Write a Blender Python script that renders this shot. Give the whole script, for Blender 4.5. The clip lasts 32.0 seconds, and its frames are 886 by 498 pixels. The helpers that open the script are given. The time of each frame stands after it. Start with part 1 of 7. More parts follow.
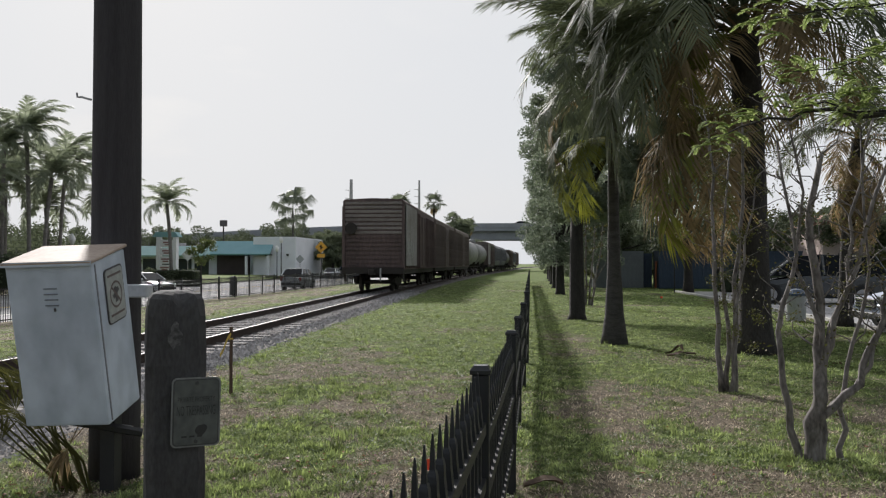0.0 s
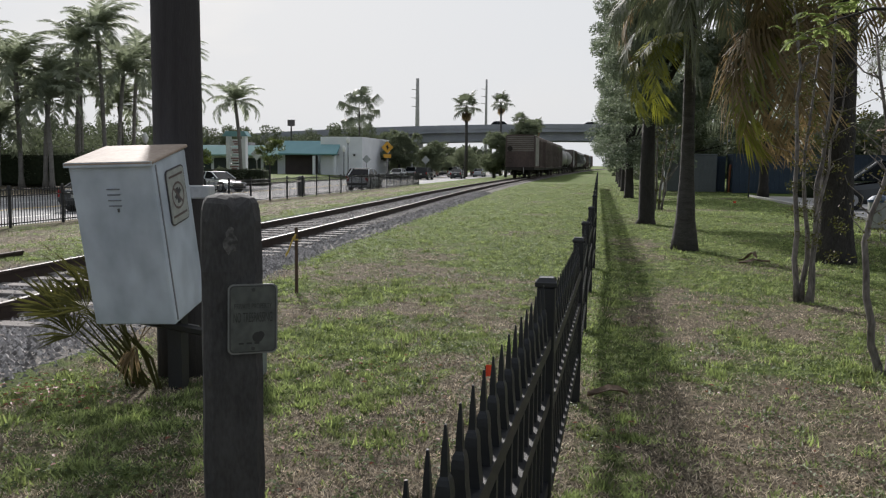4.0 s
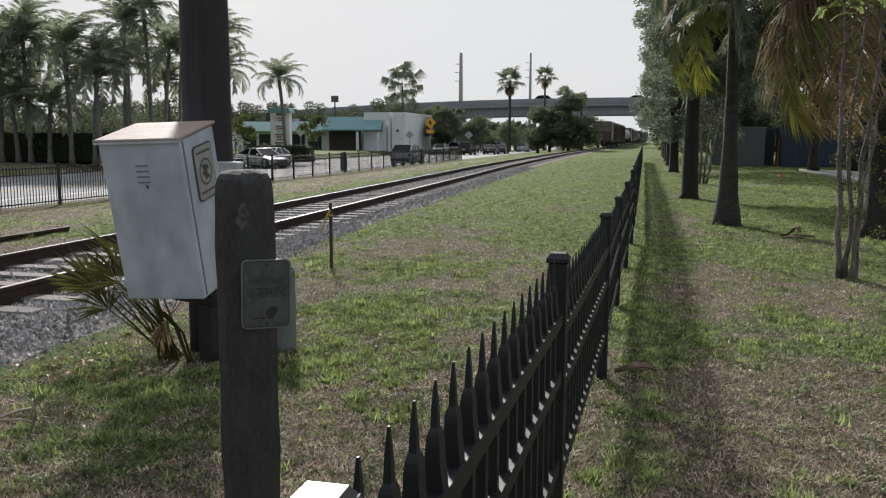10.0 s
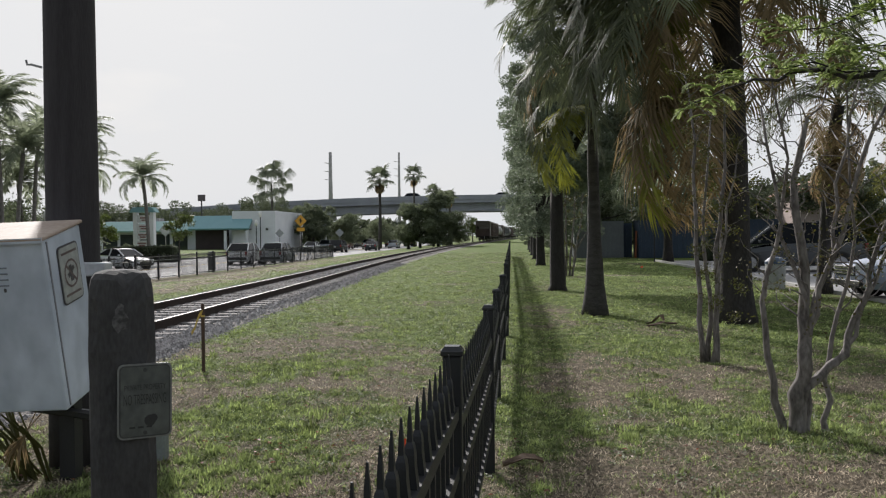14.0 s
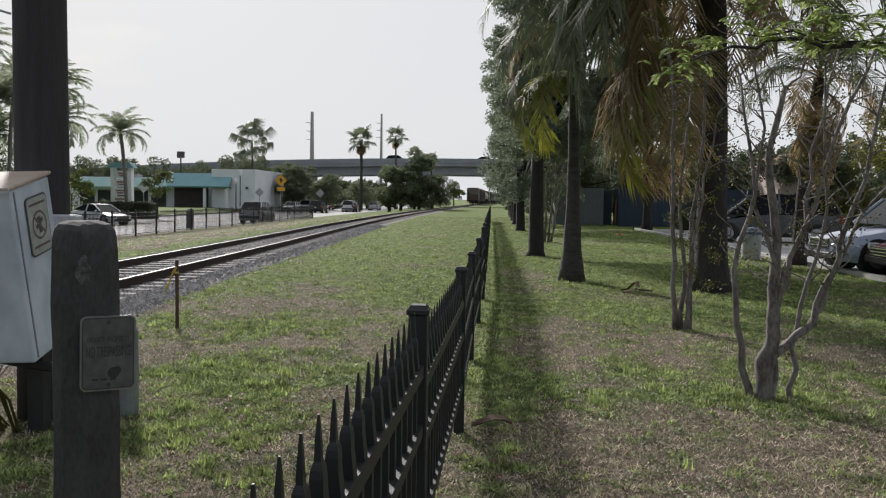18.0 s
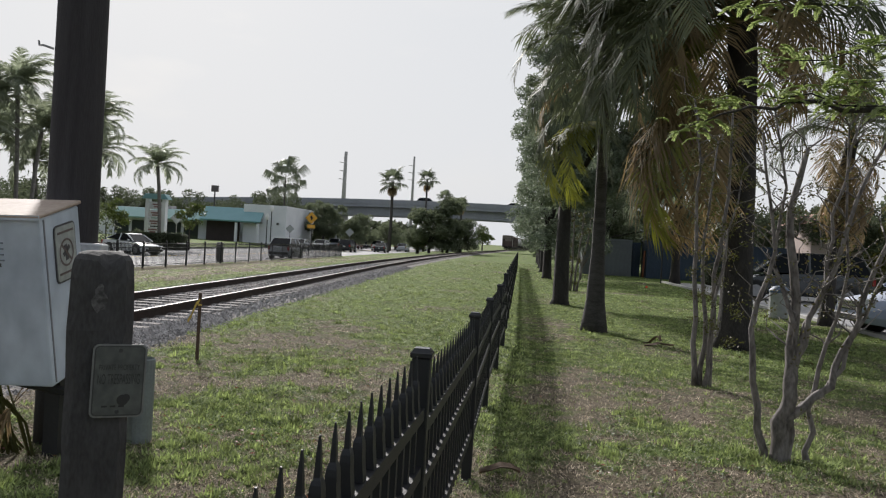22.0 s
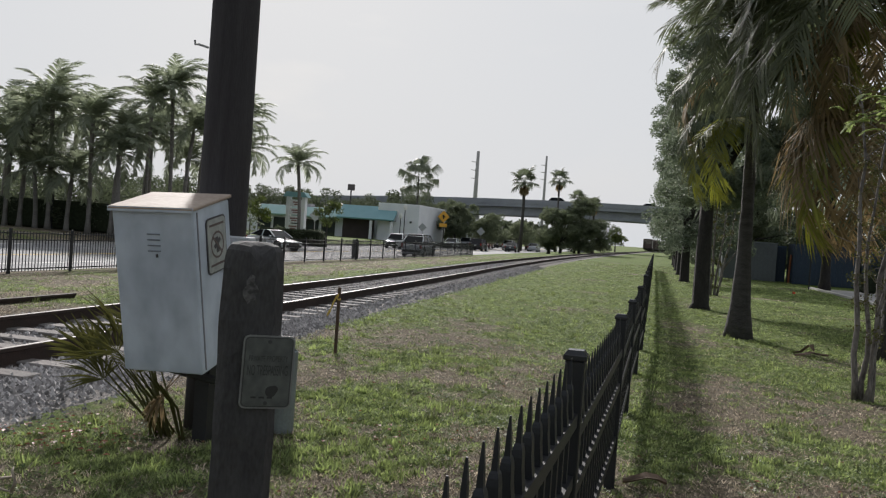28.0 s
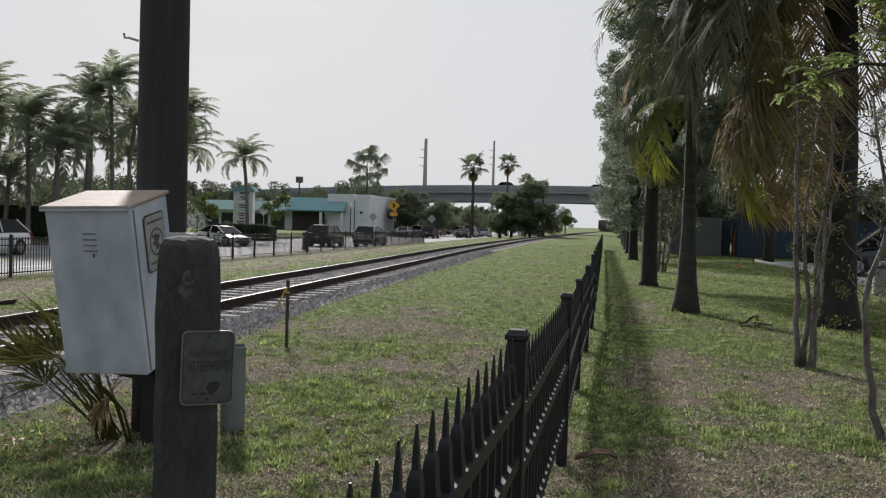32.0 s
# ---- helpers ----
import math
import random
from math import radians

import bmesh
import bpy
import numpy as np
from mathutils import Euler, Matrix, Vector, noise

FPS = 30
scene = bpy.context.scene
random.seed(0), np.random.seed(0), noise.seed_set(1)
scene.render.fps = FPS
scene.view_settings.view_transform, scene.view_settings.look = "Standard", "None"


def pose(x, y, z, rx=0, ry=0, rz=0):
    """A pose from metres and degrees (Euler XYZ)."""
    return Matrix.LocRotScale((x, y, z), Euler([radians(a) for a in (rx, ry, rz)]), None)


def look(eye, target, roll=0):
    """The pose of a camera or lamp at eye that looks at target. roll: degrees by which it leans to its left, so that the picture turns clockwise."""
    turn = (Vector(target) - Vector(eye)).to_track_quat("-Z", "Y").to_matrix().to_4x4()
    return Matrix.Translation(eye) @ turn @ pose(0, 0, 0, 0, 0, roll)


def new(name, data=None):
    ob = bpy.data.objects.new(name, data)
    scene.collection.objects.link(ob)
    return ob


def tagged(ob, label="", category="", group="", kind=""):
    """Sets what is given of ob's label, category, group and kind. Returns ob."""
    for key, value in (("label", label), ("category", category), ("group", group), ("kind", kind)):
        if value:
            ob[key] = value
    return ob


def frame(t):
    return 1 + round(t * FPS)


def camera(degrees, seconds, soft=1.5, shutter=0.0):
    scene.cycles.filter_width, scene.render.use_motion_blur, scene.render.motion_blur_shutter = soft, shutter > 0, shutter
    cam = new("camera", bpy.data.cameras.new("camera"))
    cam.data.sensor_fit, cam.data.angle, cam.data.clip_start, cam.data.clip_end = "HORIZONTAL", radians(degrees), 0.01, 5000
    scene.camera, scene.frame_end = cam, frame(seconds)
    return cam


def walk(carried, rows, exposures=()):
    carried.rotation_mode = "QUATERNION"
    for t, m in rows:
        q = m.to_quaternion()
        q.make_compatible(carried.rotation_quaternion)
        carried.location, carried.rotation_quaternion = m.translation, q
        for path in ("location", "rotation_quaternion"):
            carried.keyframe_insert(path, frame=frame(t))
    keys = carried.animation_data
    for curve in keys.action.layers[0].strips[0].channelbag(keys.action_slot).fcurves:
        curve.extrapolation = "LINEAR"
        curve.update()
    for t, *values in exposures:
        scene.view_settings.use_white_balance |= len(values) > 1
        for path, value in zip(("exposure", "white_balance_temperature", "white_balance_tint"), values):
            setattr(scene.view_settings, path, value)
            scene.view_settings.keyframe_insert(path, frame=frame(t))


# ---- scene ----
cam = camera(55.9, 32.0, soft=1.2)
PATH = [
    (0, (0.157, 1.022, 1.529), (-0.051, 3.011, 1.564), 0.1),
    (0.5, (0.151, 1.028, 1.528), (-0.06, 3.017, 1.578), -0.2),
    (1, (0.155, 1.031, 1.536), (-0.09, 3.016, 1.531), -2.1),
    (1.5, (0.151, 1.016, 1.538), (-0.111, 2.997, 1.439), -0.5),
    (2, (0.125, 1.049, 1.544), (-0.181, 3.019, 1.381), 0.8),
    (2.5, (0.146, 1.07, 1.538), (-0.213, 3.029, 1.35), 1.1),
    (4.5, (0.14, 1.228, 1.544), (-0.218, 3.186, 1.343), 0.1),
    (5, (0.192, 1.195, 1.544), (-0.162, 3.158, 1.397), -1.1),
    (5.5, (0.189, 1.21, 1.542), (-0.185, 3.171, 1.412), -1.5),
    (6, (0.158, 1.21, 1.538), (-0.239, 3.166, 1.398), -0.7),
    (6.5, (0.151, 1.22, 1.535), (-0.269, 3.169, 1.37), -0.7),
    (7, (0.154, 1.203, 1.539), (-0.276, 3.15, 1.385), -0.2),
    (7.5, (0.186, 1.223, 1.535), (-0.234, 3.169, 1.353), -0.9),
    (8, (0.176, 1.211, 1.537), (-0.202, 3.163, 1.32), -1.3),
    (8.5, (0.159, 1.255, 1.534), (-0.181, 3.209, 1.278), -1.1),
    (9, (0.162, 1.261, 1.537), (-0.181, 3.209, 1.242), -0.1),
    (9.5, (0.214, 1.218, 1.536), (-0.157, 3.163, 1.25), 1.4),
    (10, (0.254, 1.253, 1.541), (-0.208, 3.182, 1.28), 0.2),
    (10.5, (0.225, 1.258, 1.539), (-0.19, 3.199, 1.291), -0.4),
    (11, (0.226, 1.258, 1.536), (-0.074, 3.223, 1.314), -0.3),
    (11.5, (0.239, 1.259, 1.533), (-0.033, 3.23, 1.328), -0.5),
    (12, (0.232, 1.252, 1.536), (-0.06, 3.22, 1.325), -0.7),
    (12.5, (0.201, 1.268, 1.531), (-0.107, 3.234, 1.33), -0.5),
    (13, (0.184, 1.247, 1.538), (-0.084, 3.223, 1.392), -0.4),
    (13.5, (0.17, 1.267, 1.536), (-0.019, 3.257, 1.505), -1.0),
    (15.5, (0.236, 1.25, 1.524), (0.104, 3.245, 1.481), 0.0),
    (16, (0.224, 1.252, 1.524), (0.035, 3.242, 1.473), -1.4),
    (16.5, (0.22, 1.261, 1.522), (0.013, 3.25, 1.482), -0.9),
    (17, (0.225, 1.277, 1.516), (0.054, 3.269, 1.453), -0.1),
    (17.5, (0.226, 1.257, 1.512), (0.078, 3.249, 1.415), 0.9),
    (18, (0.223, 1.278, 1.516), (0.107, 3.271, 1.397), 0.8),
    (18.5, (0.228, 1.291, 1.511), (0.199, 3.284, 1.344), 0.6),
    (19, (0.219, 1.28, 1.506), (0.212, 3.271, 1.314), 2.2),
    (19.5, (0.206, 1.284, 1.499), (0.142, 3.273, 1.303), 3.6),
    (20, (0.202, 1.291, 1.502), (0.119, 3.28, 1.309), 3.4),
    (20.5, (0.21, 1.279, 1.511), (0.109, 3.27, 1.347), 2.2),
    (21, (0.203, 1.269, 1.515), (0.07, 3.261, 1.394), 2.2),
    (21.5, (0.224, 1.269, 1.522), (0.061, 3.261, 1.456), 2.4),
    (22, (0.3, 1.225, 1.527), (0.114, 3.217, 1.51), 3.3),
    (22.5, (0.294, 1.259, 1.53), (0.106, 3.25, 1.532), 4.2),
    (23, (0.188, 1.232, 1.537), (-0.004, 3.222, 1.568), 4.6),
    (23.5, (0.158, 1.253, 1.535), (-0.171, 3.224, 1.606), 5.5),
    (24, (0.199, 1.336, 1.542), (-0.209, 3.291, 1.655), 4.8),
    (24.5, (0.2, 1.319, 1.537), (-0.196, 3.277, 1.63), 3.8),
    (25, (0.189, 1.304, 1.54), (-0.218, 3.26, 1.628), 2.9),
    (25.5, (0.216, 1.319, 1.531), (-0.166, 3.281, 1.61), 2.1),
    (27.5, (0.211, 1.346, 1.513), (-0.208, 3.302, 1.501), 3.6),
    (28, (0.202, 1.356, 1.504), (-0.29, 3.295, 1.466), 4.1),
    (28.5, (0.192, 1.326, 1.5), (-0.375, 3.244, 1.442), 4.5),
    (29, (0.198, 1.356, 1.513), (-0.344, 3.281, 1.476), 4.3),
    (29.5, (0.209, 1.34, 1.509), (-0.287, 3.277, 1.488), 3.6),
    (30, (0.212, 1.365, 1.498), (-0.253, 3.31, 1.458), 4.1),
    (30.5, (0.229, 1.368, 1.506), (-0.208, 3.319, 1.462), 2.8),
    (31, (0.24, 1.368, 1.502), (-0.177, 3.324, 1.485), 1.8),
    (31.5, (0.238, 1.373, 1.494), (-0.19, 3.326, 1.469), 1.7),
    (32, (0.248, 1.378, 1.495), (-0.131, 3.341, 1.434), 1.7),
]
EXPOSURES = ((0, 0.17), (23.2, 0.17), (24.0, -0.34), (25.5, -0.25), (27.5, 0.05), (32.0, 0.05))
walk(cam, [(t, look(eye, target, roll)) for t, eye, target, roll in PATH], EXPOSURES)


# ---- light ----
SUN_ELEV, SUN_AZ = 29.0, -25.5      # degrees; azimuth from +y, minus is towards -x
world = bpy.data.worlds.new("world")
scene.world = world
world.use_nodes = True
wn = world.node_tree.nodes
wl = world.node_tree.links
wn.clear()
sky = wn.new("ShaderNodeTexSky")
sky.sky_type = 'NISHITA'
sky.sun_disc = False
sky.sun_elevation = radians(SUN_ELEV)
sky.sun_rotation = radians(SUN_AZ)
sky.dust_density = 4.0
sky.air_density = 1.2
bg_sky = wn.new("ShaderNodeBackground")
bg_sky.inputs["Strength"].default_value = 0.08
wl.new(sky.outputs[0], bg_sky.inputs["Color"])
# thin bright cloud sheet over the blue
tc = wn.new("ShaderNodeTexCoord")
mp = wn.new("ShaderNodeMapping")
mp.inputs["Scale"].default_value = (1.2, 1.2, 4.0)
wl.new(tc.outputs["Generated"], mp.inputs["Vector"])
cn = wn.new("ShaderNodeTexNoise")
cn.inputs["Scale"].default_value = 2.2
cn.inputs["Detail"].default_value = 6.0
wl.new(mp.outputs[0], cn.inputs["Vector"])
cr = wn.new("ShaderNodeValToRGB")
cr.color_ramp.elements[0].position, cr.color_ramp.elements[0].color = 0.30, (0.94, 0.94, 0.94, 1)
cr.color_ramp.elements[1].position, cr.color_ramp.elements[1].color = 0.46, (0.97, 0.97, 0.97, 1)
wl.new(cn.outputs["Fac"], cr.inputs["Fac"])
bg_cloud = wn.new("ShaderNodeBackground")
bg_cloud.inputs["Color"].default_value = (0.95, 0.975, 1.02, 1)
bg_cloud.inputs["Strength"].default_value = 0.70
wmix = wn.new("ShaderNodeMixShader")
# the haze is thick round the sun and thins out towards the clear sky opposite
sep = wn.new("ShaderNodeSeparateXYZ")
wl.new(tc.outputs["Generated"], sep.inputs[0])
hz = wn.new("ShaderNodeMapRange")
hz.interpolation_type = 'SMOOTHSTEP'
hz.inputs["From Min"].default_value, hz.inputs["From Max"].default_value = -0.5, 0.45
hz.inputs["To Min"].default_value, hz.inputs["To Max"].default_value = 0.42, 1.0
wl.new(sep.outputs["Y"], hz.inputs["Value"])
hm = wn.new("ShaderNodeMath")
hm.operation = 'MULTIPLY'
wl.new(cr.outputs["Color"], hm.inputs[0])
wl.new(hz.outputs[0], hm.inputs[1])
wl.new(hm.outputs[0], wmix.inputs["Fac"])
wl.new(bg_sky.outputs[0], wmix.inputs[1])
wl.new(bg_cloud.outputs[0], wmix.inputs[2])
wo = wn.new("ShaderNodeOutputWorld")
wl.new(wmix.outputs[0], wo.inputs["Surface"])
sun = new("sun", bpy.data.lights.new("sun", 'SUN'))
sun.data.energy, sun.data.angle, sun.data.color = 5.0, radians(5.0), (1.0, 0.955, 0.925)
_d = Vector((math.sin(radians(SUN_AZ)) * math.cos(radians(SUN_ELEV)), math.cos(radians(SUN_AZ)) * math.cos(radians(SUN_ELEV)), math.sin(radians(SUN_ELEV))))
sun.matrix_basis = look(_d * 100, (0, 0, 0))

# ---- materials ----
MATS = {}


def mat(name, col, rough=0.8, col2=None, scale=8.0, fine=60.0, bump=0.15, metal=0.0, vary=0.0, spec=0.5, mix=(0.35, 0.65), stretch=(1, 1, 1), dist=0.01):
    """Two-scale noise between two colours, with fine bump. vary: spread of value from object to object."""
    if name in MATS:
        return MATS[name]
    m = bpy.data.materials.new(name)
    m.use_nodes = True
    N, L = m.node_tree.nodes, m.node_tree.links
    b = N["Principled BSDF"]
    b.inputs["Roughness"].default_value = rough
    b.inputs["Metallic"].default_value = metal
    b.inputs["Specular IOR Level"].default_value = spec
    if col2 is None:
        col2 = tuple(c * 0.72 for c in col)
    t = N.new("ShaderNodeTexCoord")
    mpn = N.new("ShaderNodeMapping")
    mpn.inputs["Scale"].default_value = stretch
    L.new(t.outputs["Object"], mpn.inputs["Vector"])
    a = N.new("ShaderNodeTexNoise")
    a.inputs["Scale"].default_value, a.inputs["Detail"].default_value = scale, 5.0
    L.new(mpn.outputs[0], a.inputs["Vector"])
    f = N.new("ShaderNodeTexNoise")
    f.inputs["Scale"].default_value, f.inputs["Detail"].default_value = fine, 4.0
    L.new(mpn.outputs[0], f.inputs["Vector"])
    add = N.new("ShaderNodeMath")
    add.operation = 'MULTIPLY_ADD'
    add.inputs[1].default_value = 0.45
    L.new(f.outputs["Fac"], add.inputs[0])
    mul = N.new("ShaderNodeMath")
    mul.operation = 'MULTIPLY'
    mul.inputs[1].default_value = 0.55
    L.new(a.outputs["Fac"], mul.inputs[0])
    L.new(mul.outputs[0], add.inputs[2])
    r = N.new("ShaderNodeValToRGB")
    r.color_ramp.elements[0].position, r.color_ramp.elements[0].color = mix[0], (*col2, 1)
    r.color_ramp.elements[1].position, r.color_ramp.elements[1].color = mix[1], (*col, 1)
    L.new(add.outputs[0], r.inputs["Fac"])
    out = r.outputs["Color"]
    if vary:
        oi = N.new("ShaderNodeObjectInfo")
        ma = N.new("ShaderNodeMapRange")
        ma.inputs["To Min"].default_value, ma.inputs["To Max"].default_value = 1 - vary, 1 + vary
        L.new(oi.outputs["Random"], ma.inputs["Value"])
        hs = N.new("ShaderNodeHueSaturation")
        L.new(ma.outputs[0], hs.inputs["Value"])
        L.new(out, hs.inputs["Color"])
        out = hs.outputs["Color"]
    L.new(out, b.inputs["Base Color"])
    if bump:
        bn = N.new("ShaderNodeBump")
        bn.inputs["Strength"].default_value, bn.inputs["Distance"].default_value = bump, dist
        L.new(f.outputs["Fac"], bn.inputs["Height"])
        L.new(bn.outputs[0], b.inputs["Normal"])
    MATS[name] = m
    return m


def leaf_mat(name, col, col2, trans=0.35, rough=0.55, patch=0.0, spec=0.4):
    """Leaf: value varies from leaf to leaf, with light through the blade."""
    if name in MATS:
        return MATS[name]
    m = bpy.data.materials.new(name)
    m.use_nodes = True
    N, L = m.node_tree.nodes, m.node_tree.links
    b = N["Principled BSDF"]
    b.inputs["Roughness"].default_value = rough
    b.inputs["Specular IOR Level"].default_value = spec
    g = N.new("ShaderNodeNewGeometry")
    o = N.new("ShaderNodeObjectInfo")
    ad = N.new("ShaderNodeMath")
    ad.operation = 'MULTIPLY_ADD'
    ad.inputs[1].default_value = 0.7
    L.new(g.outputs["Random Per Island"], ad.inputs[0])
    m2 = N.new("ShaderNodeMath")
    m2.operation = 'MULTIPLY'
    m2.inputs[1].default_value = 0.3
    L.new(o.outputs["Random"], m2.inputs[0])
    L.new(m2.outputs[0], ad.inputs[2])
    r = N.new("ShaderNodeValToRGB")
    r.color_ramp.elements[0].color, r.color_ramp.elements[1].color = (*col2, 1), (*col, 1)
    L.new(ad.outputs[0], r.inputs["Fac"])
    out = r.outputs["Color"]
    if patch:
        # tufts and tussocks differ in tone, some a hand wide, some a metre
        tc2 = N.new("ShaderNodeTexCoord")
        n1 = N.new("ShaderNodeTexNoise")
        n1.inputs["Scale"].default_value, n1.inputs["Detail"].default_value, n1.inputs["Roughness"].default_value = patch, 5.0, 0.7
        L.new(tc2.outputs["Object"], n1.inputs["Vector"])
        mp2 = N.new("ShaderNodeMapRange")
        mp2.inputs["From Min"].default_value, mp2.inputs["From Max"].default_value = 0.34, 0.66
        mp2.inputs["To Min"].default_value, mp2.inputs["To Max"].default_value = 0.30, 1.78
        L.new(n1.outputs["Fac"], mp2.inputs["Value"])
        hv = N.new("ShaderNodeHueSaturation")
        L.new(mp2.outputs[0], hv.inputs["Value"])
        L.new(out, hv.inputs["Color"])
        out = hv.outputs["Color"]
    L.new(out, b.inputs["Base Color"])
    tr = N.new("ShaderNodeBsdfTranslucent")
    hs = N.new("ShaderNodeHueSaturation")
    hs.inputs["Value"].default_value, hs.inputs["Saturation"].default_value = 1.5, 1.15
    L.new(out, hs.inputs["Color"])
    L.new(hs.outputs["Color"], tr.inputs["Color"])
    mx = N.new("ShaderNodeMixShader")
    mx.inputs["Fac"].default_value = trans
    L.new(b.outputs[0], mx.inputs[1])
    L.new(tr.outputs[0], mx.inputs[2])
    L.new(mx.outputs[0], N["Material Output"].inputs["Surface"])
    MATS[name] = m
    return m


def glass_mat(name, col=(0.02, 0.025, 0.03), rough=0.05):
    return mat(name, col, rough, col2=tuple(c * 0.8 for c in col), bump=0.0, spec=0.9)


# ---- mesh helpers ----
def xf(bm, verts, m):
    if m is not None:
        bmesh.ops.transform(bm, matrix=m, verts=verts)


def box(bm, sx, sy, sz, m=None, bevel=0.0, seg=1):
    """A box of that size about the origin (z from 0 up), placed by m."""
    r = bmesh.ops.create_cube(bm, size=1.0)
    v = r["verts"]
    bmesh.ops.transform(bm, matrix=Matrix.Diagonal((sx, sy, sz, 1)) @ Matrix.Translation((0, 0, 0.5)), verts=v)
    if bevel:
        es = list({e for q in v for e in q.link_edges})
        g = bmesh.ops.bevel(bm, geom=es, offset=bevel, segments=seg, affect='EDGES', profile=0.5)
        v = list({q for fa in g["faces"] for q in fa.verts} | {q for q in v if q.is_valid})
    xf(bm, v, m)
    return v


def tube(bm, pts, radii, seg=8, cap=True, flat=1.0):
    """A tube along points."""
    rings = []
    n = len(pts)
    pts = [Vector(p) for p in pts]
    side = None
    for i, p in enumerate(pts):
        d = (pts[min(i + 1, n - 1)] - pts[max(i - 1, 0)]).normalized()
        if side is None:
            side = d.cross(Vector((0, 1, 0)) if abs(d.y) < 0.9 else Vector((1, 0, 0))).normalized()
        side = (side - d * side.dot(d)).normalized()
        up = d.cross(side)
        r = radii[i] if hasattr(radii, "__len__") else radii
        rings.append([bm.verts.new(p + side * (r * math.cos(2 * math.pi * k / seg)) + up * (r * flat * math.sin(2 * math.pi * k / seg))) for k in range(seg)])
    for a, b in zip(rings, rings[1:]):
        for k in range(seg):
            bm.faces.new((a[k], a[(k + 1) % seg], b[(k + 1) % seg], b[k]))
    if cap:
        bm.faces.new(rings[0][::-1])
        bm.faces.new(rings[-1])
    return rings


def lathe(bm, prof, seg=24, m=None):
    """A solid of revolution about z from (r, z) pairs."""
    rings = []
    for r, z in prof:
        rings.append([bm.verts.new((r * math.cos(2 * math.pi * k / seg), r * math.sin(2 * math.pi * k / seg), z)) for k in range(seg)])
    for a, b in zip(rings, rings[1:]):
        for k in range(seg):
            bm.faces.new((a[k], a[(k + 1) % seg], b[(k + 1) % seg], b[k]))
    bm.faces.new(rings[0][::-1])
    bm.faces.new(rings[-1])
    v = [q for r in rings for q in r]
    xf(bm, v, m)
    return v


def prism(bm, outline, depth, m=None):
    """An outline in x, z pushed along y from 0 to depth."""
    a = [bm.verts.new((x, 0, z)) for x, z in outline]
    b = [bm.verts.new((x, depth, z)) for x, z in outline]
    n = len(a)
    bm.faces.new(a)
    bm.faces.new(b[::-1])
    for k in range(n):
        bm.faces.new((a[(k + 1) % n], a[k], b[k], b[(k + 1) % n]))
    xf(bm, a + b, m)
    return a + b


def mesh_of(name, bm, material, smooth=False):
    bmesh.ops.recalc_face_normals(bm, faces=bm.faces)
    me = bpy.data.meshes.new(name)
    bm.to_mesh(me)
    bm.free()
    if smooth:
        me.polygons.foreach_set("use_smooth", [True] * len(me.polygons))
    for mm in (material if isinstance(material, (list, tuple)) else [material]):
        me.materials.append(mm)
    return me


def part(name, bm, material, parent=None, label="", smooth=False, at=None):
    """One mesh object from a bmesh (or a ready mesh), under a thing."""
    me = bm if isinstance(bm, bpy.types.Mesh) else mesh_of(name, bm, material, smooth)
    ob = new(name, me)
    if parent is not None:
        ob.parent = parent
    if at is not None:
        ob.matrix_basis = at
    if label:
        ob["label"] = label
    return ob


def thing(name, label, category, m=None, group="", kind=""):
    ob = new(name)
    ob.empty_display_size = 0.2
    if m is not None:
        ob.matrix_basis = m
    return tagged(ob, label, category, group, kind)


def raw_mesh(name, verts, faces, material, smooth=False):
    me = bpy.data.meshes.new(name)
    me.from_pydata(verts, [], faces)
    me.update()
    if smooth:
        me.polygons.foreach_set("use_smooth", [True] * len(me.polygons))
    me.materials.append(material)
    return me


def box_part(name, size, at, material, parent, label="", bevel=0.0):
    bm = bmesh.new()
    box(bm, *size, bevel=bevel)
    return part(name, bm, material, parent, label, at=at)


def text_part(name, body, size, m, material, parent=None, label="", depth=0.001, width=None):
    """Letters as a mesh; m places the text plane (x right, y up, z out of the face)."""
    cu = bpy.data.curves.new(name, 'FONT')
    cu.body, cu.size, cu.extrude, cu.align_x, cu.align_y = body, size, depth, 'CENTER', 'CENTER'
    tmp = bpy.data.objects.new(name, cu)
    scene.collection.objects.link(tmp)
    me = bpy.data.meshes.new_from_object(tmp.evaluated_get(bpy.context.evaluated_depsgraph_get()))
    bpy.data.objects.remove(tmp)
    if width:
        xs = [v.co.x for v in me.vertices]
        k = width / max(1e-6, max(xs) - min(xs))
        for v in me.vertices:
            v.co.x *= k
    me.materials.clear()
    me.materials.append(material)
    ob = new(name, me)
    ob.matrix_basis = m
    if parent is not None:
        ob.parent = parent
    if label:
        ob["label"] = label
    return ob


def smooth01(a, b, x):
    t = max(0.0, min(1.0, (x - a) / (b - a)))
    return t * t * (3 - 2 * t)


# ---- plan ----
TRACK = ((-60, -4.6), (0, -5.9), (8, -6.12), (20, -6.5), (30, -6.85), (45, -7.4), (70, -7.75), (102, -7.6), (140, -6.9), (185, -5.8), (240, -4.4), (320, -1.5), (600, 20.0))
ROAD_X0, ROAD_X1, ROAD_Z = -32.5, -17.6, -0.62
FENCE_X = -16.6


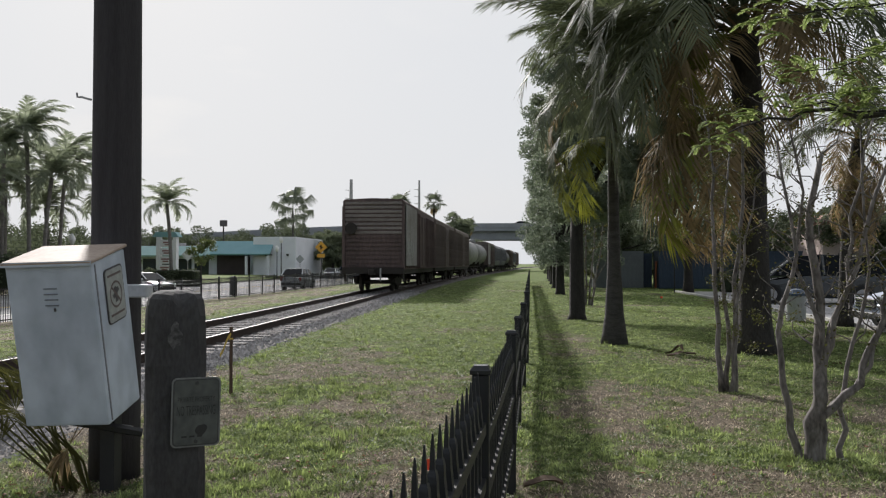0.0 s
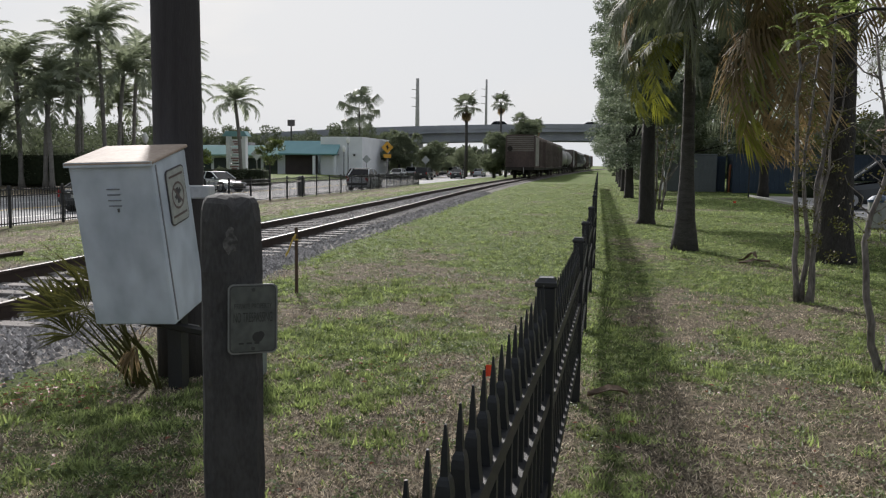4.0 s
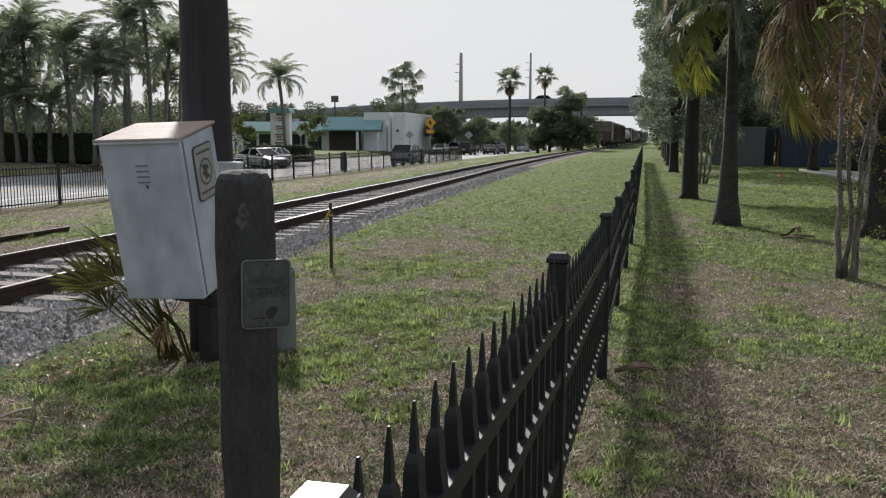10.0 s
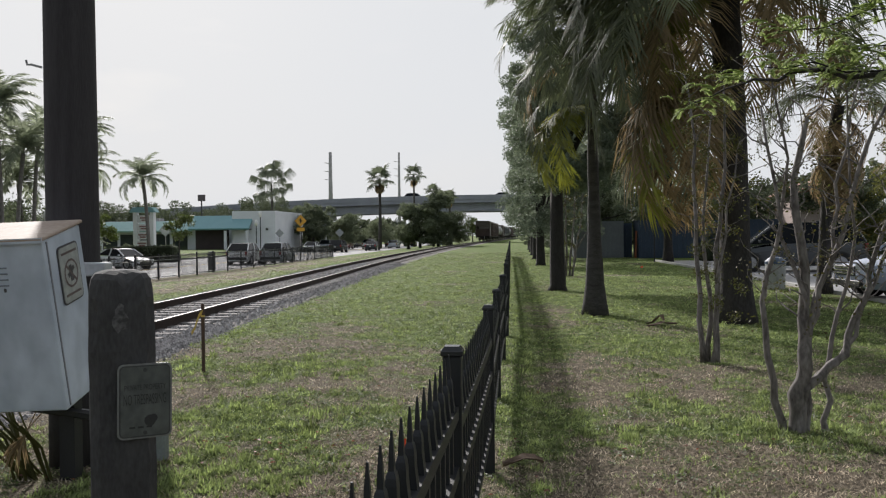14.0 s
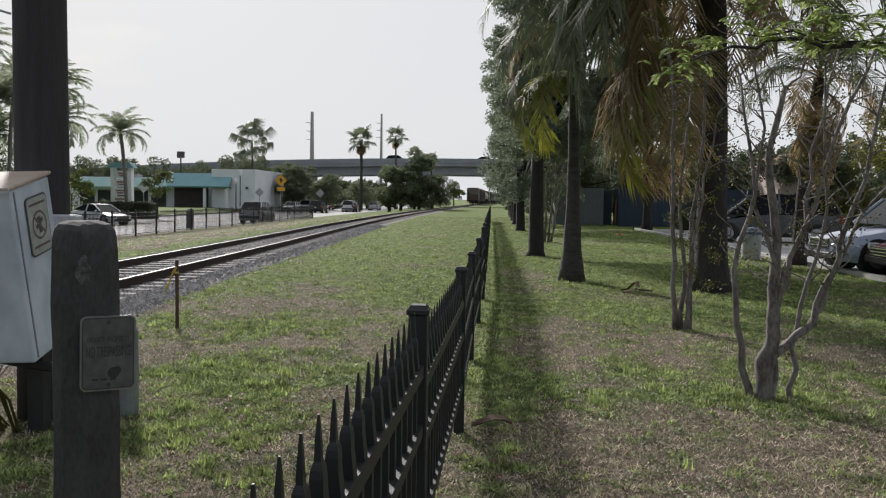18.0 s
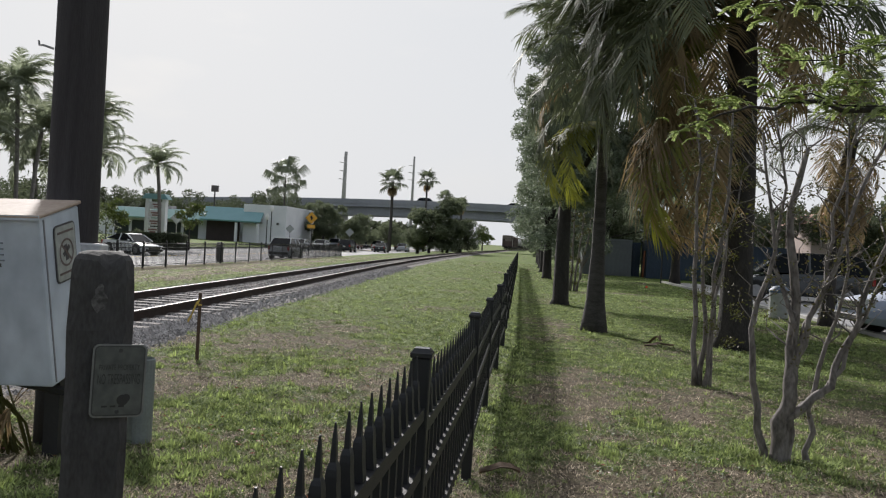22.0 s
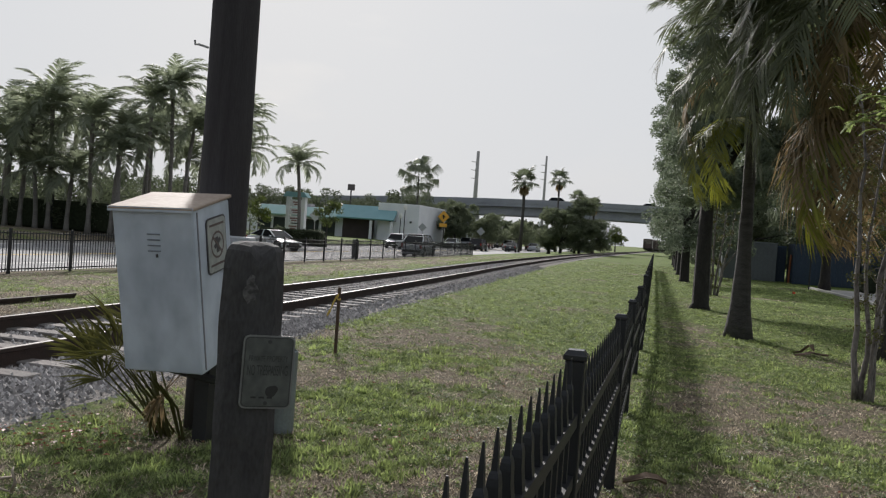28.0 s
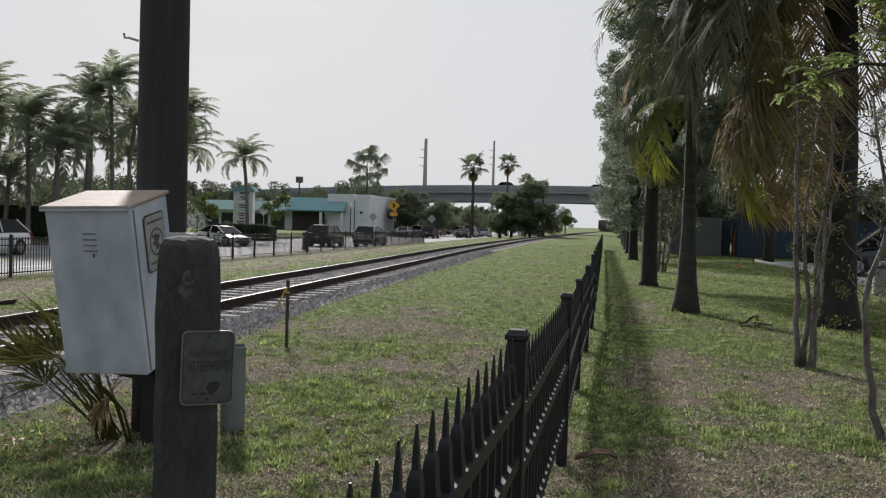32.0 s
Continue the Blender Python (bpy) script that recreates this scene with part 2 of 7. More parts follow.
def track_x(y):
    """The track's middle, bending gently."""
    ps = TRACK
    for k in range(len(ps) - 1):
        if y <= ps[k + 1][0] or k == len(ps) - 2:
            (y0, x0), (y1, x1) = ps[k], ps[k + 1]
            ya, xa = ps[max(0, k - 1)]
            yb, xb = ps[min(len(ps) - 1, k + 2)]
            h = y1 - y0
            m0 = (x1 - xa) / (y1 - ya)
            m1 = (xb - x0) / (yb - y0)
            t = (y - y0) / h
            return (2 * t**3 - 3 * t**2 + 1) * x0 + (t**3 - 2 * t**2 + t) * h * m0 + (-2 * t**3 + 3 * t**2) * x1 + (t**3 - t**2) * h * m1


def ground_z(x, y):
    d = track_x(max(-60, min(y, 600))) - x
    z = -0.42 * smooth01(2.6, 8.5, d) * (1.0 if y < 300 else max(0.0, 1 - (y - 300) / 100))
    z -= 0.28 * smooth01(ROAD_X1 + 0.4, ROAD_X1 - 0.1, x)
    z += 0.55 * smooth01(ROAD_X0 + 0.1, ROAD_X0 - 6, x)
    n = noise.noise(Vector((x * 0.35, y * 0.35, 0.0))) * 0.03
    return z + (n if abs(x) < 40 and x > FENCE_X and abs(d) > 2.4 else 0.0)


# ---- ground ----
WORN = ((-2.3, 4.0, 0.9), (-1.0, 4.4, 0.5), (-0.9, 5.3, 0.5), (-0.5, 3.6, 0.5), (-3.2, 4.6, 0.3), (-2.6, 15.0, 0.6), (-3.1, 13.0, 0.4), (-1.6, 12.4, 0.5), (-1.2, 8.6, 0.5), (-0.6, 6.4, 0.4), (-2.2, 19.5, 0.6), (3.6, 9.5, 0.5), (1.2, 7.0, 0.4))    # bare trodden spots
LUSH = ((-1.6, 6.4, 0.75), (-1.15, 5.5, 0.15), (-2.95, 5.7, 0.12), (-2.45, 5.25, 0.10), (-2.1, 8.4, 0.45), (-2.4, 11.0, 0.8), (2.5, 7.9, 0.35), (3.0, 7.2, 0.3), (1.7, 5.2, 0.12))    # green spots: x, y, spread


def dryness(x, y):
    """Where the lawn is dead thatch (1) and where it is green (0)."""
    n = noise.fractal(Vector((x * 0.55, y * 0.42, 3.0)), 1.0, 2.1, 5) * 1.25
    near = 1.0 - smooth01(9.0, 17.0, y)
    v = 0.50 + 0.66 * n + (0.08 + 0.05 * smooth01(0.2, -1.0, x)) * near - 0.42 * (1 - near)
    v += 0.62 * noise.noise(Vector((x * 2.3, y * 2.0, 9.0))) * (0.45 + 0.55 * near)
    v -= 0.28 * smooth01(0.02, 0.12, x) * (1 - smooth01(0.28, 0.48, x))
    v += 0.26 * smooth01(0.40, 0.65, x) * (1 - smooth01(1.1, 1.5, x)) * (1 - smooth01(9.0, 15.0, y))
    v += 0.22 * smooth01(5.5, 7.5, x) * (1 - smooth01(24, 30, y))
    v += 0.62 * smooth01(8.3, 9.5, track_x(max(-60, min(y, 600))) - x + 6.0) * (1 - smooth01(60, 90, y))
    for gx, gy, gr in WORN:
        v += 0.32 * math.exp(-((x - gx) ** 2 + 0.35 * (y - gy) ** 2) / gr)
    for gx, gy, gr in LUSH:
        v -= 0.24 * math.exp(-((x - gx) ** 2 + (y - gy) ** 2) / (1.4 * gr)) * 1.5
    return max(0.0, min(1.0, v))


def ground_material():
    m = bpy.data.materials.new("grass_ground")
    m.use_nodes = True
    N, L = m.node_tree.nodes, m.node_tree.links
    b = N["Principled BSDF"]
    b.inputs["Roughness"].default_value = 0.95
    b.inputs["Specular IOR Level"].default_value = 0.1
    t = N.new("ShaderNodeTexCoord")

    def nz(scale, detail, rough=0.6):
        n = N.new("ShaderNodeTexNoise")
        n.inputs["Scale"].default_value, n.inputs["Detail"].default_value, n.inputs["Roughness"].default_value = scale, detail, rough
        L.new(t.outputs["Object"], n.inputs["Vector"])
        return n.outputs["Fac"]

    def ramp(src, p0, c0, p1, c1):
        r = N.new("ShaderNodeValToRGB")
        r.color_ramp.elements[0].position, r.color_ramp.elements[0].color = p0, (*c0, 1)
        r.color_ramp.elements[1].position, r.color_ramp.elements[1].color = p1, (*c1, 1)
        L.new(src, r.inputs["Fac"])
        return r.outputs["Color"]

    def mix(fac, a, b2):
        q = N.new("ShaderNodeMix")
        q.data_type = 'RGBA'
        L.new(fac, q.inputs["Factor"])
        L.new(a, q.inputs["A"])
        L.new(b2, q.inputs["B"])
        return q.outputs["Result"]
    green = ramp(nz(13, 7, 0.75), 0.40, (0.028, 0.046, 0.012), 0.62, (0.180, 0.228, 0.074))
    pale = ramp(nz(0.9, 6, 0.7), 0.38, (0.080, 0.130, 0.024), 0.64, (0.160, 0.225, 0.048))
    hf = N.new("ShaderNodeValue")
    hf.outputs[0].default_value = 0.38
    green = mix(hf.outputs[0], green, pale)
    dry = ramp(nz(30, 7, 0.8), 0.40, (0.034, 0.027, 0.021), 0.64, (0.345, 0.29, 0.215))
    at = N.new("ShaderNodeAttribute")
    at.attribute_name = "dry"
    ad = N.new("ShaderNodeMath")
    ad.operation = 'MULTIPLY_ADD'
    ad.inputs[1].default_value = 2.3
    L.new(nz(5.5, 6, 0.7), ad.inputs[0])
    L.new(at.outputs["Fac"], ad.inputs[2])
    mr = N.new("ShaderNodeMapRange")
    mr.inputs["From Min"].default_value, mr.inputs["From Max"].default_value = 1.40, 1.95
    L.new(ad.outputs[0], mr.inputs["Value"])
    L.new(mix(mr.outputs[0], green, dry), b.inputs["Base Color"])
    bp = N.new("ShaderNodeBump")
    bp.inputs["Strength"].default_value, bp.inputs["Distance"].default_value = 0.9, 0.04
    L.new(nz(48, 6, 0.8), bp.inputs["Height"])
    L.new(bp.outputs[0], b.inputs["Normal"])
    return m


def axis(segs):
    out = []
    for a, b, n in segs:
        out += [a + (b - a) * k / n for k in range(n)]
    return out + [segs[-1][1]]


def build_ground():
    xs = axis([(-2500, -300, 6), (-300, -60, 8), (-60, -34, 8), (-34, -17.8, 6), (-17.8, -16.9, 4), (-16.9, -9, 12), (-9, 12, 84), (12, 60, 14), (60, 300, 6), (300, 2500, 6)])
    ys = axis([(-400, -30, 6), (-30, 0, 12), (0, 24, 96), (24, 60, 30), (60, 240, 40), (240, 700, 20), (700, 4000, 8)])
    vs = [(x, y, ground_z(x, y)) for y in ys for x in xs]
    n = len(xs)
    fs = [(j * n + i, j * n + i + 1, (j + 1) * n + i + 1, (j + 1) * n + i) for j in range(len(ys) - 1) for i in range(n - 1)]
    me = raw_mesh("ground", vs, fs, ground_material(), smooth=True)
    at = me.attributes.new("dry", 'FLOAT', 'POINT')
    at.data.foreach_set("value", [dryness(v[0], v[1]) if abs(v[0]) < 60 and -30 < v[1] < 260 else 0.25 for v in vs])
    ob = new("ground", me)
    tagged(ob, "mown lawn with dry brown thatch patches and green grass", "lawn", kind="structure")


build_ground()


def strip(name, x0, x1, y0, y1, z, material, label, category, step=10.0, follow=False, thick=0.06):
    """A long slab along y; follow: offset from the track's middle."""
    vs, fs = [], []
    ny = max(1, int((y1 - y0) / step))
    for k in range(ny + 1):
        y = y0 + (y1 - y0) * k / ny
        o = track_x(y) if follow else 0.0
        vs += [(o + x0, y, z), (o + x1, y, z), (o + x1, y, z - thick), (o + x0, y, z - thick)]
    for k in range(ny):
        a, b = 4 * k, 4 * k + 4
        fs += [(a, a + 1, b + 1, b), (a + 1, a + 2, b + 2, b + 1), (a + 3, a, b, b + 3)]
    fs += [(0, 3, 2, 1), (4 * ny, 4 * ny + 1, 4 * ny + 2, 4 * ny + 3)]
    ob = new(name, raw_mesh(name, vs, fs, material))
    return tagged(ob, label, category, kind="structure")


asphalt = mat("asphalt", (0.26, 0.26, 0.265), 0.85, (0.17, 0.17, 0.175), scale=0.6, fine=45, bump=0.3)
concrete = mat("concrete", (0.42, 0.41, 0.39), 0.85, (0.30, 0.295, 0.28), scale=1.5, fine=30, bump=0.2)
strip("road", ROAD_X0, ROAD_X1, -300, 900, ROAD_Z, asphalt, "wide grey asphalt road beside the railway", "road", 40)
strip("kerb", ROAD_X1, ROAD_X1 + 0.18, -300, 500, ROAD_Z + 0.14, concrete, "pale concrete kerb along the road", "kerb", 40, thick=0.3)
strip("pavement", ROAD_X1 + 0.18, ROAD_X1 + 0.95, -60, 120, -0.44, concrete, "pale concrete strip below the road fence", "pavement", 20, thick=0.2)
strip("kerb_far", ROAD_X0 - 0.18, ROAD_X0, -300, 500, ROAD_Z + 0.14, concrete, "pale concrete kerb on the far side of the road", "kerb", 40, thick=0.3)
paint_w = mat("road_paint", (0.75, 0.74, 0.70), 0.7, (0.5, 0.5, 0.47), bump=0.05)
for lx in (-21.4, -28.6):
    strip("lane_line", lx - 0.06, lx + 0.06, -100, 400, ROAD_Z + 0.006, paint_w, "worn white lane line painted on the road", "road marking", 50, thick=0.004)
paint_y = mat("road_paint_yellow", (0.62, 0.42, 0.06), 0.7, bump=0.05)
for lx in (-25.15, -24.9):
    strip("centre_line", lx - 0.05, lx + 0.05, -100, 400, ROAD_Z + 0.006, paint_y, "yellow double centre line painted on the road", "road marking", 50, thick=0.004)

# ---- railway ----
rust = mat("rail_rust", (0.050, 0.030, 0.024), 0.8, (0.026, 0.017, 0.014), scale=6, fine=60, bump=0.3)
steel = mat("rail_steel", (0.33, 0.305, 0.29), 0.55, (0.20, 0.18, 0.168), scale=4, fine=50, bump=0.05, metal=0.4)
ballast_m = mat("ballast_bed", (0.20, 0.182, 0.168), 0.95, (0.05, 0.046, 0.043), scale=9, fine=42, bump=1.0, dist=0.03, mix=(0.38, 0.6))
RAIL_Z = 0.20


def ballast_spread(y):
    """Extra width of loose stones on the lawn side."""
    return 0.5 * (1 - smooth01(7.0, 15.0, y))


def build_track():
    vs, fs = [], []
    ys = axis([(-60, 0, 20), (0, 40, 80), (40, 120, 40), (120, 600, 40)])
    prof = [(-2.35, -0.08), (-1.9, -0.01), (-1.3, 0.025), (0.0, 0.03), (1.3, 0.025), (1.75, 0.005), (2.15, -0.05)]
    for y in ys:
        o = track_x(y)
        for k, (px, pz) in enumerate(prof):
            e = noise.noise(Vector((y * 0.8, k * 3.1, 5))) * (0.25 if k in (0, 6) else 0.02) + (ballast_spread(y) * (0.0, 0.0, 0.0, 0.0, 0.0, 0.7, 1.0)[k])
            vs.append((o + px + e, y, pz + (noise.noise(Vector((y * 3, k * 7.0, 1))) * 0.015)))
    n = len(prof)
    fs = [(j * n + i, j * n + i + 1, (j + 1) * n + i + 1, (j + 1) * n + i) for j in range(len(ys) - 1) for i in range(n - 1)]
    ob = new("ballast", raw_mesh("ballast", vs, fs, ballast_m, smooth=True))
    tagged(ob, "grey crushed stone ballast bed under the track", "ballast", kind="structure")
    foot = ((-0.07, 0.0), (0.07, 0.0), (0.07, 0.015), (0.012, 0.035), (0.012, 0.10), (0.036, 0.112), (0.036, 0.145), (-0.036, 0.145), (-0.036, 0.112), (-0.012, 0.10), (-0.012, 0.035), (-0.07, 0.015))
    foot = tuple((px, pz if pz > 0.09 else pz - 0.045) for px, pz in foot)
    top = RAIL_Z - 0.145
    for s in (-1, 1):
        rail = thing("rail", "long rusty brown steel rail with a shiny worn top", "rail", group="rails of the track", kind="structure")
        vs, fs = [], []
        for y in ys:
            o = track_x(y) + s * 0.755
            vs += [(o + px, y, top + pz) for px, pz in foot]
        n = len(foot)
        fs = [(j * n + i, j * n + (i + 1) % n, (j + 1) * n + (i + 1) % n, (j + 1) * n + i) for j in range(len(ys) - 1) for i in range(n)]
        part("rail_body", raw_mesh("rail_body", vs, fs, rust), None, rail)
        vs, fs = [], []
        for y in ys:
            o = track_x(y) + s * 0.755
            vs += [(o - 0.017, y, RAIL_Z + 0.001), (o + 0.017, y, RAIL_Z + 0.001), (o + 0.020, y, RAIL_Z - 0.004), (o - 0.020, y, RAIL_Z - 0.004)]
        fs = [(4 * j + i, 4 * j + (i + 1) % 4, 4 * j + 4 + (i + 1) % 4, 4 * j + 4 + i) for j in range(len(ys) - 1) for i in range(4)]
        part("running_surface", raw_mesh("running_surface", vs, fs, steel), None, rail, "worn bright steel top of the rail")


build_track()

# ---- utility pole, box, bollard ----
pole_wood = mat("pole_wood", (0.044, 0.040, 0.043), 0.9, (0.024, 0.021, 0.023), scale=3, fine=30, bump=0.35, stretch=(6, 6, 0.5))


def utility_pole():
    t = thing("utility_pole", "tall dark creosoted wooden utility pole standing in the grass", "utility pole", pose(-2.806, 6.75, 0.0))
    bm = bmesh.new()
    pts, rad = [], []
    for k in range(23):
        z = -0.05 + k * 0.5
        pts.append((0.004 * math.sin(z), 0.004 * math.cos(1.7 * z), z))
        rad.append(0.176 - 0.0035 * z)
    tube(bm, pts, rad, 22)
    part("shaft", bm, pole_wood, t, smooth=True)
    galv = mat("galvanised", (0.38, 0.38, 0.38), 0.5, bump=0.1, metal=0.7)
    bm = bmesh.new()
    tube(bm, [(-0.17, -0.05, 2.70), (-0.24, -0.06, 2.72), (-0.27, -0.06, 2.72), (-0.275, -0.06, 2.75)], 0.008, 6)
    part("hook", bm, galv, t, "small steel hook bolted to the pole")
    # grey conduit clamp plates low on the pole
    box_part("bracket_plate", (0.26, 0.10, 0.09), pose(0.20, -0.15, 1.29), mat("bracket_grey", (0.50, 0.51, 0.53), 0.6, (0.36, 0.37, 0.39), scale=6, fine=30, bump=0.1), t, "pale grey metal bracket on the pole", bevel=0.01)
    bm = bmesh.new()
    tube(bm, [(-0.06, -0.19, 0.42), (0.25, -0.24, 0.40)], 0.016, 6)
    part("guy_strap", bm, galv, t, "grey strap across the pole")
    return t


utility_pole()


def rounded(bm, w, h, r, z0, z1):
    """A thin plate with rounded corners in the x, y plane."""
    o = []
    for cx, cy, a0 in ((w / 2 - r, h / 2 - r, 0), (-w / 2 + r, h / 2 - r, 90), (-w / 2 + r, -h / 2 + r, 180), (w / 2 - r, -h / 2 + r, 270)):
        o += [(cx + r * math.cos(radians(a0 + 22.5 * k)), cy + r * math.sin(radians(a0 + 22.5 * k))) for k in range(5)]
    lo = [bm.verts.new((x, y, z0)) for x, y in o]
    hi = [bm.verts.new((x, y, z1)) for x, y in o]
    bm.faces.new(lo[::-1])
    bm.faces.new(hi)
    for k in range(len(o)):
        q = (k + 1) % len(o)
        bm.faces.new((lo[k], lo[q], hi[q], hi[k]))


def control_box():
    paint = mat("box_paint", (0.53, 0.585, 0.665), 0.5, (0.32, 0.365, 0.43), scale=3.2, fine=7, bump=0.04, mix=(0.30, 0.62), stretch=(1, 1, 0.7))
    lid_m = mat("box_lid", (0.40, 0.32, 0.26), 0.7, (0.27, 0.205, 0.165), scale=5, fine=30, bump=0.1)
    dark = mat("dark_print", (0.085, 0.08, 0.085), 0.6, bump=0)
    pale = mat("sign_pale", (0.40, 0.415, 0.40), 0.5, (0.25, 0.265, 0.25), scale=9, fine=30, bump=0)
    red = mat("sign_brown_red", (0.13, 0.095, 0.09), 0.5, bump=0)
    W, Dp, H = 0.542, 0.48, 1.045
    # tips forward on its stand
    t = thing("control_box", "tilted white metal railway control box, scuffed paint, tan top", "equipment box", pose(-2.758, 6.268, 0.547, 11.4, -1.8, 2.7))
    bm = bmesh.new()
    box(bm, W, Dp, H, bevel=0.012, seg=2)
    part("body", bm, paint, t)
    bm = bmesh.new()
    box(bm, W + 0.03, Dp + 0.04, 0.022, pose(0, -0.004, H + 0.001, 1.5, 0, 0), bevel=0.006)
    part("lid", bm, lid_m, t, "overhanging tan lid of the box")
    bm = bmesh.new()
    box(bm, W + 0.026, 0.008, 0.028, pose(0, -Dp / 2 - 0.020, H - 0.014))
    part("lid_lip", bm, paint, t)
    bm = bmesh.new()
    box(bm, 0.006, 0.013, H - 0.04, pose(W / 2 + 0.001, -Dp / 2 + 0.045, 0.02))
    part("door_seam", bm, mat("seam_dark", (0.22, 0.225, 0.25), 0.6, bump=0), t)
    for k in range(4):
        box_part("vent_slot", (0.085, 0.006, 0.008), pose(0.0, -Dp / 2 - 0.002, H - 0.16 - 0.035 * k), mat("vent_shadow", (0.20, 0.22, 0.26), 0.5, bump=0), t)
    box_part("lock_hole", (0.012, 0.006, 0.022), pose(0.015, -Dp / 2 - 0.002, H - 0.30), dark, t)
    # warning plate on the side: rim, field, ring and bars of small print
    face = pose(W / 2 + 0.003, 0.03, H - 0.26) @ Matrix.Rotation(radians(90), 4, 'Z') @ Matrix.Rotation(radians(90), 4, 'X')
    bm = bmesh.new()
    rounded(bm, 0.26, 0.36, 0.035, 0.0, 0.004)
    plate = part("warning_plate", bm, dark, t, "small warning plate with a dark rim", at=face)
    bm = bmesh.new()
    rounded(bm, 0.238, 0.338, 0.026, 0.004, 0.007)
    part("plate_field", bm, pale, plate)
    bm = bmesh.new()
    n = 28
    for r0, r1 in ((0.074, 0.088),):
        va = [bm.verts.new((r0 * math.cos(2 * math.pi * k / n), r0 * math.sin(2 * math.pi * k / n), 0.0085)) for k in range(n)]
        vb = [bm.verts.new((r1 * math.cos(2 * math.pi * k / n), r1 * math.sin(2 * math.pi * k / n), 0.0085)) for k in range(n)]
        for k in range(n):
            bm.faces.new((va[k], va[(k + 1) % n], vb[(k + 1) % n], vb[k]))
    part("ring", bm, red, plate)
    box_part("slash", (0.15, 0.014, 0.002), pose(0, 0, 0.0075, 0, 0, -45), red, plate)
    box_part("symbol", (0.035, 0.10, 0.002), pose(0, 0, 0.0070, 0, 0, 8), dark, plate)
    box_part("symbol_arm", (0.09, 0.025, 0.002), pose(0, 0.01, 0.0070, 0, 0, 30), dark, plate)
    for zz, ww in ((0.13, 0.19), (-0.125, 0.19)):
        box_part("print_bar", (ww, 0.014, 0.002), pose(0, zz, 0.0070), red, plate)
    iron = mat("black_iron", (0.02, 0.02, 0.022), 0.6, bump=0.1)
    s = thing("box_stand", "black steel arm and post under the white box", "stand", pose(-2.66, 6.36, 0))
    bm = bmesh.new()
    box(bm, 0.10, 0.10, 0.55, pose(0.02, 0.02, 0))
    part("post", bm, iron, s)
    bm = bmesh.new()
    tube(bm, [(-0.22, -0.2, 0.52), (0.25, 0.0, 0.40)], 0.03, 6)
    tube(bm, [(-0.20, -0.1, 0.535), (0.12, -0.1, 0.56)], 0.02, 6)
    part("arm", bm, iron, s)
    return t


control_box()


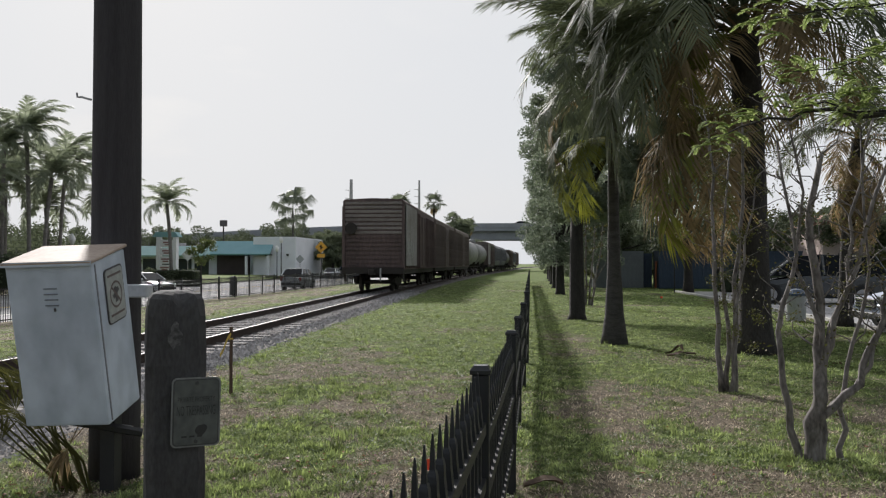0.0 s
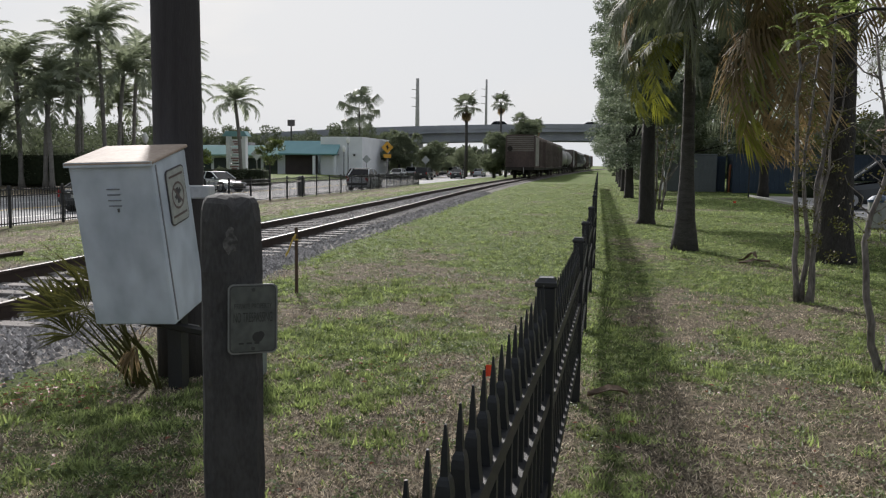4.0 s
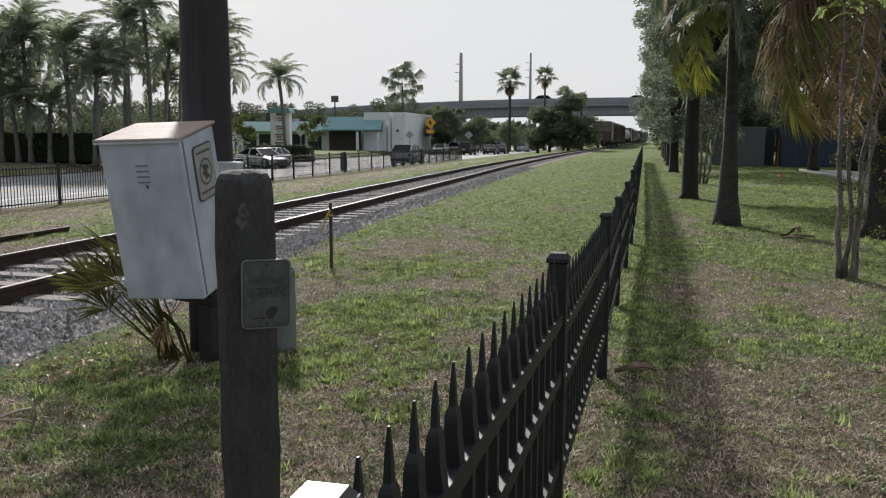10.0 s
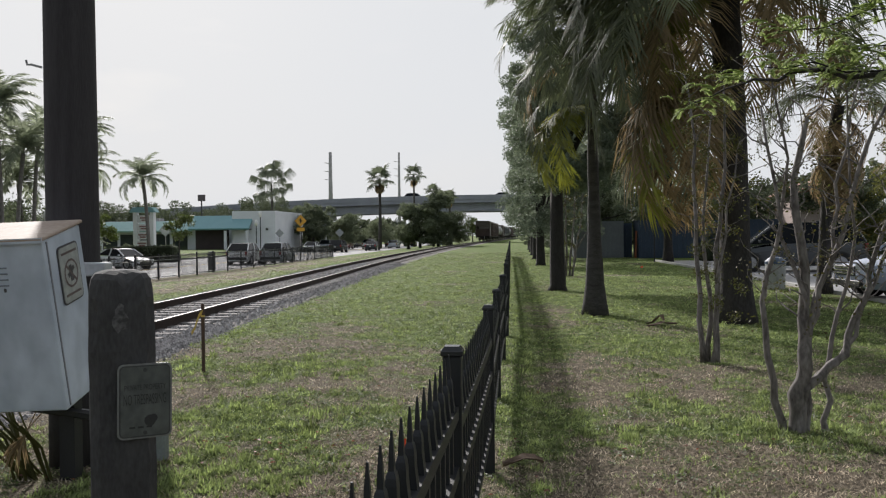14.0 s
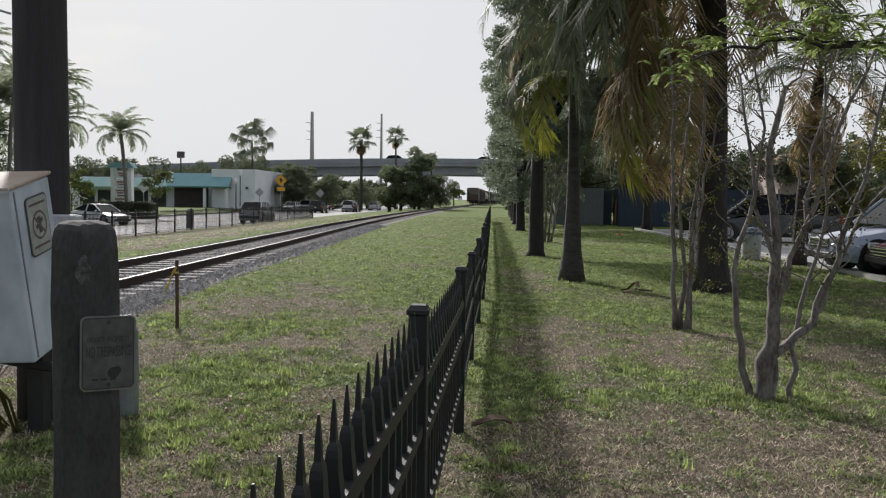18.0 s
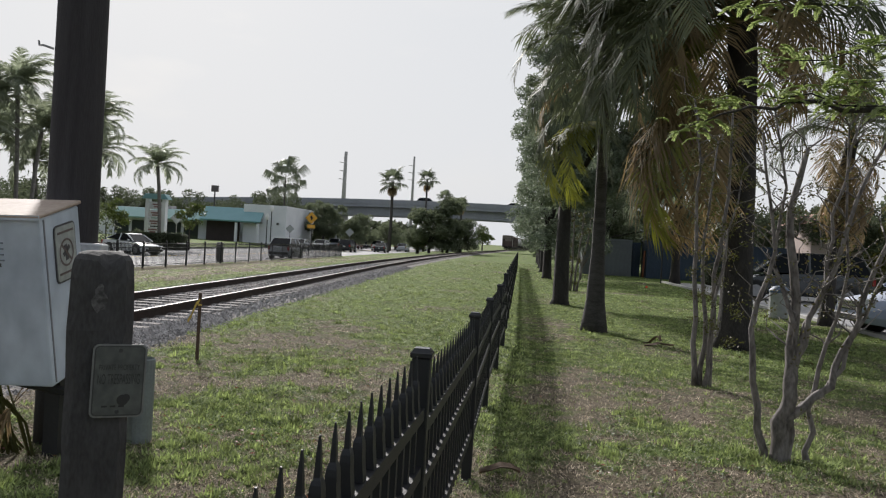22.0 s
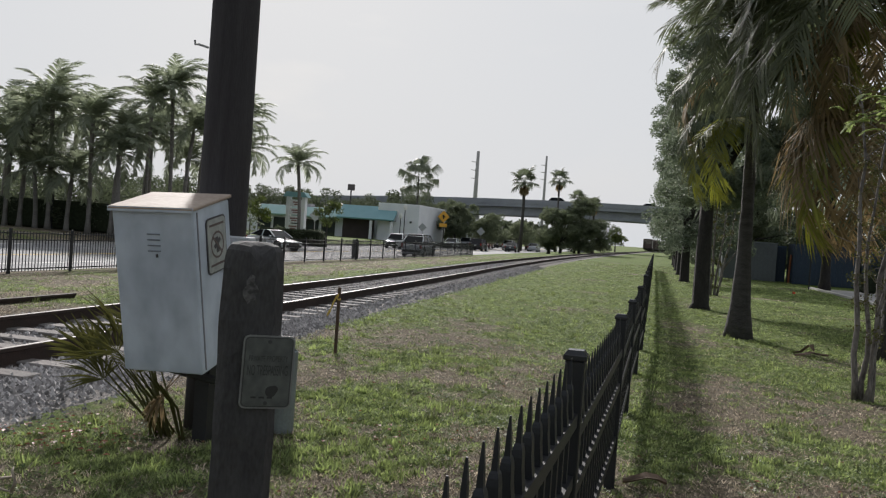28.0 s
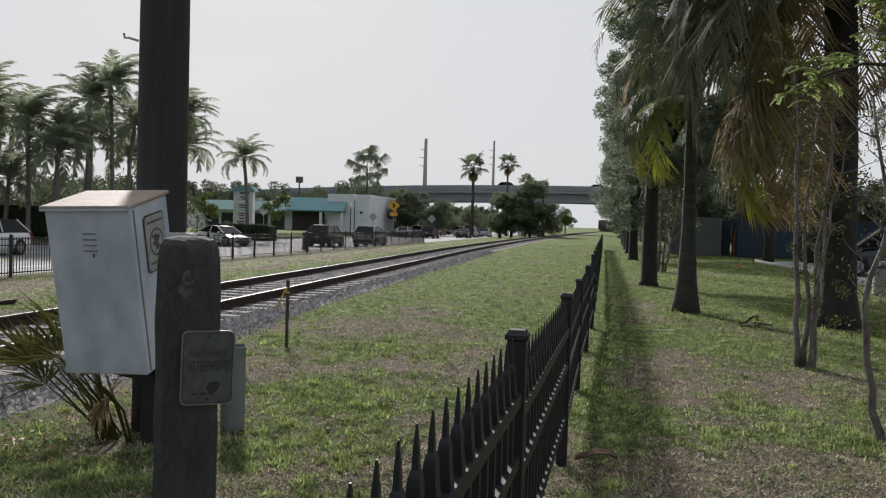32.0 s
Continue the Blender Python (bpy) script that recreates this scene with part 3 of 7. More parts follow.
def bollard():
    wood = mat("bollard_wood", (0.064, 0.062, 0.062), 0.92, (0.034, 0.032, 0.032), scale=5, fine=40, bump=0.5, stretch=(2.2, 2.2, 0.8), dist=0.006)
    t = thing("bollard", "weathered grey-brown square timber post with rounded top", "bollard", pose(-1.234, 4.186, 0.0, 0, 0, 28))
    bm = bmesh.new()
    W = 0.220
    prof = [(W, -0.05), (W, 0.4), (W * 0.995, 0.8), (W * 0.985, 1.24), (W * 0.98, 1.325), (W * 0.955, 1.365), (W * 0.90, 1.392), (W * 0.78, 1.411), (W * 0.5, 1.421), (W * 0.2, 1.423)]
    rings = []
    steps = [(w + (w2 - w) * k / n2, z + (z2 - z) * k / n2) for (w, z), (w2, z2) in zip(prof, prof[1:]) for n2 in (max(1, round((z2 - z) / 0.035)),) for k in range(n2)] + [prof[-1]]
    for w, z in steps:
        h, c = w / 2, w * (0.13 + 0.05 * noise.noise(Vector((3.0, 8.0, z * 17))))
        o = [(-h + c, -h), (-0.2 * h, -h), (0.0, -h), (0.18 * h, -h), (0.36 * h, -h), (h - c, -h), (h, -h + c), (h, h - c), (h - c, h), (-h + c, h), (-h, h - c), (-h, -h + c)]
        rings.append([bm.verts.new((x + 0.006 * noise.noise(Vector((x * 9, y * 9, z * 4))), y + 0.006 * noise.noise(Vector((x * 9, 7 + y * 9, z * 4))) + 0.004 * noise.noise(Vector((x * 30, y * 30, z * 30))), z - 0.045 * smooth01(1.27, 1.40, z) * math.exp(-((x - 0.018) / 0.026) ** 2 - ((y + W / 2) / 0.05) ** 2))) for x, y in o])
    for a, b in zip(rings, rings[1:]):
        for k in range(12):
            bm.faces.new((a[k], a[(k + 1) % 12], b[(k + 1) % 12], b[k]))
    bm.faces.new(rings[-1])
    part("post", bm, wood, t)
    bm = bmesh.new()
    rs = random.Random(6)
    ring = [bm.verts.new((-0.006 + 0.03 * math.cos(q * 0.349) * rs.uniform(0.45, 1.1), -W / 2 - 0.0014, 1.25 + 0.062 * math.sin(q * 0.349) * rs.uniform(0.5, 1.05))) for q in range(18)]
    mid = bm.verts.new((-0.006, -W / 2 - 0.002, 1.25))
    for q in range(18):
        bm.faces.new((ring[q], ring[(q + 1) % 18], mid))
    part("scar", bm, mat("wood_scar", (0.125, 0.121, 0.118), 0.9, (0.045, 0.043, 0.042), scale=30, fine=80, mix=(0.42, 0.6), bump=0.3), t, "pale worn scar in the timber")
    rim = mat("sign_rim", (0.055, 0.055, 0.052), 0.6, bump=0)
    fld = mat("sign_field", (0.105, 0.112, 0.102), 0.6, (0.052, 0.056, 0.052), scale=7, fine=30, bump=0.05)
    ink = mat("sign_ink", (0.034, 0.033, 0.031), 0.7, bump=0)
    g = thing("notice_sign", "small weathered grey metal no-trespassing sign on a timber post", "sign", pose(-1.116, 4.112, 0.960, 90, 1, 34) @ Matrix.Scale(0.96, 4))
    bm = bmesh.new()
    rounded(bm, 0.192, 0.275, 0.022, 0.0, 0.004)
    part("plate", bm, mat("sign_edge", (0.20, 0.205, 0.195), 0.5, (0.14, 0.14, 0.135), bump=0.05), g)
    bm = bmesh.new()
    rounded(bm, 0.180, 0.263, 0.018, 0.0042, 0.0052)
    part("border", bm, rim, g)
    bm = bmesh.new()
    rounded(bm, 0.170, 0.253, 0.014, 0.0054, 0.0064)
    part("field", bm, fld, g)
    text_part("lettering", "PRIVATE PROPERTY", 0.03, pose(0, 0.05, 0.0068), ink, g, width=0.145, depth=0.0003)
    text_part("lettering", "NO TRESPASSING", 0.055, pose(0, 0.005, 0.0068), ink, g, width=0.15, depth=0.0003)
    bm = bmesh.new()
    tube(bm, [(0.018, -0.072, 0.0066), (0.018, -0.072, 0.0075)], 0.021, 14)
    tube(bm, [(0.03, -0.064, 0.0066), (0.03, -0.064, 0.0074)], 0.015, 10)
    part("dark_patch", bm, ink, g, "dark stain on the sign")
    for k in range(3):
        box_part("print_bar", (0.02, 0.007, 0.0006), pose(-0.045 + 0.03 * k, -0.095, 0.0066), ink, g)
    for zz in (0.115, -0.115):
        bm = bmesh.new()
        tube(bm, [(0, zz, 0.006), (0, zz, 0.010)], 0.008, 10)
        part("screw", bm, mat("screw_steel", (0.08, 0.08, 0.08), 0.5, bump=0, metal=0.6), g)
    pipe = thing("pipe_stub", "short pale grey plastic pipe standing behind a timber post", "pipe", pose(-2.30, 6.88, 0.0))
    bm = bmesh.new()
    lathe(bm, [(0.085, -0.03), (0.085, 0.58), (0.078, 0.59), (0.078, 0.54)], 18)
    part("tube", bm, mat("pipe_grey", (0.20, 0.225, 0.225), 0.6, bump=0.05), pipe, smooth=False)


bollard()


def stakes():
    wd = mat("stake_wood", (0.10, 0.065, 0.045), 0.9, bump=0.3, stretch=(5, 5, 1))
    t = thing("survey_stake", "thin brown wooden stake with yellow tape, stuck in the grass", "stake", pose(-3.31, 10.46, 0.0, 0, 0, 10))
    bm = bmesh.new()
    box(bm, 0.036, 0.02, 0.82, pose(0, 0, -0.03))
    part("stick", bm, wd, t)
    tape = mat("tape_yellow", (0.70, 0.50, 0.13), 0.6, bump=0)
    bm = bmesh.new()
    box(bm, 0.042, 0.026, 0.02, pose(0, 0, 0.64))
    part("knot", bm, tape, t)
    bm = bmesh.new()
    pts = [(0, 0, 0.70), (-0.03, -0.02, 0.67), (-0.06, -0.02, 0.60), (-0.085, -0.02, 0.52), (-0.12, -0.03, 0.46)]
    for a, b in zip(pts, pts[1:]):
        q = [bm.verts.new((a[0], a[1] - 0.02, a[2] + 0.02)), bm.verts.new((a[0], a[1], a[2] - 0.02)), bm.verts.new((b[0], b[1], b[2] - 0.02)), bm.verts.new((b[0], b[1] - 0.02, b[2] + 0.02))]
        bm.faces.new(q)
    bmesh.ops.remove_doubles(bm, verts=bm.verts[:], dist=0.0005)
    bmesh.ops.solidify(bm, geom=bm.faces[:], thickness=0.002)
    part("tape_tail", bm, tape, t, "loose end of yellow tape")
    f = thing("marker_flag", "small orange-red marking flag on a wire in the grass", "flag", pose(-0.61, 7.0, -0.26, 0, 0, 15))
    bm = bmesh.new()
    tube(bm, [(0, 0, -0.05), (0, 0, 0.38)], 0.003, 5)
    part("wire", bm, mat("black_wire", (0.03, 0.03, 0.03), 0.6, bump=0), f)
    bm = bmesh.new()
    n = 6
    for k in range(n):
        x0, x1 = 0.05 * k / n, 0.05 * (k + 1) / n
        w0, w1 = 0.008 * math.sin(3 * x0 / 0.05), 0.008 * math.sin(3 * x1 / 0.05)
        bm.faces.new([bm.verts.new(p) for p in ((x0, w0, 0.30), (x1, w1, 0.30), (x1, w1, 0.385), (x0, w0, 0.38))])
    bmesh.ops.remove_doubles(bm, verts=bm.verts[:], dist=0.0005)
    bmesh.ops.solidify(bm, geom=bm.faces[:], thickness=0.001)
    part("flag", bm, mat("flag_red", (0.85, 0.09, 0.03), 0.6, (0.75, 0.07, 0.03), bump=0), f)


stakes()

# ---- spear-top fence ----
iron_black = mat("fence_black", (0.008, 0.009, 0.012), 0.50, (0.006, 0.007, 0.009), scale=30, fine=120, bump=0.08)


def spear(h, spike, w):
    """One square picket with a pressed spear point, base at z=0."""
    bm = bmesh.new()
    p = [(w * 0.36, 0), (w * 0.36, h - spike - 0.155), (w * 0.50, h - spike - 0.14), (w * 0.52, h - spike - 0.10), (w * 0.53, h - spike - 0.05), (w * 0.51, h - spike - 0.026), (w * 0.45, h - spike - 0.010), (w * 0.36, h - spike - 0.001), (w * 0.26, h - spike + 0.004), (w * 0.20, h - spike * 0.5), (0.0026, h)]
    rings = [[bm.verts.new((sx * r, sy * r * (0.7 if 4 <= i else 1.0), z)) for sx, sy in ((-1, -1), (1, -1), (1, 1), (-1, 1))] for i, (r, z) in enumerate(p)]
    for a, b in zip(rings, rings[1:]):
        for k in range(4):
            bm.faces.new((a[k], a[(k + 1) % 4], b[(k + 1) % 4], b[k]))
    bm.faces.new(rings[0][::-1])
    bm.faces.new(rings[-1])
    return mesh_of("picket", bm, iron_black)


def lawn_fence():
    posts = [(-0.10, 2.12, 1.135), (-0.03, 4.20, 1.145), (0.03, 6.64, 1.085), (0.04, 9.08, 1.03), (0.07, 11.52, 1.05), (0.10, 13.96, 1.11)]
    y = 13.96
    while y < 60:
        y += 2.44
        posts.append((0.10, y, 1.10))
    posts.insert(0, (-0.20, -0.32, 1.12))
    posts.insert(0, (-0.30, -2.76, 1.12))
    f = thing("spear_fence", "black steel spear-top fence along the edge of the lawn", "fence", pose(0, 0, 0))
    tall = spear(0.835, 0.088, 0.036)
    bmp = bmesh.new()
    box(bmp, 0.066, 0.066, 1.20, bevel=0.004)
    pm = mesh_of("fence_post", bmp, iron_black)
    bmp = bmesh.new()
    box(bmp, 0.080, 0.080, 0.020, bevel=0.003)
    # chamfered shoulder up to a flat top
    low, top = [[bmp.verts.new((sx * r, sy * r, z)) for sx, sy in ((-1, -1), (1, -1), (1, 1), (-1, 1))] for r, z in ((0.0365, 0.0195), (0.0265, 0.034))]
    for k in range(4):
        bmp.faces.new((low[k], low[(k + 1) % 4], top[(k + 1) % 4], top[k]))
    bmp.faces.new(top)
    cm = mesh_of("post_cap", bmp, mat("cap_grey", (0.020, 0.021, 0.024), 0.26, bump=0.02))
    far_v, far_f = [], []
    nparts = 0
    for x, y, z in posts:
        p = part("fence_post", pm, None, f, at=pose(x, y, z - 1.235))
        part("post_cap", cm, None, p, at=pose(0, 0, 1.20))
    for (x0, y0, z0), (x1, y1, z1) in zip(posts, posts[1:]):
        d = Vector((x1 - x0, y1 - y0, 0))
        ln = d.length
        ang = math.degrees(math.atan2(d.y, d.x))
        # panels are level; they step at the posts
        zt = min(z0, z1) - 0.055 if abs(z0 - z1) > 0.02 else (z0 + z1) / 2 - 0.045
        pan = part("panel", raw_mesh("panel", [], [], iron_black), None, f, at=pose(x0, y0, 0, 0, 0, ang))
        for rz, rh in ((zt - 0.205, 0.045), (zt - 0.415, 0.045), (zt - 0.745, 0.045)):
            bm = bmesh.new()
            # channel rail, open below
            prism(bm, [(-0.024, 0), (0.024, 0), (0.024, rh), (-0.024, rh)], ln - 0.066, pose(0.033, 0, rz, 0, 0, -90))
            part("rail", bm, iron_black, pan)
        n = max(4, round(ln / 0.122) - 1)
        for k in range(n):
            q = ln * (k + 1) / (n + 1)
            if y0 < 9 and nparts < 300:
                part("picket", tall, None, pan, at=pose(q, 0, zt - 0.80))
                nparts += 1
            else:
                mm = pose(x0, y0, 0, 0, 0, ang) @ pose(q, 0, zt - 0.80)
                b = len(far_v)
                far_v += [tuple(mm @ v.co) for v in tall.vertices]
                far_f += [tuple(b + w for w in pl.vertices) for pl in tall.polygons]
    ob = part("picket_infill", raw_mesh("picket_infill", far_v, far_f, iron_black), None, f)
    ob["kind"] = "stuff"


lawn_fence()


def road_fence():
    f = thing("road_fence", "black steel picket fence between the railway lawn and the road", "fence", pose(0, 0, 0))
    bm = bmesh.new()
    box(bm, 0.07, 0.07, 1.25, bevel=0.0)
    pm = mesh_of("fence_post", bm, iron_black)
    y0, y1, n = -14.0, 79.0, 38
    z = -0.44
    st = (y1 - y0) / n
    for k in range(n + 1):
        part("fence_post", pm, None, f, at=pose(FENCE_X, y0 + k * st, z))
    pv, pf = [], []
    for k in range(n):
        ya = y0 + k * st
        for rz in (0.12, 0.92, 1.10):
            bm = bmesh.new()
            box(bm, 0.035, st - 0.07, 0.035, pose(FENCE_X, ya + st / 2, z + rz))
            part("rail", bm, iron_black, f)
        for j in range(1, 20):
            yy = ya + st * j / 20
            b = len(pv)
            for zz in (z + 0.06, z + 1.18):
                pv += [(FENCE_X - 0.009, yy - 0.009, zz), (FENCE_X + 0.009, yy - 0.009, zz), (FENCE_X + 0.009, yy + 0.009, zz), (FENCE_X - 0.009, yy + 0.009, zz)]
            pf += [(b + i, b + (i + 1) % 4, b + 4 + (i + 1) % 4, b + 4 + i) for i in range(4)] + [(b + 4, b + 5, b + 6, b + 7)]
    ob = part("picket_infill", raw_mesh("picket_infill", pv, pf, iron_black), None, f)
    ob["kind"] = "stuff"


road_fence()

# ---- plants ----
def frond_mesh(name, length, leaf_len, droop, material, n=46, seed=1, width=0.035, hang=0.55):
    """A feather palm leaf along +x from the origin: a drooping rib with narrow leaflets both sides."""
    rnd = random.Random(seed)
    vs, fs = [], []
    pts = []
    for k in range(17):
        t = k / 16
        a = 0.45 - droop * t * t
        pts.append((t, a))
    # integrate the rib
    x = z = 0.0
    rib = [Vector((0, 0, 0))]
    ang = radians(28)
    for k in range(16):
        t = (k + 0.5) / 16
        a = ang - droop * (t ** 1.35)
        x += math.cos(a) * length / 16
        z += math.sin(a) * length / 16
        rib.append(Vector((x, 0.06 * length * math.sin(t * 2.0) * (rnd.random() - 0.5), z)))

    def at(t):
        u = max(0.0, min(0.9999, t)) * 16
        i = int(u)
        return rib[i].lerp(rib[i + 1], u - i), (rib[i + 1] - rib[i]).normalized()
    # rib as a thin three-sided tube
    for k, p in enumerate(rib):
        r = 0.028 * (1 - 0.85 * k / 16)
        vs += [tuple(p + Vector((0, r, 0))), tuple(p + Vector((0, -r, 0))), tuple(p + Vector((0, 0, -r * 1.2)))]
    for k in range(16):
        for i in range(3):
            fs.append((3 * k + i, 3 * k + (i + 1) % 3, 3 * k + 3 + (i + 1) % 3, 3 * k + 3 + i))
    for k in range(n):
        t = 0.16 + 0.84 * k / (n - 1)
        p, d = at(t)
        up = Vector((0, 0, 1)) - d * d.z
        up.normalize()
        ll = leaf_len * (0.35 + 0.65 * math.sin(math.pi * min(1, 0.12 + t * 0.86))) * rnd.uniform(0.85, 1.1)
        for s in (-1, 1):
            out = (Vector((0, s, 0)) + d * (0.55 + 0.6 * t) + up * rnd.uniform(-0.1, 0.22)).normalized()
            sag = hang * rnd.uniform(0.7, 1.3)
            p1 = p + out * ll * 0.5 + Vector((0, 0, -0.12 * ll * sag))
            p2 = p + out * ll * 0.92 + Vector((0, 0, -0.62 * ll * sag))
            wv = d * width * 0.5
            b = len(vs)
            vs += [tuple(p - wv * 0.6), tuple(p + wv * 0.6), tuple(p1 + wv), tuple(p1 - wv), tuple(p2)]
            fs += [(b, b + 1, b + 2, b + 3), (b + 3, b + 2, b + 4)]
    return raw_mesh(name, vs, fs, material)


frond_green = leaf_mat("frond_green", (0.130, 0.146, 0.082), (0.056, 0.067, 0.040), 0.34, rough=0.58, spec=0.32)
frond_yellow = leaf_mat("frond_yellow", (0.22, 0.23, 0.05), (0.10, 0.105, 0.028), 0.45)
# paler copy of the palm leaf: bright haze is put into its colour
frond_far_hazed = leaf_mat("frond_far_hazed", (0.27, 0.295, 0.215), (0.145, 0.165, 0.115), 0.5, rough=0.55)
frond_dry = leaf_mat("frond_dry", (0.35, 0.265, 0.155), (0.115, 0.088, 0.052), 0.38, rough=0.7, spec=0.2)
palm_bark = mat("palm_bark", (0.082, 0.076, 0.072), 0.95, (0.034, 0.031, 0.029), scale=5, fine=26, bump=0.9, stretch=(1, 1, 3), dist=0.02)
dark_bark = mat("dark_bark", (0.046, 0.040, 0.037), 0.95, (0.020, 0.018, 0.016), scale=5, fine=22, bump=0.9, stretch=(1.5, 1.5, 0.6), dist=0.03)
FR = {}


def fronds(kind, seed):
    key = (kind, seed)
    if key not in FR:
        L = {"big": (3.6, 0.85, 1.25, frond_green, 56), "mid": (2.7, 0.68, 1.35, frond_green, 46), "low": (2.6, 0.70, 2.1, frond_green, 46),
             "yellow": (2.3, 0.62, 2.35, frond_yellow, 44), "dry": (2.2, 0.55, 2.75, frond_dry, 40), "biglow": (3.5, 0.95, 2.3, frond_green, 56), "bigdry": (2.9, 0.8, 2.7, frond_dry, 44), "far": (3.6, 0.95, 1.5, frond_far_hazed, 38), "farlow": (3.3, 0.95, 2.3, frond_far_hazed, 36)}[kind]
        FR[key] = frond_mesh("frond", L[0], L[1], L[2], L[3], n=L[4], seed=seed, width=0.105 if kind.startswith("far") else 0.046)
    return FR[key]


def coconut_palm(x, y, h, label, far=False, lean=(0, 0), seed=0, r=0.12, base=0.22, count=20, sc=1.0, kinds=None, group="", z0=0.0, wind=0.0, bark=None, extra=(), taper=0.45):
    rnd = random.Random(seed)
    t = thing("coconut_palm", label, "palm tree", pose(x, y, z0), group)
    pts, rad = [], []
    n = 16 if not far else 8
    for k in range(n + 1):
        u = k / n
        pts.append((lean[0] * u * u, lean[1] * u * u, -0.1 + (h + 0.1) * u))
        rad.append(r + (base - r) * math.exp(-u * h / taper) + (0.006 * math.sin(k * 2.4) if not far else 0))
    bm = bmesh.new()
    tube(bm, pts, rad, 14 if not far else 8)
    part("trunk", bm, bark or palm_bark, t, smooth=True)
    top = Vector(pts[-1])
    for k in range(count):
        u = k / count
        az = 137.5 * k + rnd.uniform(-14, 14)
        # upper leaves stand, lower ones hang
        if kinds:
            kd = kinds[min(len(kinds) - 1, int(u * len(kinds)))]
        else:
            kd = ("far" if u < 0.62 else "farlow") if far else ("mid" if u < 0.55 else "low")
        tilt = -58 + 78 * u + rnd.uniform(-12, 12)
        me = fronds(kd, 1 + k % 3)
        m = Matrix.Translation(top + Vector((0, 0, 0.12 * (1 - u)))) @ Matrix.Rotation(radians(az), 4, 'Z')
        if wind:
            # leaves are blown towards +x
            m = Matrix.Translation(top) @ Matrix.Rotation(radians(az - wind * math.sin(radians(az))), 4, 'Z')
        m = m @ Matrix.Rotation(radians(tilt), 4, 'Y') @ Matrix.Scale(sc * rnd.uniform(0.88, 1.1), 4)
        part("frond", me, None, t, at=m)
    for kd, az, tilt, k, *dz in extra:
        m = Matrix.Translation(top + Vector((0, 0, dz[0] if dz else 0.0))) @ Matrix.Rotation(radians(az), 4, 'Z') @ Matrix.Rotation(radians(tilt), 4, 'Y') @ Matrix.Scale(k, 4)
        part("frond", fronds(kd, 1), None, t, at=m)
    return t


def fan_leaf(name, rad, material, seed, stalk=0.75, sag=0.28):
    """A stiff fan leaf: stalk and pleated segments with free tips."""
    rnd = random.Random(seed)
    vs, fs = [], []
    c = Vector((rad * stalk, 0, 0.0))
    vs += [(0, 0.012, 0), (0, -0.012, 0), tuple(c + Vector((0, -0.012, 0))), tuple(c + Vector((0, 0.012, 0)))]
    fs.append((0, 1, 2, 3))
    n = 18
    for k in range(n):
        a0 = radians(-125 + 250 * k / n)
        a1 = radians(-125 + 250 * (k + 1) / n)
        am = (a0 + a1) / 2
        r2 = rad * rnd.uniform(0.85, 1.05)
        b = len(vs)
        dz = 0.03 * rad * (1 if k % 2 else -1)
        vs += [tuple(c), tuple(c + Vector((math.cos(a0), math.sin(a0), 0.0)) * rad * 0.55), tuple(c + Vector((math.cos(a1), math.sin(a1), 0)) * rad * 0.55 + Vector((0, 0, dz))),
               tuple(c + Vector((math.cos(am), math.sin(am), 0)) * r2 * (1 - 0.35 * sag) + Vector((0, 0, -sag * rad)))]
        fs += [(b, b + 1, b + 2), (b + 1, b + 3, b + 2)]
    return raw_mesh(name, vs, fs, material)


fan_far = leaf_mat("fan_far", (0.13, 0.148, 0.10), (0.065, 0.078, 0.052), 0.35)
FAN = [fan_leaf("fan_leaf", 0.95, fan_far, 5), fan_leaf("fan_leaf", 0.85, fan_far, 6)]
FAN_ROUND = [fan_leaf("fan_leaf", 0.82, fan_far, 8, 1.8, 1.0), fan_leaf("fan_leaf", 0.75, fan_far, 9, 1.4, 0.9)]
FAN_DRY = fan_leaf("fan_leaf", 0.8, frond_dry, 7)


def fan_palm(x, y, h, label, seed=0, sc=1.0, skirt=6, r=0.16, z0=0.0, count=13, leaves=None):
    rnd = random.Random(seed)
    t = thing("fan_palm", label, "palm tree", pose(x, y, z0), "fan palms")
    bm = bmesh.new()
    tube(bm, [(0, 0, -0.1), (0.05, 0, h * 0.5), (0.0, 0, h)], [r * 1.3, r, r * 0.95], 8)
    part("trunk", bm, palm_bark, t, smooth=True)
    for k in range(count):
        u = k / count
        az = 137.5 * k
        tilt = -75 + 125 * u + rnd.uniform(-10, 10)
        m = Matrix.Translation((0, 0, h)) @ Matrix.Rotation(radians(az), 4, 'Z') @ Matrix.Rotation(radians(tilt), 4, 'Y') @ Matrix.Scale(sc * rnd.uniform(0.9, 1.15), 4)
        part("fan_leaf", (leaves or FAN)[k % 2], None, t, at=m)
    for k in range(skirt):
        m = Matrix.Translation((0, 0, h - 0.25 - 0.2 * (k % 3))) @ Matrix.Rotation(radians(60 * k + 11), 4, 'Z') @ Matrix.Rotation(radians(72), 4, 'Y') @ Matrix.Scale(sc * 0.8, 4)
        part("dead_leaf", FAN_DRY, None, t, at=m)
    return t


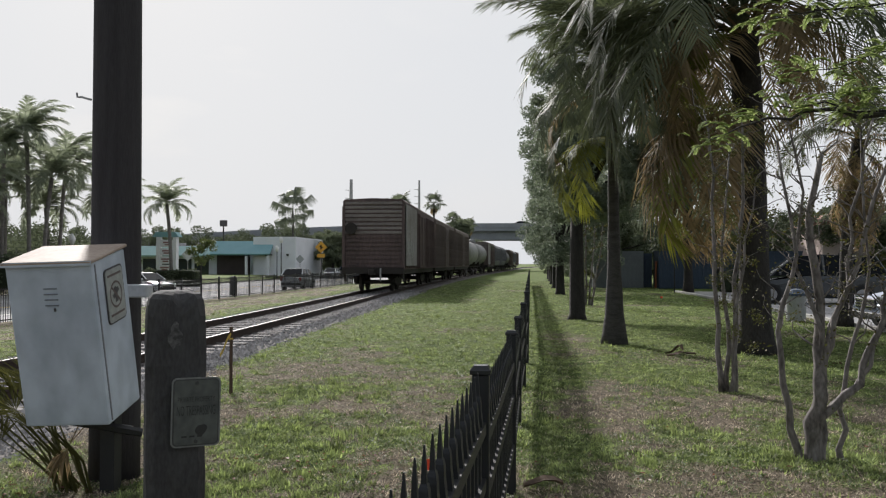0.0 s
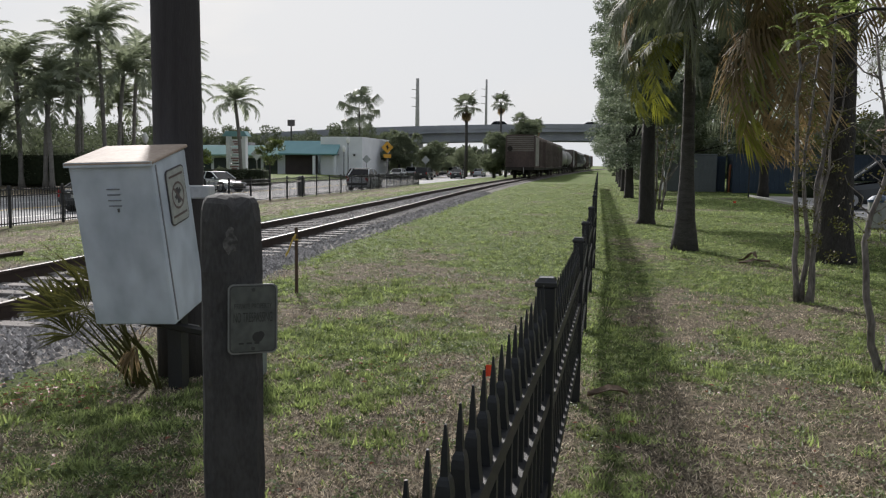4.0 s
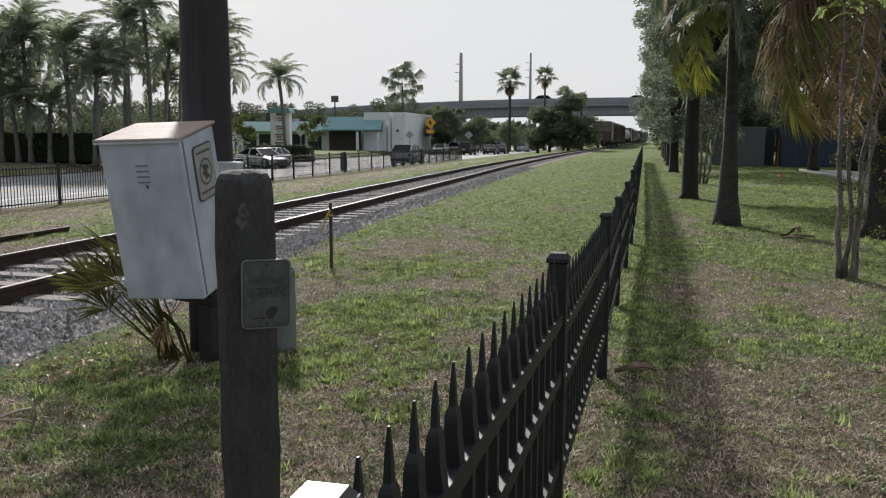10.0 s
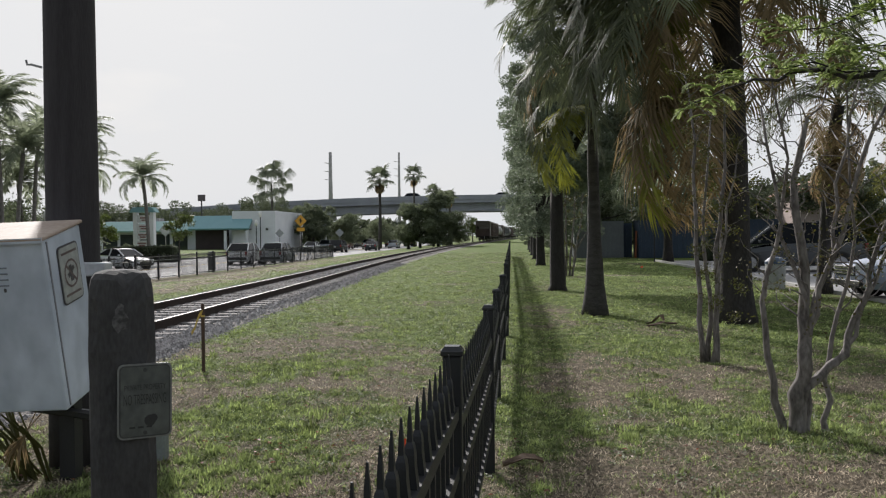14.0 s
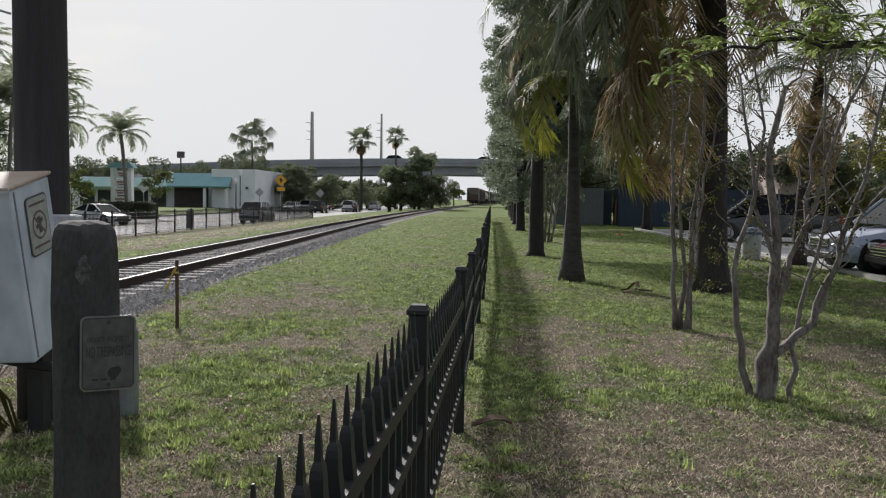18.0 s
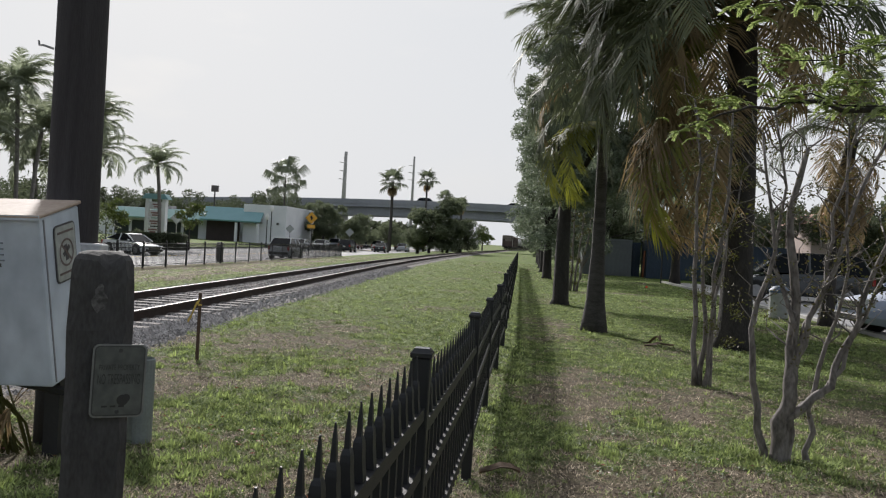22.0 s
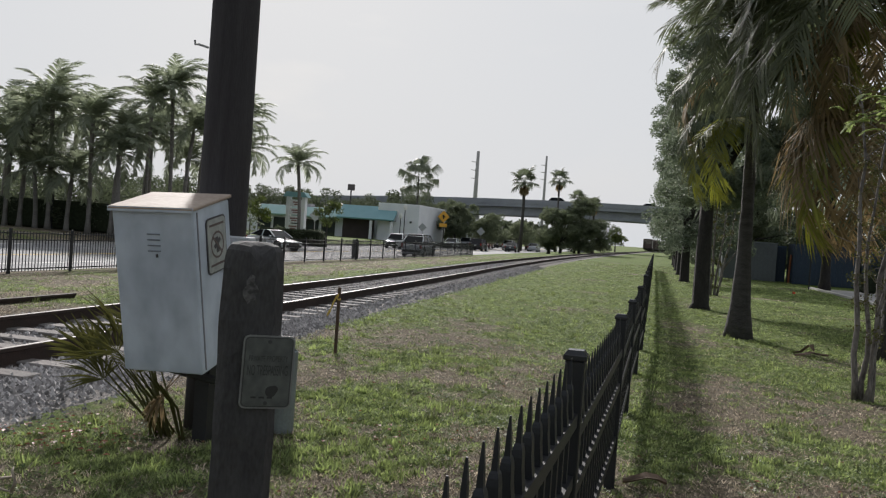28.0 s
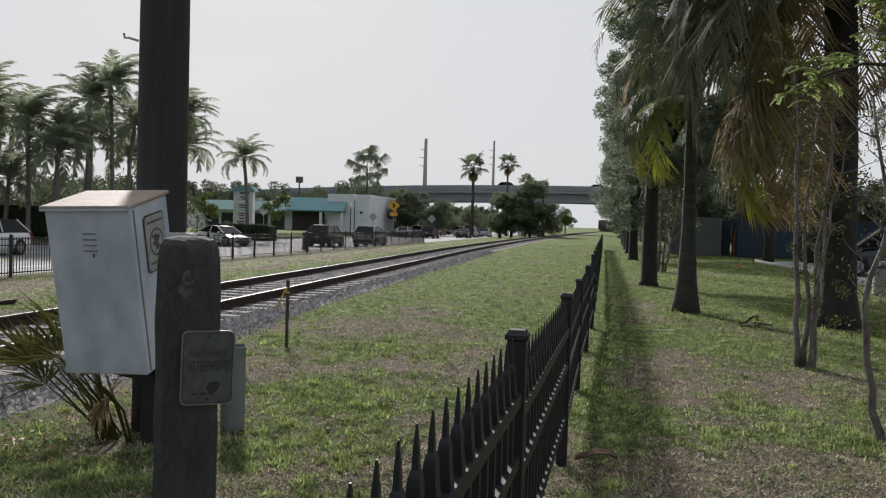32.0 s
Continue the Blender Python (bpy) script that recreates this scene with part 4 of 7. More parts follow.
def leaf_cloud(centres, n, leaf, rnd, flat=0.8, shell=0.55):
    """Verts and faces of many small folded leaves round clump centres (x, y, z, r)."""
    wts = [c[3] ** 2 for c in centres]
    tot = sum(wts)
    vs, fs = [], []
    for c, w in zip(centres, wts):
        cx, cy, cz, r = c
        for _ in range(max(3, int(n * w / tot))):
            while True:
                px, py, pz = rnd.uniform(-1, 1), rnd.uniform(-1, 1), rnd.uniform(-1, 1)
                q = px * px + py * py + pz * pz
                if q <= 1 and (q > shell * shell or rnd.random() < 0.25):
                    break
            p = Vector((cx + px * r, cy + py * r, cz + pz * r * flat))
            a, b2 = rnd.uniform(0, 6.283), rnd.uniform(-0.9, 0.9)
            d = Vector((math.cos(a) * math.cos(b2), math.sin(a) * math.cos(b2), math.sin(b2)))
            s = d.cross(Vector((rnd.uniform(-1, 1), rnd.uniform(-1, 1), rnd.uniform(0.2, 1)))).normalized()
            l, w2 = leaf * rnd.uniform(0.7, 1.3), leaf * rnd.uniform(0.22, 0.36)
            i = len(vs)
            vs += [tuple(p), tuple(p + d * l * 0.5 + s * w2), tuple(p + d * l), tuple(p + d * l * 0.5 - s * w2)]
            fs.append((i, i + 1, i + 2, i + 3))
    return vs, fs


def limb_bm(bm, a, b, r0, r1, rnd, seg=6, n=4, wob=0.12):
    a, b = Vector(a), Vector(b)
    ln = (b - a).length
    pts = []
    for k in range(n + 1):
        t = k / n
        w = wob * ln * math.sin(math.pi * t)
        pts.append(a.lerp(b, t) + Vector((rnd.uniform(-w, w), rnd.uniform(-w, w), rnd.uniform(-w, w) * 0.5 + 0.05 * ln * math.sin(math.pi * t))))
    tube(bm, pts, [r0 + (r1 - r0) * k / n for k in range(n + 1)], seg)


oak_leaf = leaf_mat("oak_leaf", (0.195, 0.225, 0.160), (0.078, 0.098, 0.070), 0.42, rough=0.6, spec=0.35)
woods_leaf = leaf_mat("woods_leaf", (0.125, 0.145, 0.092), (0.055, 0.066, 0.042), 0.3, rough=0.75, spec=0.2)
grove_bark = mat("grove_bark", (0.24, 0.225, 0.205), 0.95, (0.13, 0.12, 0.11), scale=2, fine=14, bump=0.5, stretch=(1, 1, 3), dist=0.02)
road_leaf = leaf_mat("road_leaf", (0.18, 0.205, 0.130), (0.085, 0.10, 0.064), 0.35, rough=0.7, spec=0.25)
lot_leaf = leaf_mat("lot_leaf", (0.185, 0.185, 0.062), (0.062, 0.068, 0.028), 0.38, rough=0.7, spec=0.25)
oak_leaf_light = leaf_mat("oak_leaf_light", (0.12, 0.15, 0.045), (0.045, 0.06, 0.02), 0.30)


def broadleaf_tree(x, y, label, clumps, trunk_h, r, n=9000, leaf=0.10, seed=0, z0=0.0, material=None, name="oak_tree", category="tree", group="", lean=(0, 0), bark=None):
    """Trunk, limbs to each clump, and a crown of single leaves. clumps are relative to the base."""
    rnd = random.Random(seed)
    t = thing(name, label, category, pose(x, y, z0), group)
    bm = bmesh.new()
    tube(bm, [(0, 0, -0.15), (0.02, 0, 0.12), (lean[0] * 0.4, lean[1] * 0.4, trunk_h * 0.5), (lean[0], lean[1], trunk_h)], [r * 1.75, r * 1.15, r, r * 0.85], 10)
    part("trunk", bm, bark or dark_bark, t, smooth=True)
    for c in clumps[::4] if len(clumps) > 20 else clumps[::2]:
        bm = bmesh.new()
        limb_bm(bm, (lean[0], lean[1], trunk_h * rnd.uniform(0.85, 0.97)), (c[0], c[1], c[2]), r * 0.34, 0.015, rnd)
        part("limb", bm, bark or dark_bark, t, smooth=True)
    sub = []
    for cx, cy, cz, cr in clumps:
        for _ in range(9):
            a, e = rnd.uniform(0, 6.283), rnd.uniform(-0.6, 1.2)
            q = cr * rnd.uniform(0.45, 0.95)
            sub.append((cx + q * math.cos(a) * math.cos(e), cy + q * math.sin(a) * math.cos(e), cz + q * 0.8 * math.sin(e), cr * rnd.uniform(0.28, 0.5)))
    vs, fs = leaf_cloud(sub, n, leaf, rnd)
    part("crown", raw_mesh("crown", vs, fs, material or oak_leaf), None, t)
    return t


def clump_ring(rnd, n, rad, z0, z1, r0, r1, ox=0.0, oy=0.0):
    out = []
    for k in range(n):
        a = 2.4 * k + rnd.uniform(-0.4, 0.4)
        q = rad * math.sqrt((k + 0.5) / n)
        out.append((ox + q * math.cos(a), oy + q * math.sin(a), rnd.uniform(z0, z1), rnd.uniform(r0, r1)))
    return out


# palms beside the lawn
coconut_palm(1.76, 17.3, 5.4, "young coconut palm, slim grey trunk, drooping green and yellow fronds", lean=(-0.05, 0.1), seed=3, r=0.098, base=0.28, taper=0.9, count=26,
             kinds=("mid", "mid", "mid", "low", "low"), sc=0.82, extra=(("big", 172, -36, 0.80), ("big", 184, -28, 0.82), ("big", 196, -32, 0.78), ("big", 200, -16, 0.6), ("biglow", 240, 16, 0.8), ("yellow", 212, 30, 1.0, -1.4), ("yellow", 236, 32, 1.0, -1.4), ("low", 200, 24, 0.8, -1.1), ("dry", 186, 24, 1.1, -0.6), ("low", 215, 10, 0.9, -0.6), ("low", 250, 12, 0.9, -0.5), ("biglow", 265, 14, 0.8), ("biglow", 300, 14, 0.8)), group="palms on the lawn")
coconut_palm(3.98, 15.8, 5.5, "large coconut palm, dark trunk, long arching fronds, dry ones below", lean=(-0.15, 0.1), seed=8, r=0.25, base=0.40, count=46,
             kinds=("big", "big", "big", "big", "biglow", "biglow", "dry", "bigdry"), sc=1.18, extra=(("big", 178, -34, 1.3), ("big", 172, -44, 1.4), ("big", 190, -40, 1.35), ("big", 200, -12, 1.2), ("big", 165, -2, 1.15), ("biglow", 195, 2, 1.1), ("bigdry", 215, 20, 1.1), ("bigdry", 240, 24, 1.0), ("bigdry", 190, 28, 1.0), ("yellow", 225, 20, 1.2), ("biglow", 205, 14, 1.2), ("biglow", 222, 8, 1.15), ("bigdry", 200, 30, 1.05), ("yellow", 205, 30, 1.0), ("bigdry", 200, 30, 1.3, -1.3), ("bigdry", 185, 36, 1.2, -1.4), ("bigdry", 215, 32, 1.25, -1.3), ("bigdry", 192, 26, 1.2, -1.2), ("biglow", 180, 10, 0.95, -1.0), ("bigdry", 232, 34, 1.2, -1.5), ("yellow", 212, 30, 1.5, -1.5), ("dry", 240, 30, 1.4, -1.3), ("bigdry", 245, 28, 1.1, -1.3), ("biglow", 170, 0, 0.85, -0.6)), group="palms on the lawn", bark=dark_bark)
# oaks along the fence
rr = random.Random(11)
broadleaf_tree(1.44, 24.5, "leafy oak with dark trunk and dense grey-green crown by the fence", clump_ring(rr, 50, 2.3, 2.6, 10.6, 0.6, 1.0, 1.30, 1.0) + [(1.3 * math.sin(0.75 * k) + 0.6, -0.3 - 1.3 * abs(math.cos(0.75 * k)), 3.0 + 0.5 * (k % 4), 0.7) for k in range(12)] + [(-0.78 + 0.22 * (k % 3) + 0.05 * max(0, k - 5), -0.6 + 0.35 * (k % 4), 4.6 + 0.42 * k, 0.62 + 0.06 * (k % 3)) for k in range(10)], 3.0, 0.195, n=230000, leaf=0.075, seed=1, group="oaks along the fence")
for k, yy in enumerate((43.0, 54.0, 64.0, 74.0, 85.0)):
    broadleaf_tree(1.62 + 0.1 * k, yy, "leafy oak with dark trunk and dense grey-green crown by the fence", clump_ring(rr, 34, 2.5, 1.7, 9.6, 0.8, 1.2, 1.0, 0.5) + [(1.6 * math.sin(1.1 * k) + 0.3, -0.8, 2.2 + 0.6 * (k % 3), 0.9) for k in range(6)], 2.4, 0.2, n=56000, leaf=0.11, seed=20 + k, group="oaks along the fence")

# ---- crape myrtles ----
myrtle_bark = mat("myrtle_bark", (0.24, 0.215, 0.20), 0.8, (0.055, 0.046, 0.041), scale=7, fine=24, bump=0.35, stretch=(2, 2, 0.7))
myrtle_leaf = leaf_mat("myrtle_leaf", (0.085, 0.10, 0.028), (0.055, 0.042, 0.018), 0.30, rough=0.65, spec=0.3)
bright_leaf = leaf_mat("bright_leaf", (0.31, 0.36, 0.165), (0.17, 0.21, 0.095), 0.6, rough=0.7, spec=0.2)


def crape_myrtle(x, y, label, stems, leaves, seed, leaf=0.05, low=1.0):
    rnd = random.Random(seed)
    t = thing("crape_myrtle", label, "tree", pose(x, y, 0), "crape myrtles")
    tips, along = [], []
    for (bx, by, pts, r) in stems:
        bm = bmesh.new()
        p = [Vector((bx, by, -0.08))] + [Vector(q) for q in pts]
        # smooth resample with knots and bends
        fine = []
        for a, b in zip(p, p[1:]):
            for k in range(3):
                fine.append(a.lerp(b, k / 3) + Vector((rnd.uniform(-1, 1), rnd.uniform(-1, 1), 0)) * 0.026)
        fine.append(p[-1])
        n = len(fine)
        tube(bm, fine, [r * (1 - 0.72 * k / (n - 1)) + (0.012 if k == 0 else 0) for k in range(n)], 8)
        stem = part("stem", bm, myrtle_bark, t, smooth=True)
        along += [(q, rnd.uniform(0.05, 0.12)) for q in fine if q.z > low]
        for k in range(n // 2, n):
            for _ in range(2):
                bm = bmesh.new()
                a = fine[k]
                d = Vector((rnd.uniform(-1, 1), rnd.uniform(-1, 1), rnd.uniform(0.2, 1.2))).normalized()
                b = a + d * rnd.uniform(0.18, 0.5)
                limb_bm(bm, a, b, 0.007, 0.002, rnd, seg=4, n=4, wob=0.18)
                part("twig", bm, myrtle_bark, stem)
                tips.append(b)
        tips.append(fine[-1])
    c = [(q.x, q.y, q.z, rnd.uniform(0.05, 0.11)) for q in tips]
    # small leaves close along the stems
    for q, rr2 in along:
        c.append((q.x + rnd.uniform(-0.05, 0.05), q.y + rnd.uniform(-0.05, 0.05), q.z, rr2))
    # basal shoots
    for _ in range(6):
        c.append((rnd.uniform(-0.35, 0.35), rnd.uniform(-0.3, 0.3), rnd.uniform(0.3, 1.1), 0.10))
    vs, fs = leaf_cloud(c, leaves, leaf, rnd, shell=0.0)
    part("leaves", raw_mesh("leaves", vs, fs, myrtle_leaf), None, t)
    return t


crape_myrtle(2.33, 7.8, "bare multi-stemmed crape myrtle with smooth pale bark and few leaves", [
    (0.00, 0.0, [(0.02, 0, 0.3), (0.06, 0, 0.6), (0.10, 0.05, 1.0), (0.02, 0.1, 1.7), (0.12, 0.1, 2.4)], 0.074),
    (0.03, 0.0, [(0.05, 0, 0.34), (0.36, 0.02, 0.60), (0.52, 0.05, 1.0), (0.60, 0.05, 1.3), (0.78, 0.1, 1.9), (0.95, 0.2, 2.8)], 0.040),
    (-0.06, 0.02, [(-0.18, 0, 0.4), (-0.22, 0.02, 1.0), (-0.10, 0.05, 1.6), (-0.22, 0.1, 2.5)], 0.034),
    (0.02, 0.0, [(0.05, 0, 0.5), (0.14, 0, 0.9), (0.35, 0.05, 1.5), (0.60, 0.1, 2.3), (0.95, 0.2, 3.0)], 0.034),
    (0.24, 0.05, [(0.25, 0.05, 0.4), (0.36, 0.1, 0.9), (0.48, 0.1, 1.5), (0.42, 0.1, 2.6)], 0.026),
    (0.08, 0.02, [(0.12, 0, 0.9), (0.30, 0.1, 1.35), (0.36, 0.1, 1.9), (0.52, 0.1, 2.7)], 0.028),
    (0.06, 0.02, [(0.10, 0, 1.0), (-0.08, 0.1, 1.5), (-0.02, 0.1, 2.1), (-0.16, 0.1, 2.9)], 0.024),
    (0.05, 0.0, [(0.10, 0.0, 0.36), (0.38, 0.02, 0.62), (0.54, 0.05, 1.0), (0.76, 0.1, 1.45), (1.25, 0.2, 2.1), (1.5, 0.2, 2.8)], 0.024)], 2300, 5, leaf=0.028, low=1.2)
crape_myrtle(2.50, 11.3, "slender multi-stemmed crape myrtle with pale bark and sparse leaves", [
    (-0.08, 0.0, [(-0.10, 0, 0.8), (-0.16, 0, 1.6), (-0.16, 0.05, 2.6), (-0.25, 0.1, 3.4)], 0.036),
    (0.0, 0.05, [(0.0, 0, 0.8), (-0.05, 0.05, 1.7), (0.05, 0.1, 2.9)], 0.034),
    (0.07, 0.0, [(0.09, 0, 0.8), (0.10, 0, 1.6), (0.22, 0.05, 2.6), (0.2, 0.1, 3.3)], 0.038),
    (0.03, -0.05, [(0.04, -0.1, 0.7), (0.14, -0.1, 1.5), (0.30, -0.1, 2.5)], 0.028)], 4600, 6, leaf=0.030, low=0.55)

# ---- the far side of the road ----
white_wall = mat("white_wall", (0.80, 0.81, 0.83), 0.8, (0.68, 0.69, 0.72), scale=0.5, fine=6, bump=0.1)
teal = mat("teal_roof", (0.20, 0.375, 0.405), 0.5, (0.165, 0.325, 0.355), scale=1, fine=8, bump=0.1)
pale_teal = mat("pale_teal_roof", (0.36, 0.52, 0.50), 0.6, (0.29, 0.44, 0.42), scale=1, fine=8, bump=0.1)
brown_wall = mat("brown_wall", (0.055, 0.040, 0.038), 0.8, (0.035, 0.026, 0.025), scale=1, fine=8, bump=0.1)
shop_glass = glass_mat("shop_glass", (0.03, 0.04, 0.045))


def shop_building():
    b = thing("shop_building", "low white shopping plaza with teal canopy roof and dark shopfront", "building", pose(-33.9, 120.0, -0.6))
    box_part("side_block", (6.4, 16.0, 6.0), pose(-3.2, 8.0, 0), white_wall, b, bevel=0.03)
    box_part("wing", (24.0, 14.0, 4.4), pose(-18.5, 9.0, 0), white_wall, b, bevel=0.03)
    bm = bmesh.new()
    prism(bm, [(0, 3.5), (2.2, 5.4), (2.5, 5.4), (2.5, 5.2), (0.1, 3.3)], 9.0, pose(-3.4, -1.6, 0, 0, 0, 90))
    part("canopy_roof", bm, teal, b, "bright teal metal canopy")
    bm = bmesh.new()
    prism(bm, [(0, 3.3), (2.0, 4.7), (2.4, 4.7), (2.4, 4.5), (0.1, 3.1)], 14.0, pose(-12.4, -0.2, 0, 0, 0, 90))
    part("canopy_roof", bm, pale_teal, b, "faded pale teal roof")
    box_part("parapet", (24.0, 0.4, 0.7), pose(-20, 10.0, 4.2), white_wall, b)
    box_part("front_wall", (4.9, 0.5, 3.6), pose(-9.6, 0.6, 0), brown_wall, b, "dark brown front wall", bevel=0.03)
    box_part("soffit", (8.8, 2.2, 0.12), pose(-7.9, -0.2, 3.3), brown_wall, b)
    box_part("pier", (0.35, 0.35, 3.2), pose(-3.8, -1.2, 0), white_wall, b)
    box_part("pier", (0.35, 0.35, 3.2), pose(-7.0, -1.2, 0), white_wall, b)
    for k in range(5):
        w = box_part("shop_window", (2.2, 0.12, 2.5), pose(-15.0 - 2.7 * k, 1.92, 0.3), shop_glass, b, "dark shop window")
        box_part("frame", (2.36, 0.08, 0.12), pose(0, 0.02, 2.5), white_wall, w)
    for k in range(3):
        box_part("roof_unit", (2.4, 1.8, 1.1), pose(-12 - 5 * k, 9, 4.2), mat("roof_unit", (0.30, 0.30, 0.31), 0.7, bump=0.1), b, "grey rooftop unit", bevel=0.05)
    for k in range(2):
        box_part("wall_lamp", (0.3, 0.2, 0.3), pose(-1.2 - 3.2 * k, -0.1, 3.2), mat("lamp_dark", (0.05, 0.05, 0.05), 0.5, bump=0), b)


shop_building()


def pylon_sign():
    p = thing("pylon_sign", "white roadside pylon sign with a green cap and panels", "sign", pose(-35.4, 80, -0.5))
    w = mat("sign_white", (0.80, 0.81, 0.82), 0.6, (0.72, 0.73, 0.74), bump=0.02)
    for s in (-1, 1):
        box_part("leg", (0.35, 0.6, 4.6), pose(s * 0.85, 0, 0), w, p)
    for k in range(4):
        pn = box_part("panel", (1.4, 0.4, 0.72), pose(0, 0, 1.15 + 0.82 * k), mat("panel_white", (0.82, 0.83, 0.84), 0.5, bump=0), p)
        for j in range(2):
            box_part("print_bar", (0.9 - 0.3 * j, 0.02, 0.14), pose(-0.1 + 0.1 * k - 0.1, -0.21, 0.38 - 0.22 * j), mat("panel_ink", (0.16, 0.16, 0.19) if k % 2 else (0.30, 0.16, 0.15), 0.6, bump=0), pn)
    bm = bmesh.new()
    prism(bm, [(-1.35, 0), (1.35, 0), (0.95, 0.5), (-0.95, 0.5)], 1.0, pose(0, -0.5, 4.6))
    part("cap", bm, teal, p, "teal cap of the sign")


pylon_sign()


def hedge(x, y, sx, sy, h, label, seed, n=5000, leaf=0.16):
    rnd = random.Random(seed)
    c = []
    for _ in range(int(sx * sy * 1.6) + 8):
        c.append((rnd.uniform(-sx / 2, sx / 2), rnd.uniform(-sy / 2, sy / 2), rnd.uniform(0.3 * h, 0.82 * h), h * rnd.uniform(0.22, 0.34)))
    vs, fs = leaf_cloud(c, n, leaf, rnd)
    t = thing("hedge", label, "hedge", pose(x, y, ground_z(x, y)))
    part("leaves", raw_mesh("leaves", vs, fs, woods_leaf), None, t)
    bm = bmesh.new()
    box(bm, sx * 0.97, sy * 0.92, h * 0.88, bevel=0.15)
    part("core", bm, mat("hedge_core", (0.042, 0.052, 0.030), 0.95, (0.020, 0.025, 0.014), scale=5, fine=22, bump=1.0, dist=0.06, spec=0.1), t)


hedge(-33.6, 76.0, 6.0, 2.0, 1.7, "clipped dark green hedge at the plaza entrance", 3)
hedge(-40.0, 52.0, 16.0, 2.2, 2.3, "tall clipped dark green hedge behind the road", 4, n=9000)
hedge(-44.0, 38.0, 12.0, 2.2, 2.6, "tall clipped dark green hedge behind the road", 6, n=8000)

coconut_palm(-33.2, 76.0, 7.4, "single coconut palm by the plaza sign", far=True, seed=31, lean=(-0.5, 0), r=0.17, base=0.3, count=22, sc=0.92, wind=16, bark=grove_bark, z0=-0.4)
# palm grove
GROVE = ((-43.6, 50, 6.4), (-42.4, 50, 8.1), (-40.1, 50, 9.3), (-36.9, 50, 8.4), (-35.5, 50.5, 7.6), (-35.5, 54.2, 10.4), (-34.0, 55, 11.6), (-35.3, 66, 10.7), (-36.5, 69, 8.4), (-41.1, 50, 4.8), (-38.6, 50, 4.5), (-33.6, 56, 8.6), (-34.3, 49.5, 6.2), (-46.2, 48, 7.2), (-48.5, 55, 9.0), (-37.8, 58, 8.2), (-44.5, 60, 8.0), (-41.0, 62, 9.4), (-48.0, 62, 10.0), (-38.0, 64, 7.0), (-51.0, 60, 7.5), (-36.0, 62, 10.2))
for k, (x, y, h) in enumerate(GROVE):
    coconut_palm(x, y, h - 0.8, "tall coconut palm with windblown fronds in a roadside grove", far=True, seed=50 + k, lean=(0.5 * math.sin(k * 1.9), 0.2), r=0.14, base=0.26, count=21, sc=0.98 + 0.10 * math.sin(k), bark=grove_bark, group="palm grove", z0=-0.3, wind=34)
fan_palm(-39.6, 138, 10.4, "cabbage palm with round crown behind the plaza", seed=1, sc=1.9, skirt=0, count=26, leaves=FAN_ROUND)
fan_palm(-17.3, 112, 9.2, "tall fan palm with a brown skirt of dead leaves", seed=2, sc=1.5, skirt=14, r=0.2)
fan_palm(-14.2, 125, 10.6, "slim tall fan palm beside the railway", seed=3, sc=1.3, skirt=4, r=0.14)
fan_palm(-11.6, 128, 8.0, "fan palm rising out of a thicket beside the railway", seed=4, sc=1.2, skirt=3)
fan_palm(-9.4, 132, 7.4, "fan palm rising out of a thicket beside the railway", seed=5, sc=1.1, skirt=3)
rr = random.Random(5)
for k, (x, y, w, h, n) in enumerate(((-12.6, 118, 2.5, 6.6, 34000), (-10.2, 120, 2.2, 8.2, 34000), (-8.6, 124, 1.8, 5.6, 20000), (-14.6, 121, 1.6, 3.6, 14000), (-31.2, 132, 3.0, 7.2, 26000), (-34.6, 138, 3.2, 7.8, 24000), (-27.6, 140, 2.6, 6.0, 20000), (-24.0, 152, 3.2, 5.2, 14000))):
    broadleaf_tree(x, y, "rounded dark green roadside tree with dense crown", clump_ring(rr, 22, w, 0.9, h - 1.0, 1.0, 1.5) + [(0.3 * w * math.cos(2.1 * q), 0.3 * w * math.sin(2.1 * q), h - 1.0 - 0.3 * q, 1.0) for q in range(3)], 1.8, 0.2, n=n, leaf=0.20, seed=70 + k, name="roadside_tree", z0=-0.3, material=road_leaf)
for k, (x, y) in enumerate(((-29.5, 74.0), (-38.5, 78.0), (-41.5, 82.0))):
    broadleaf_tree(x, y, "small light green tree in the plaza planting", clump_ring(rr, 7, 1.1, 2.0, 4.0, 0.5, 0.8), 1.8, 0.07, n=1800, leaf=0.2, seed=90 + k, name="small_tree", z0=-0.4, material=oak_leaf_light)


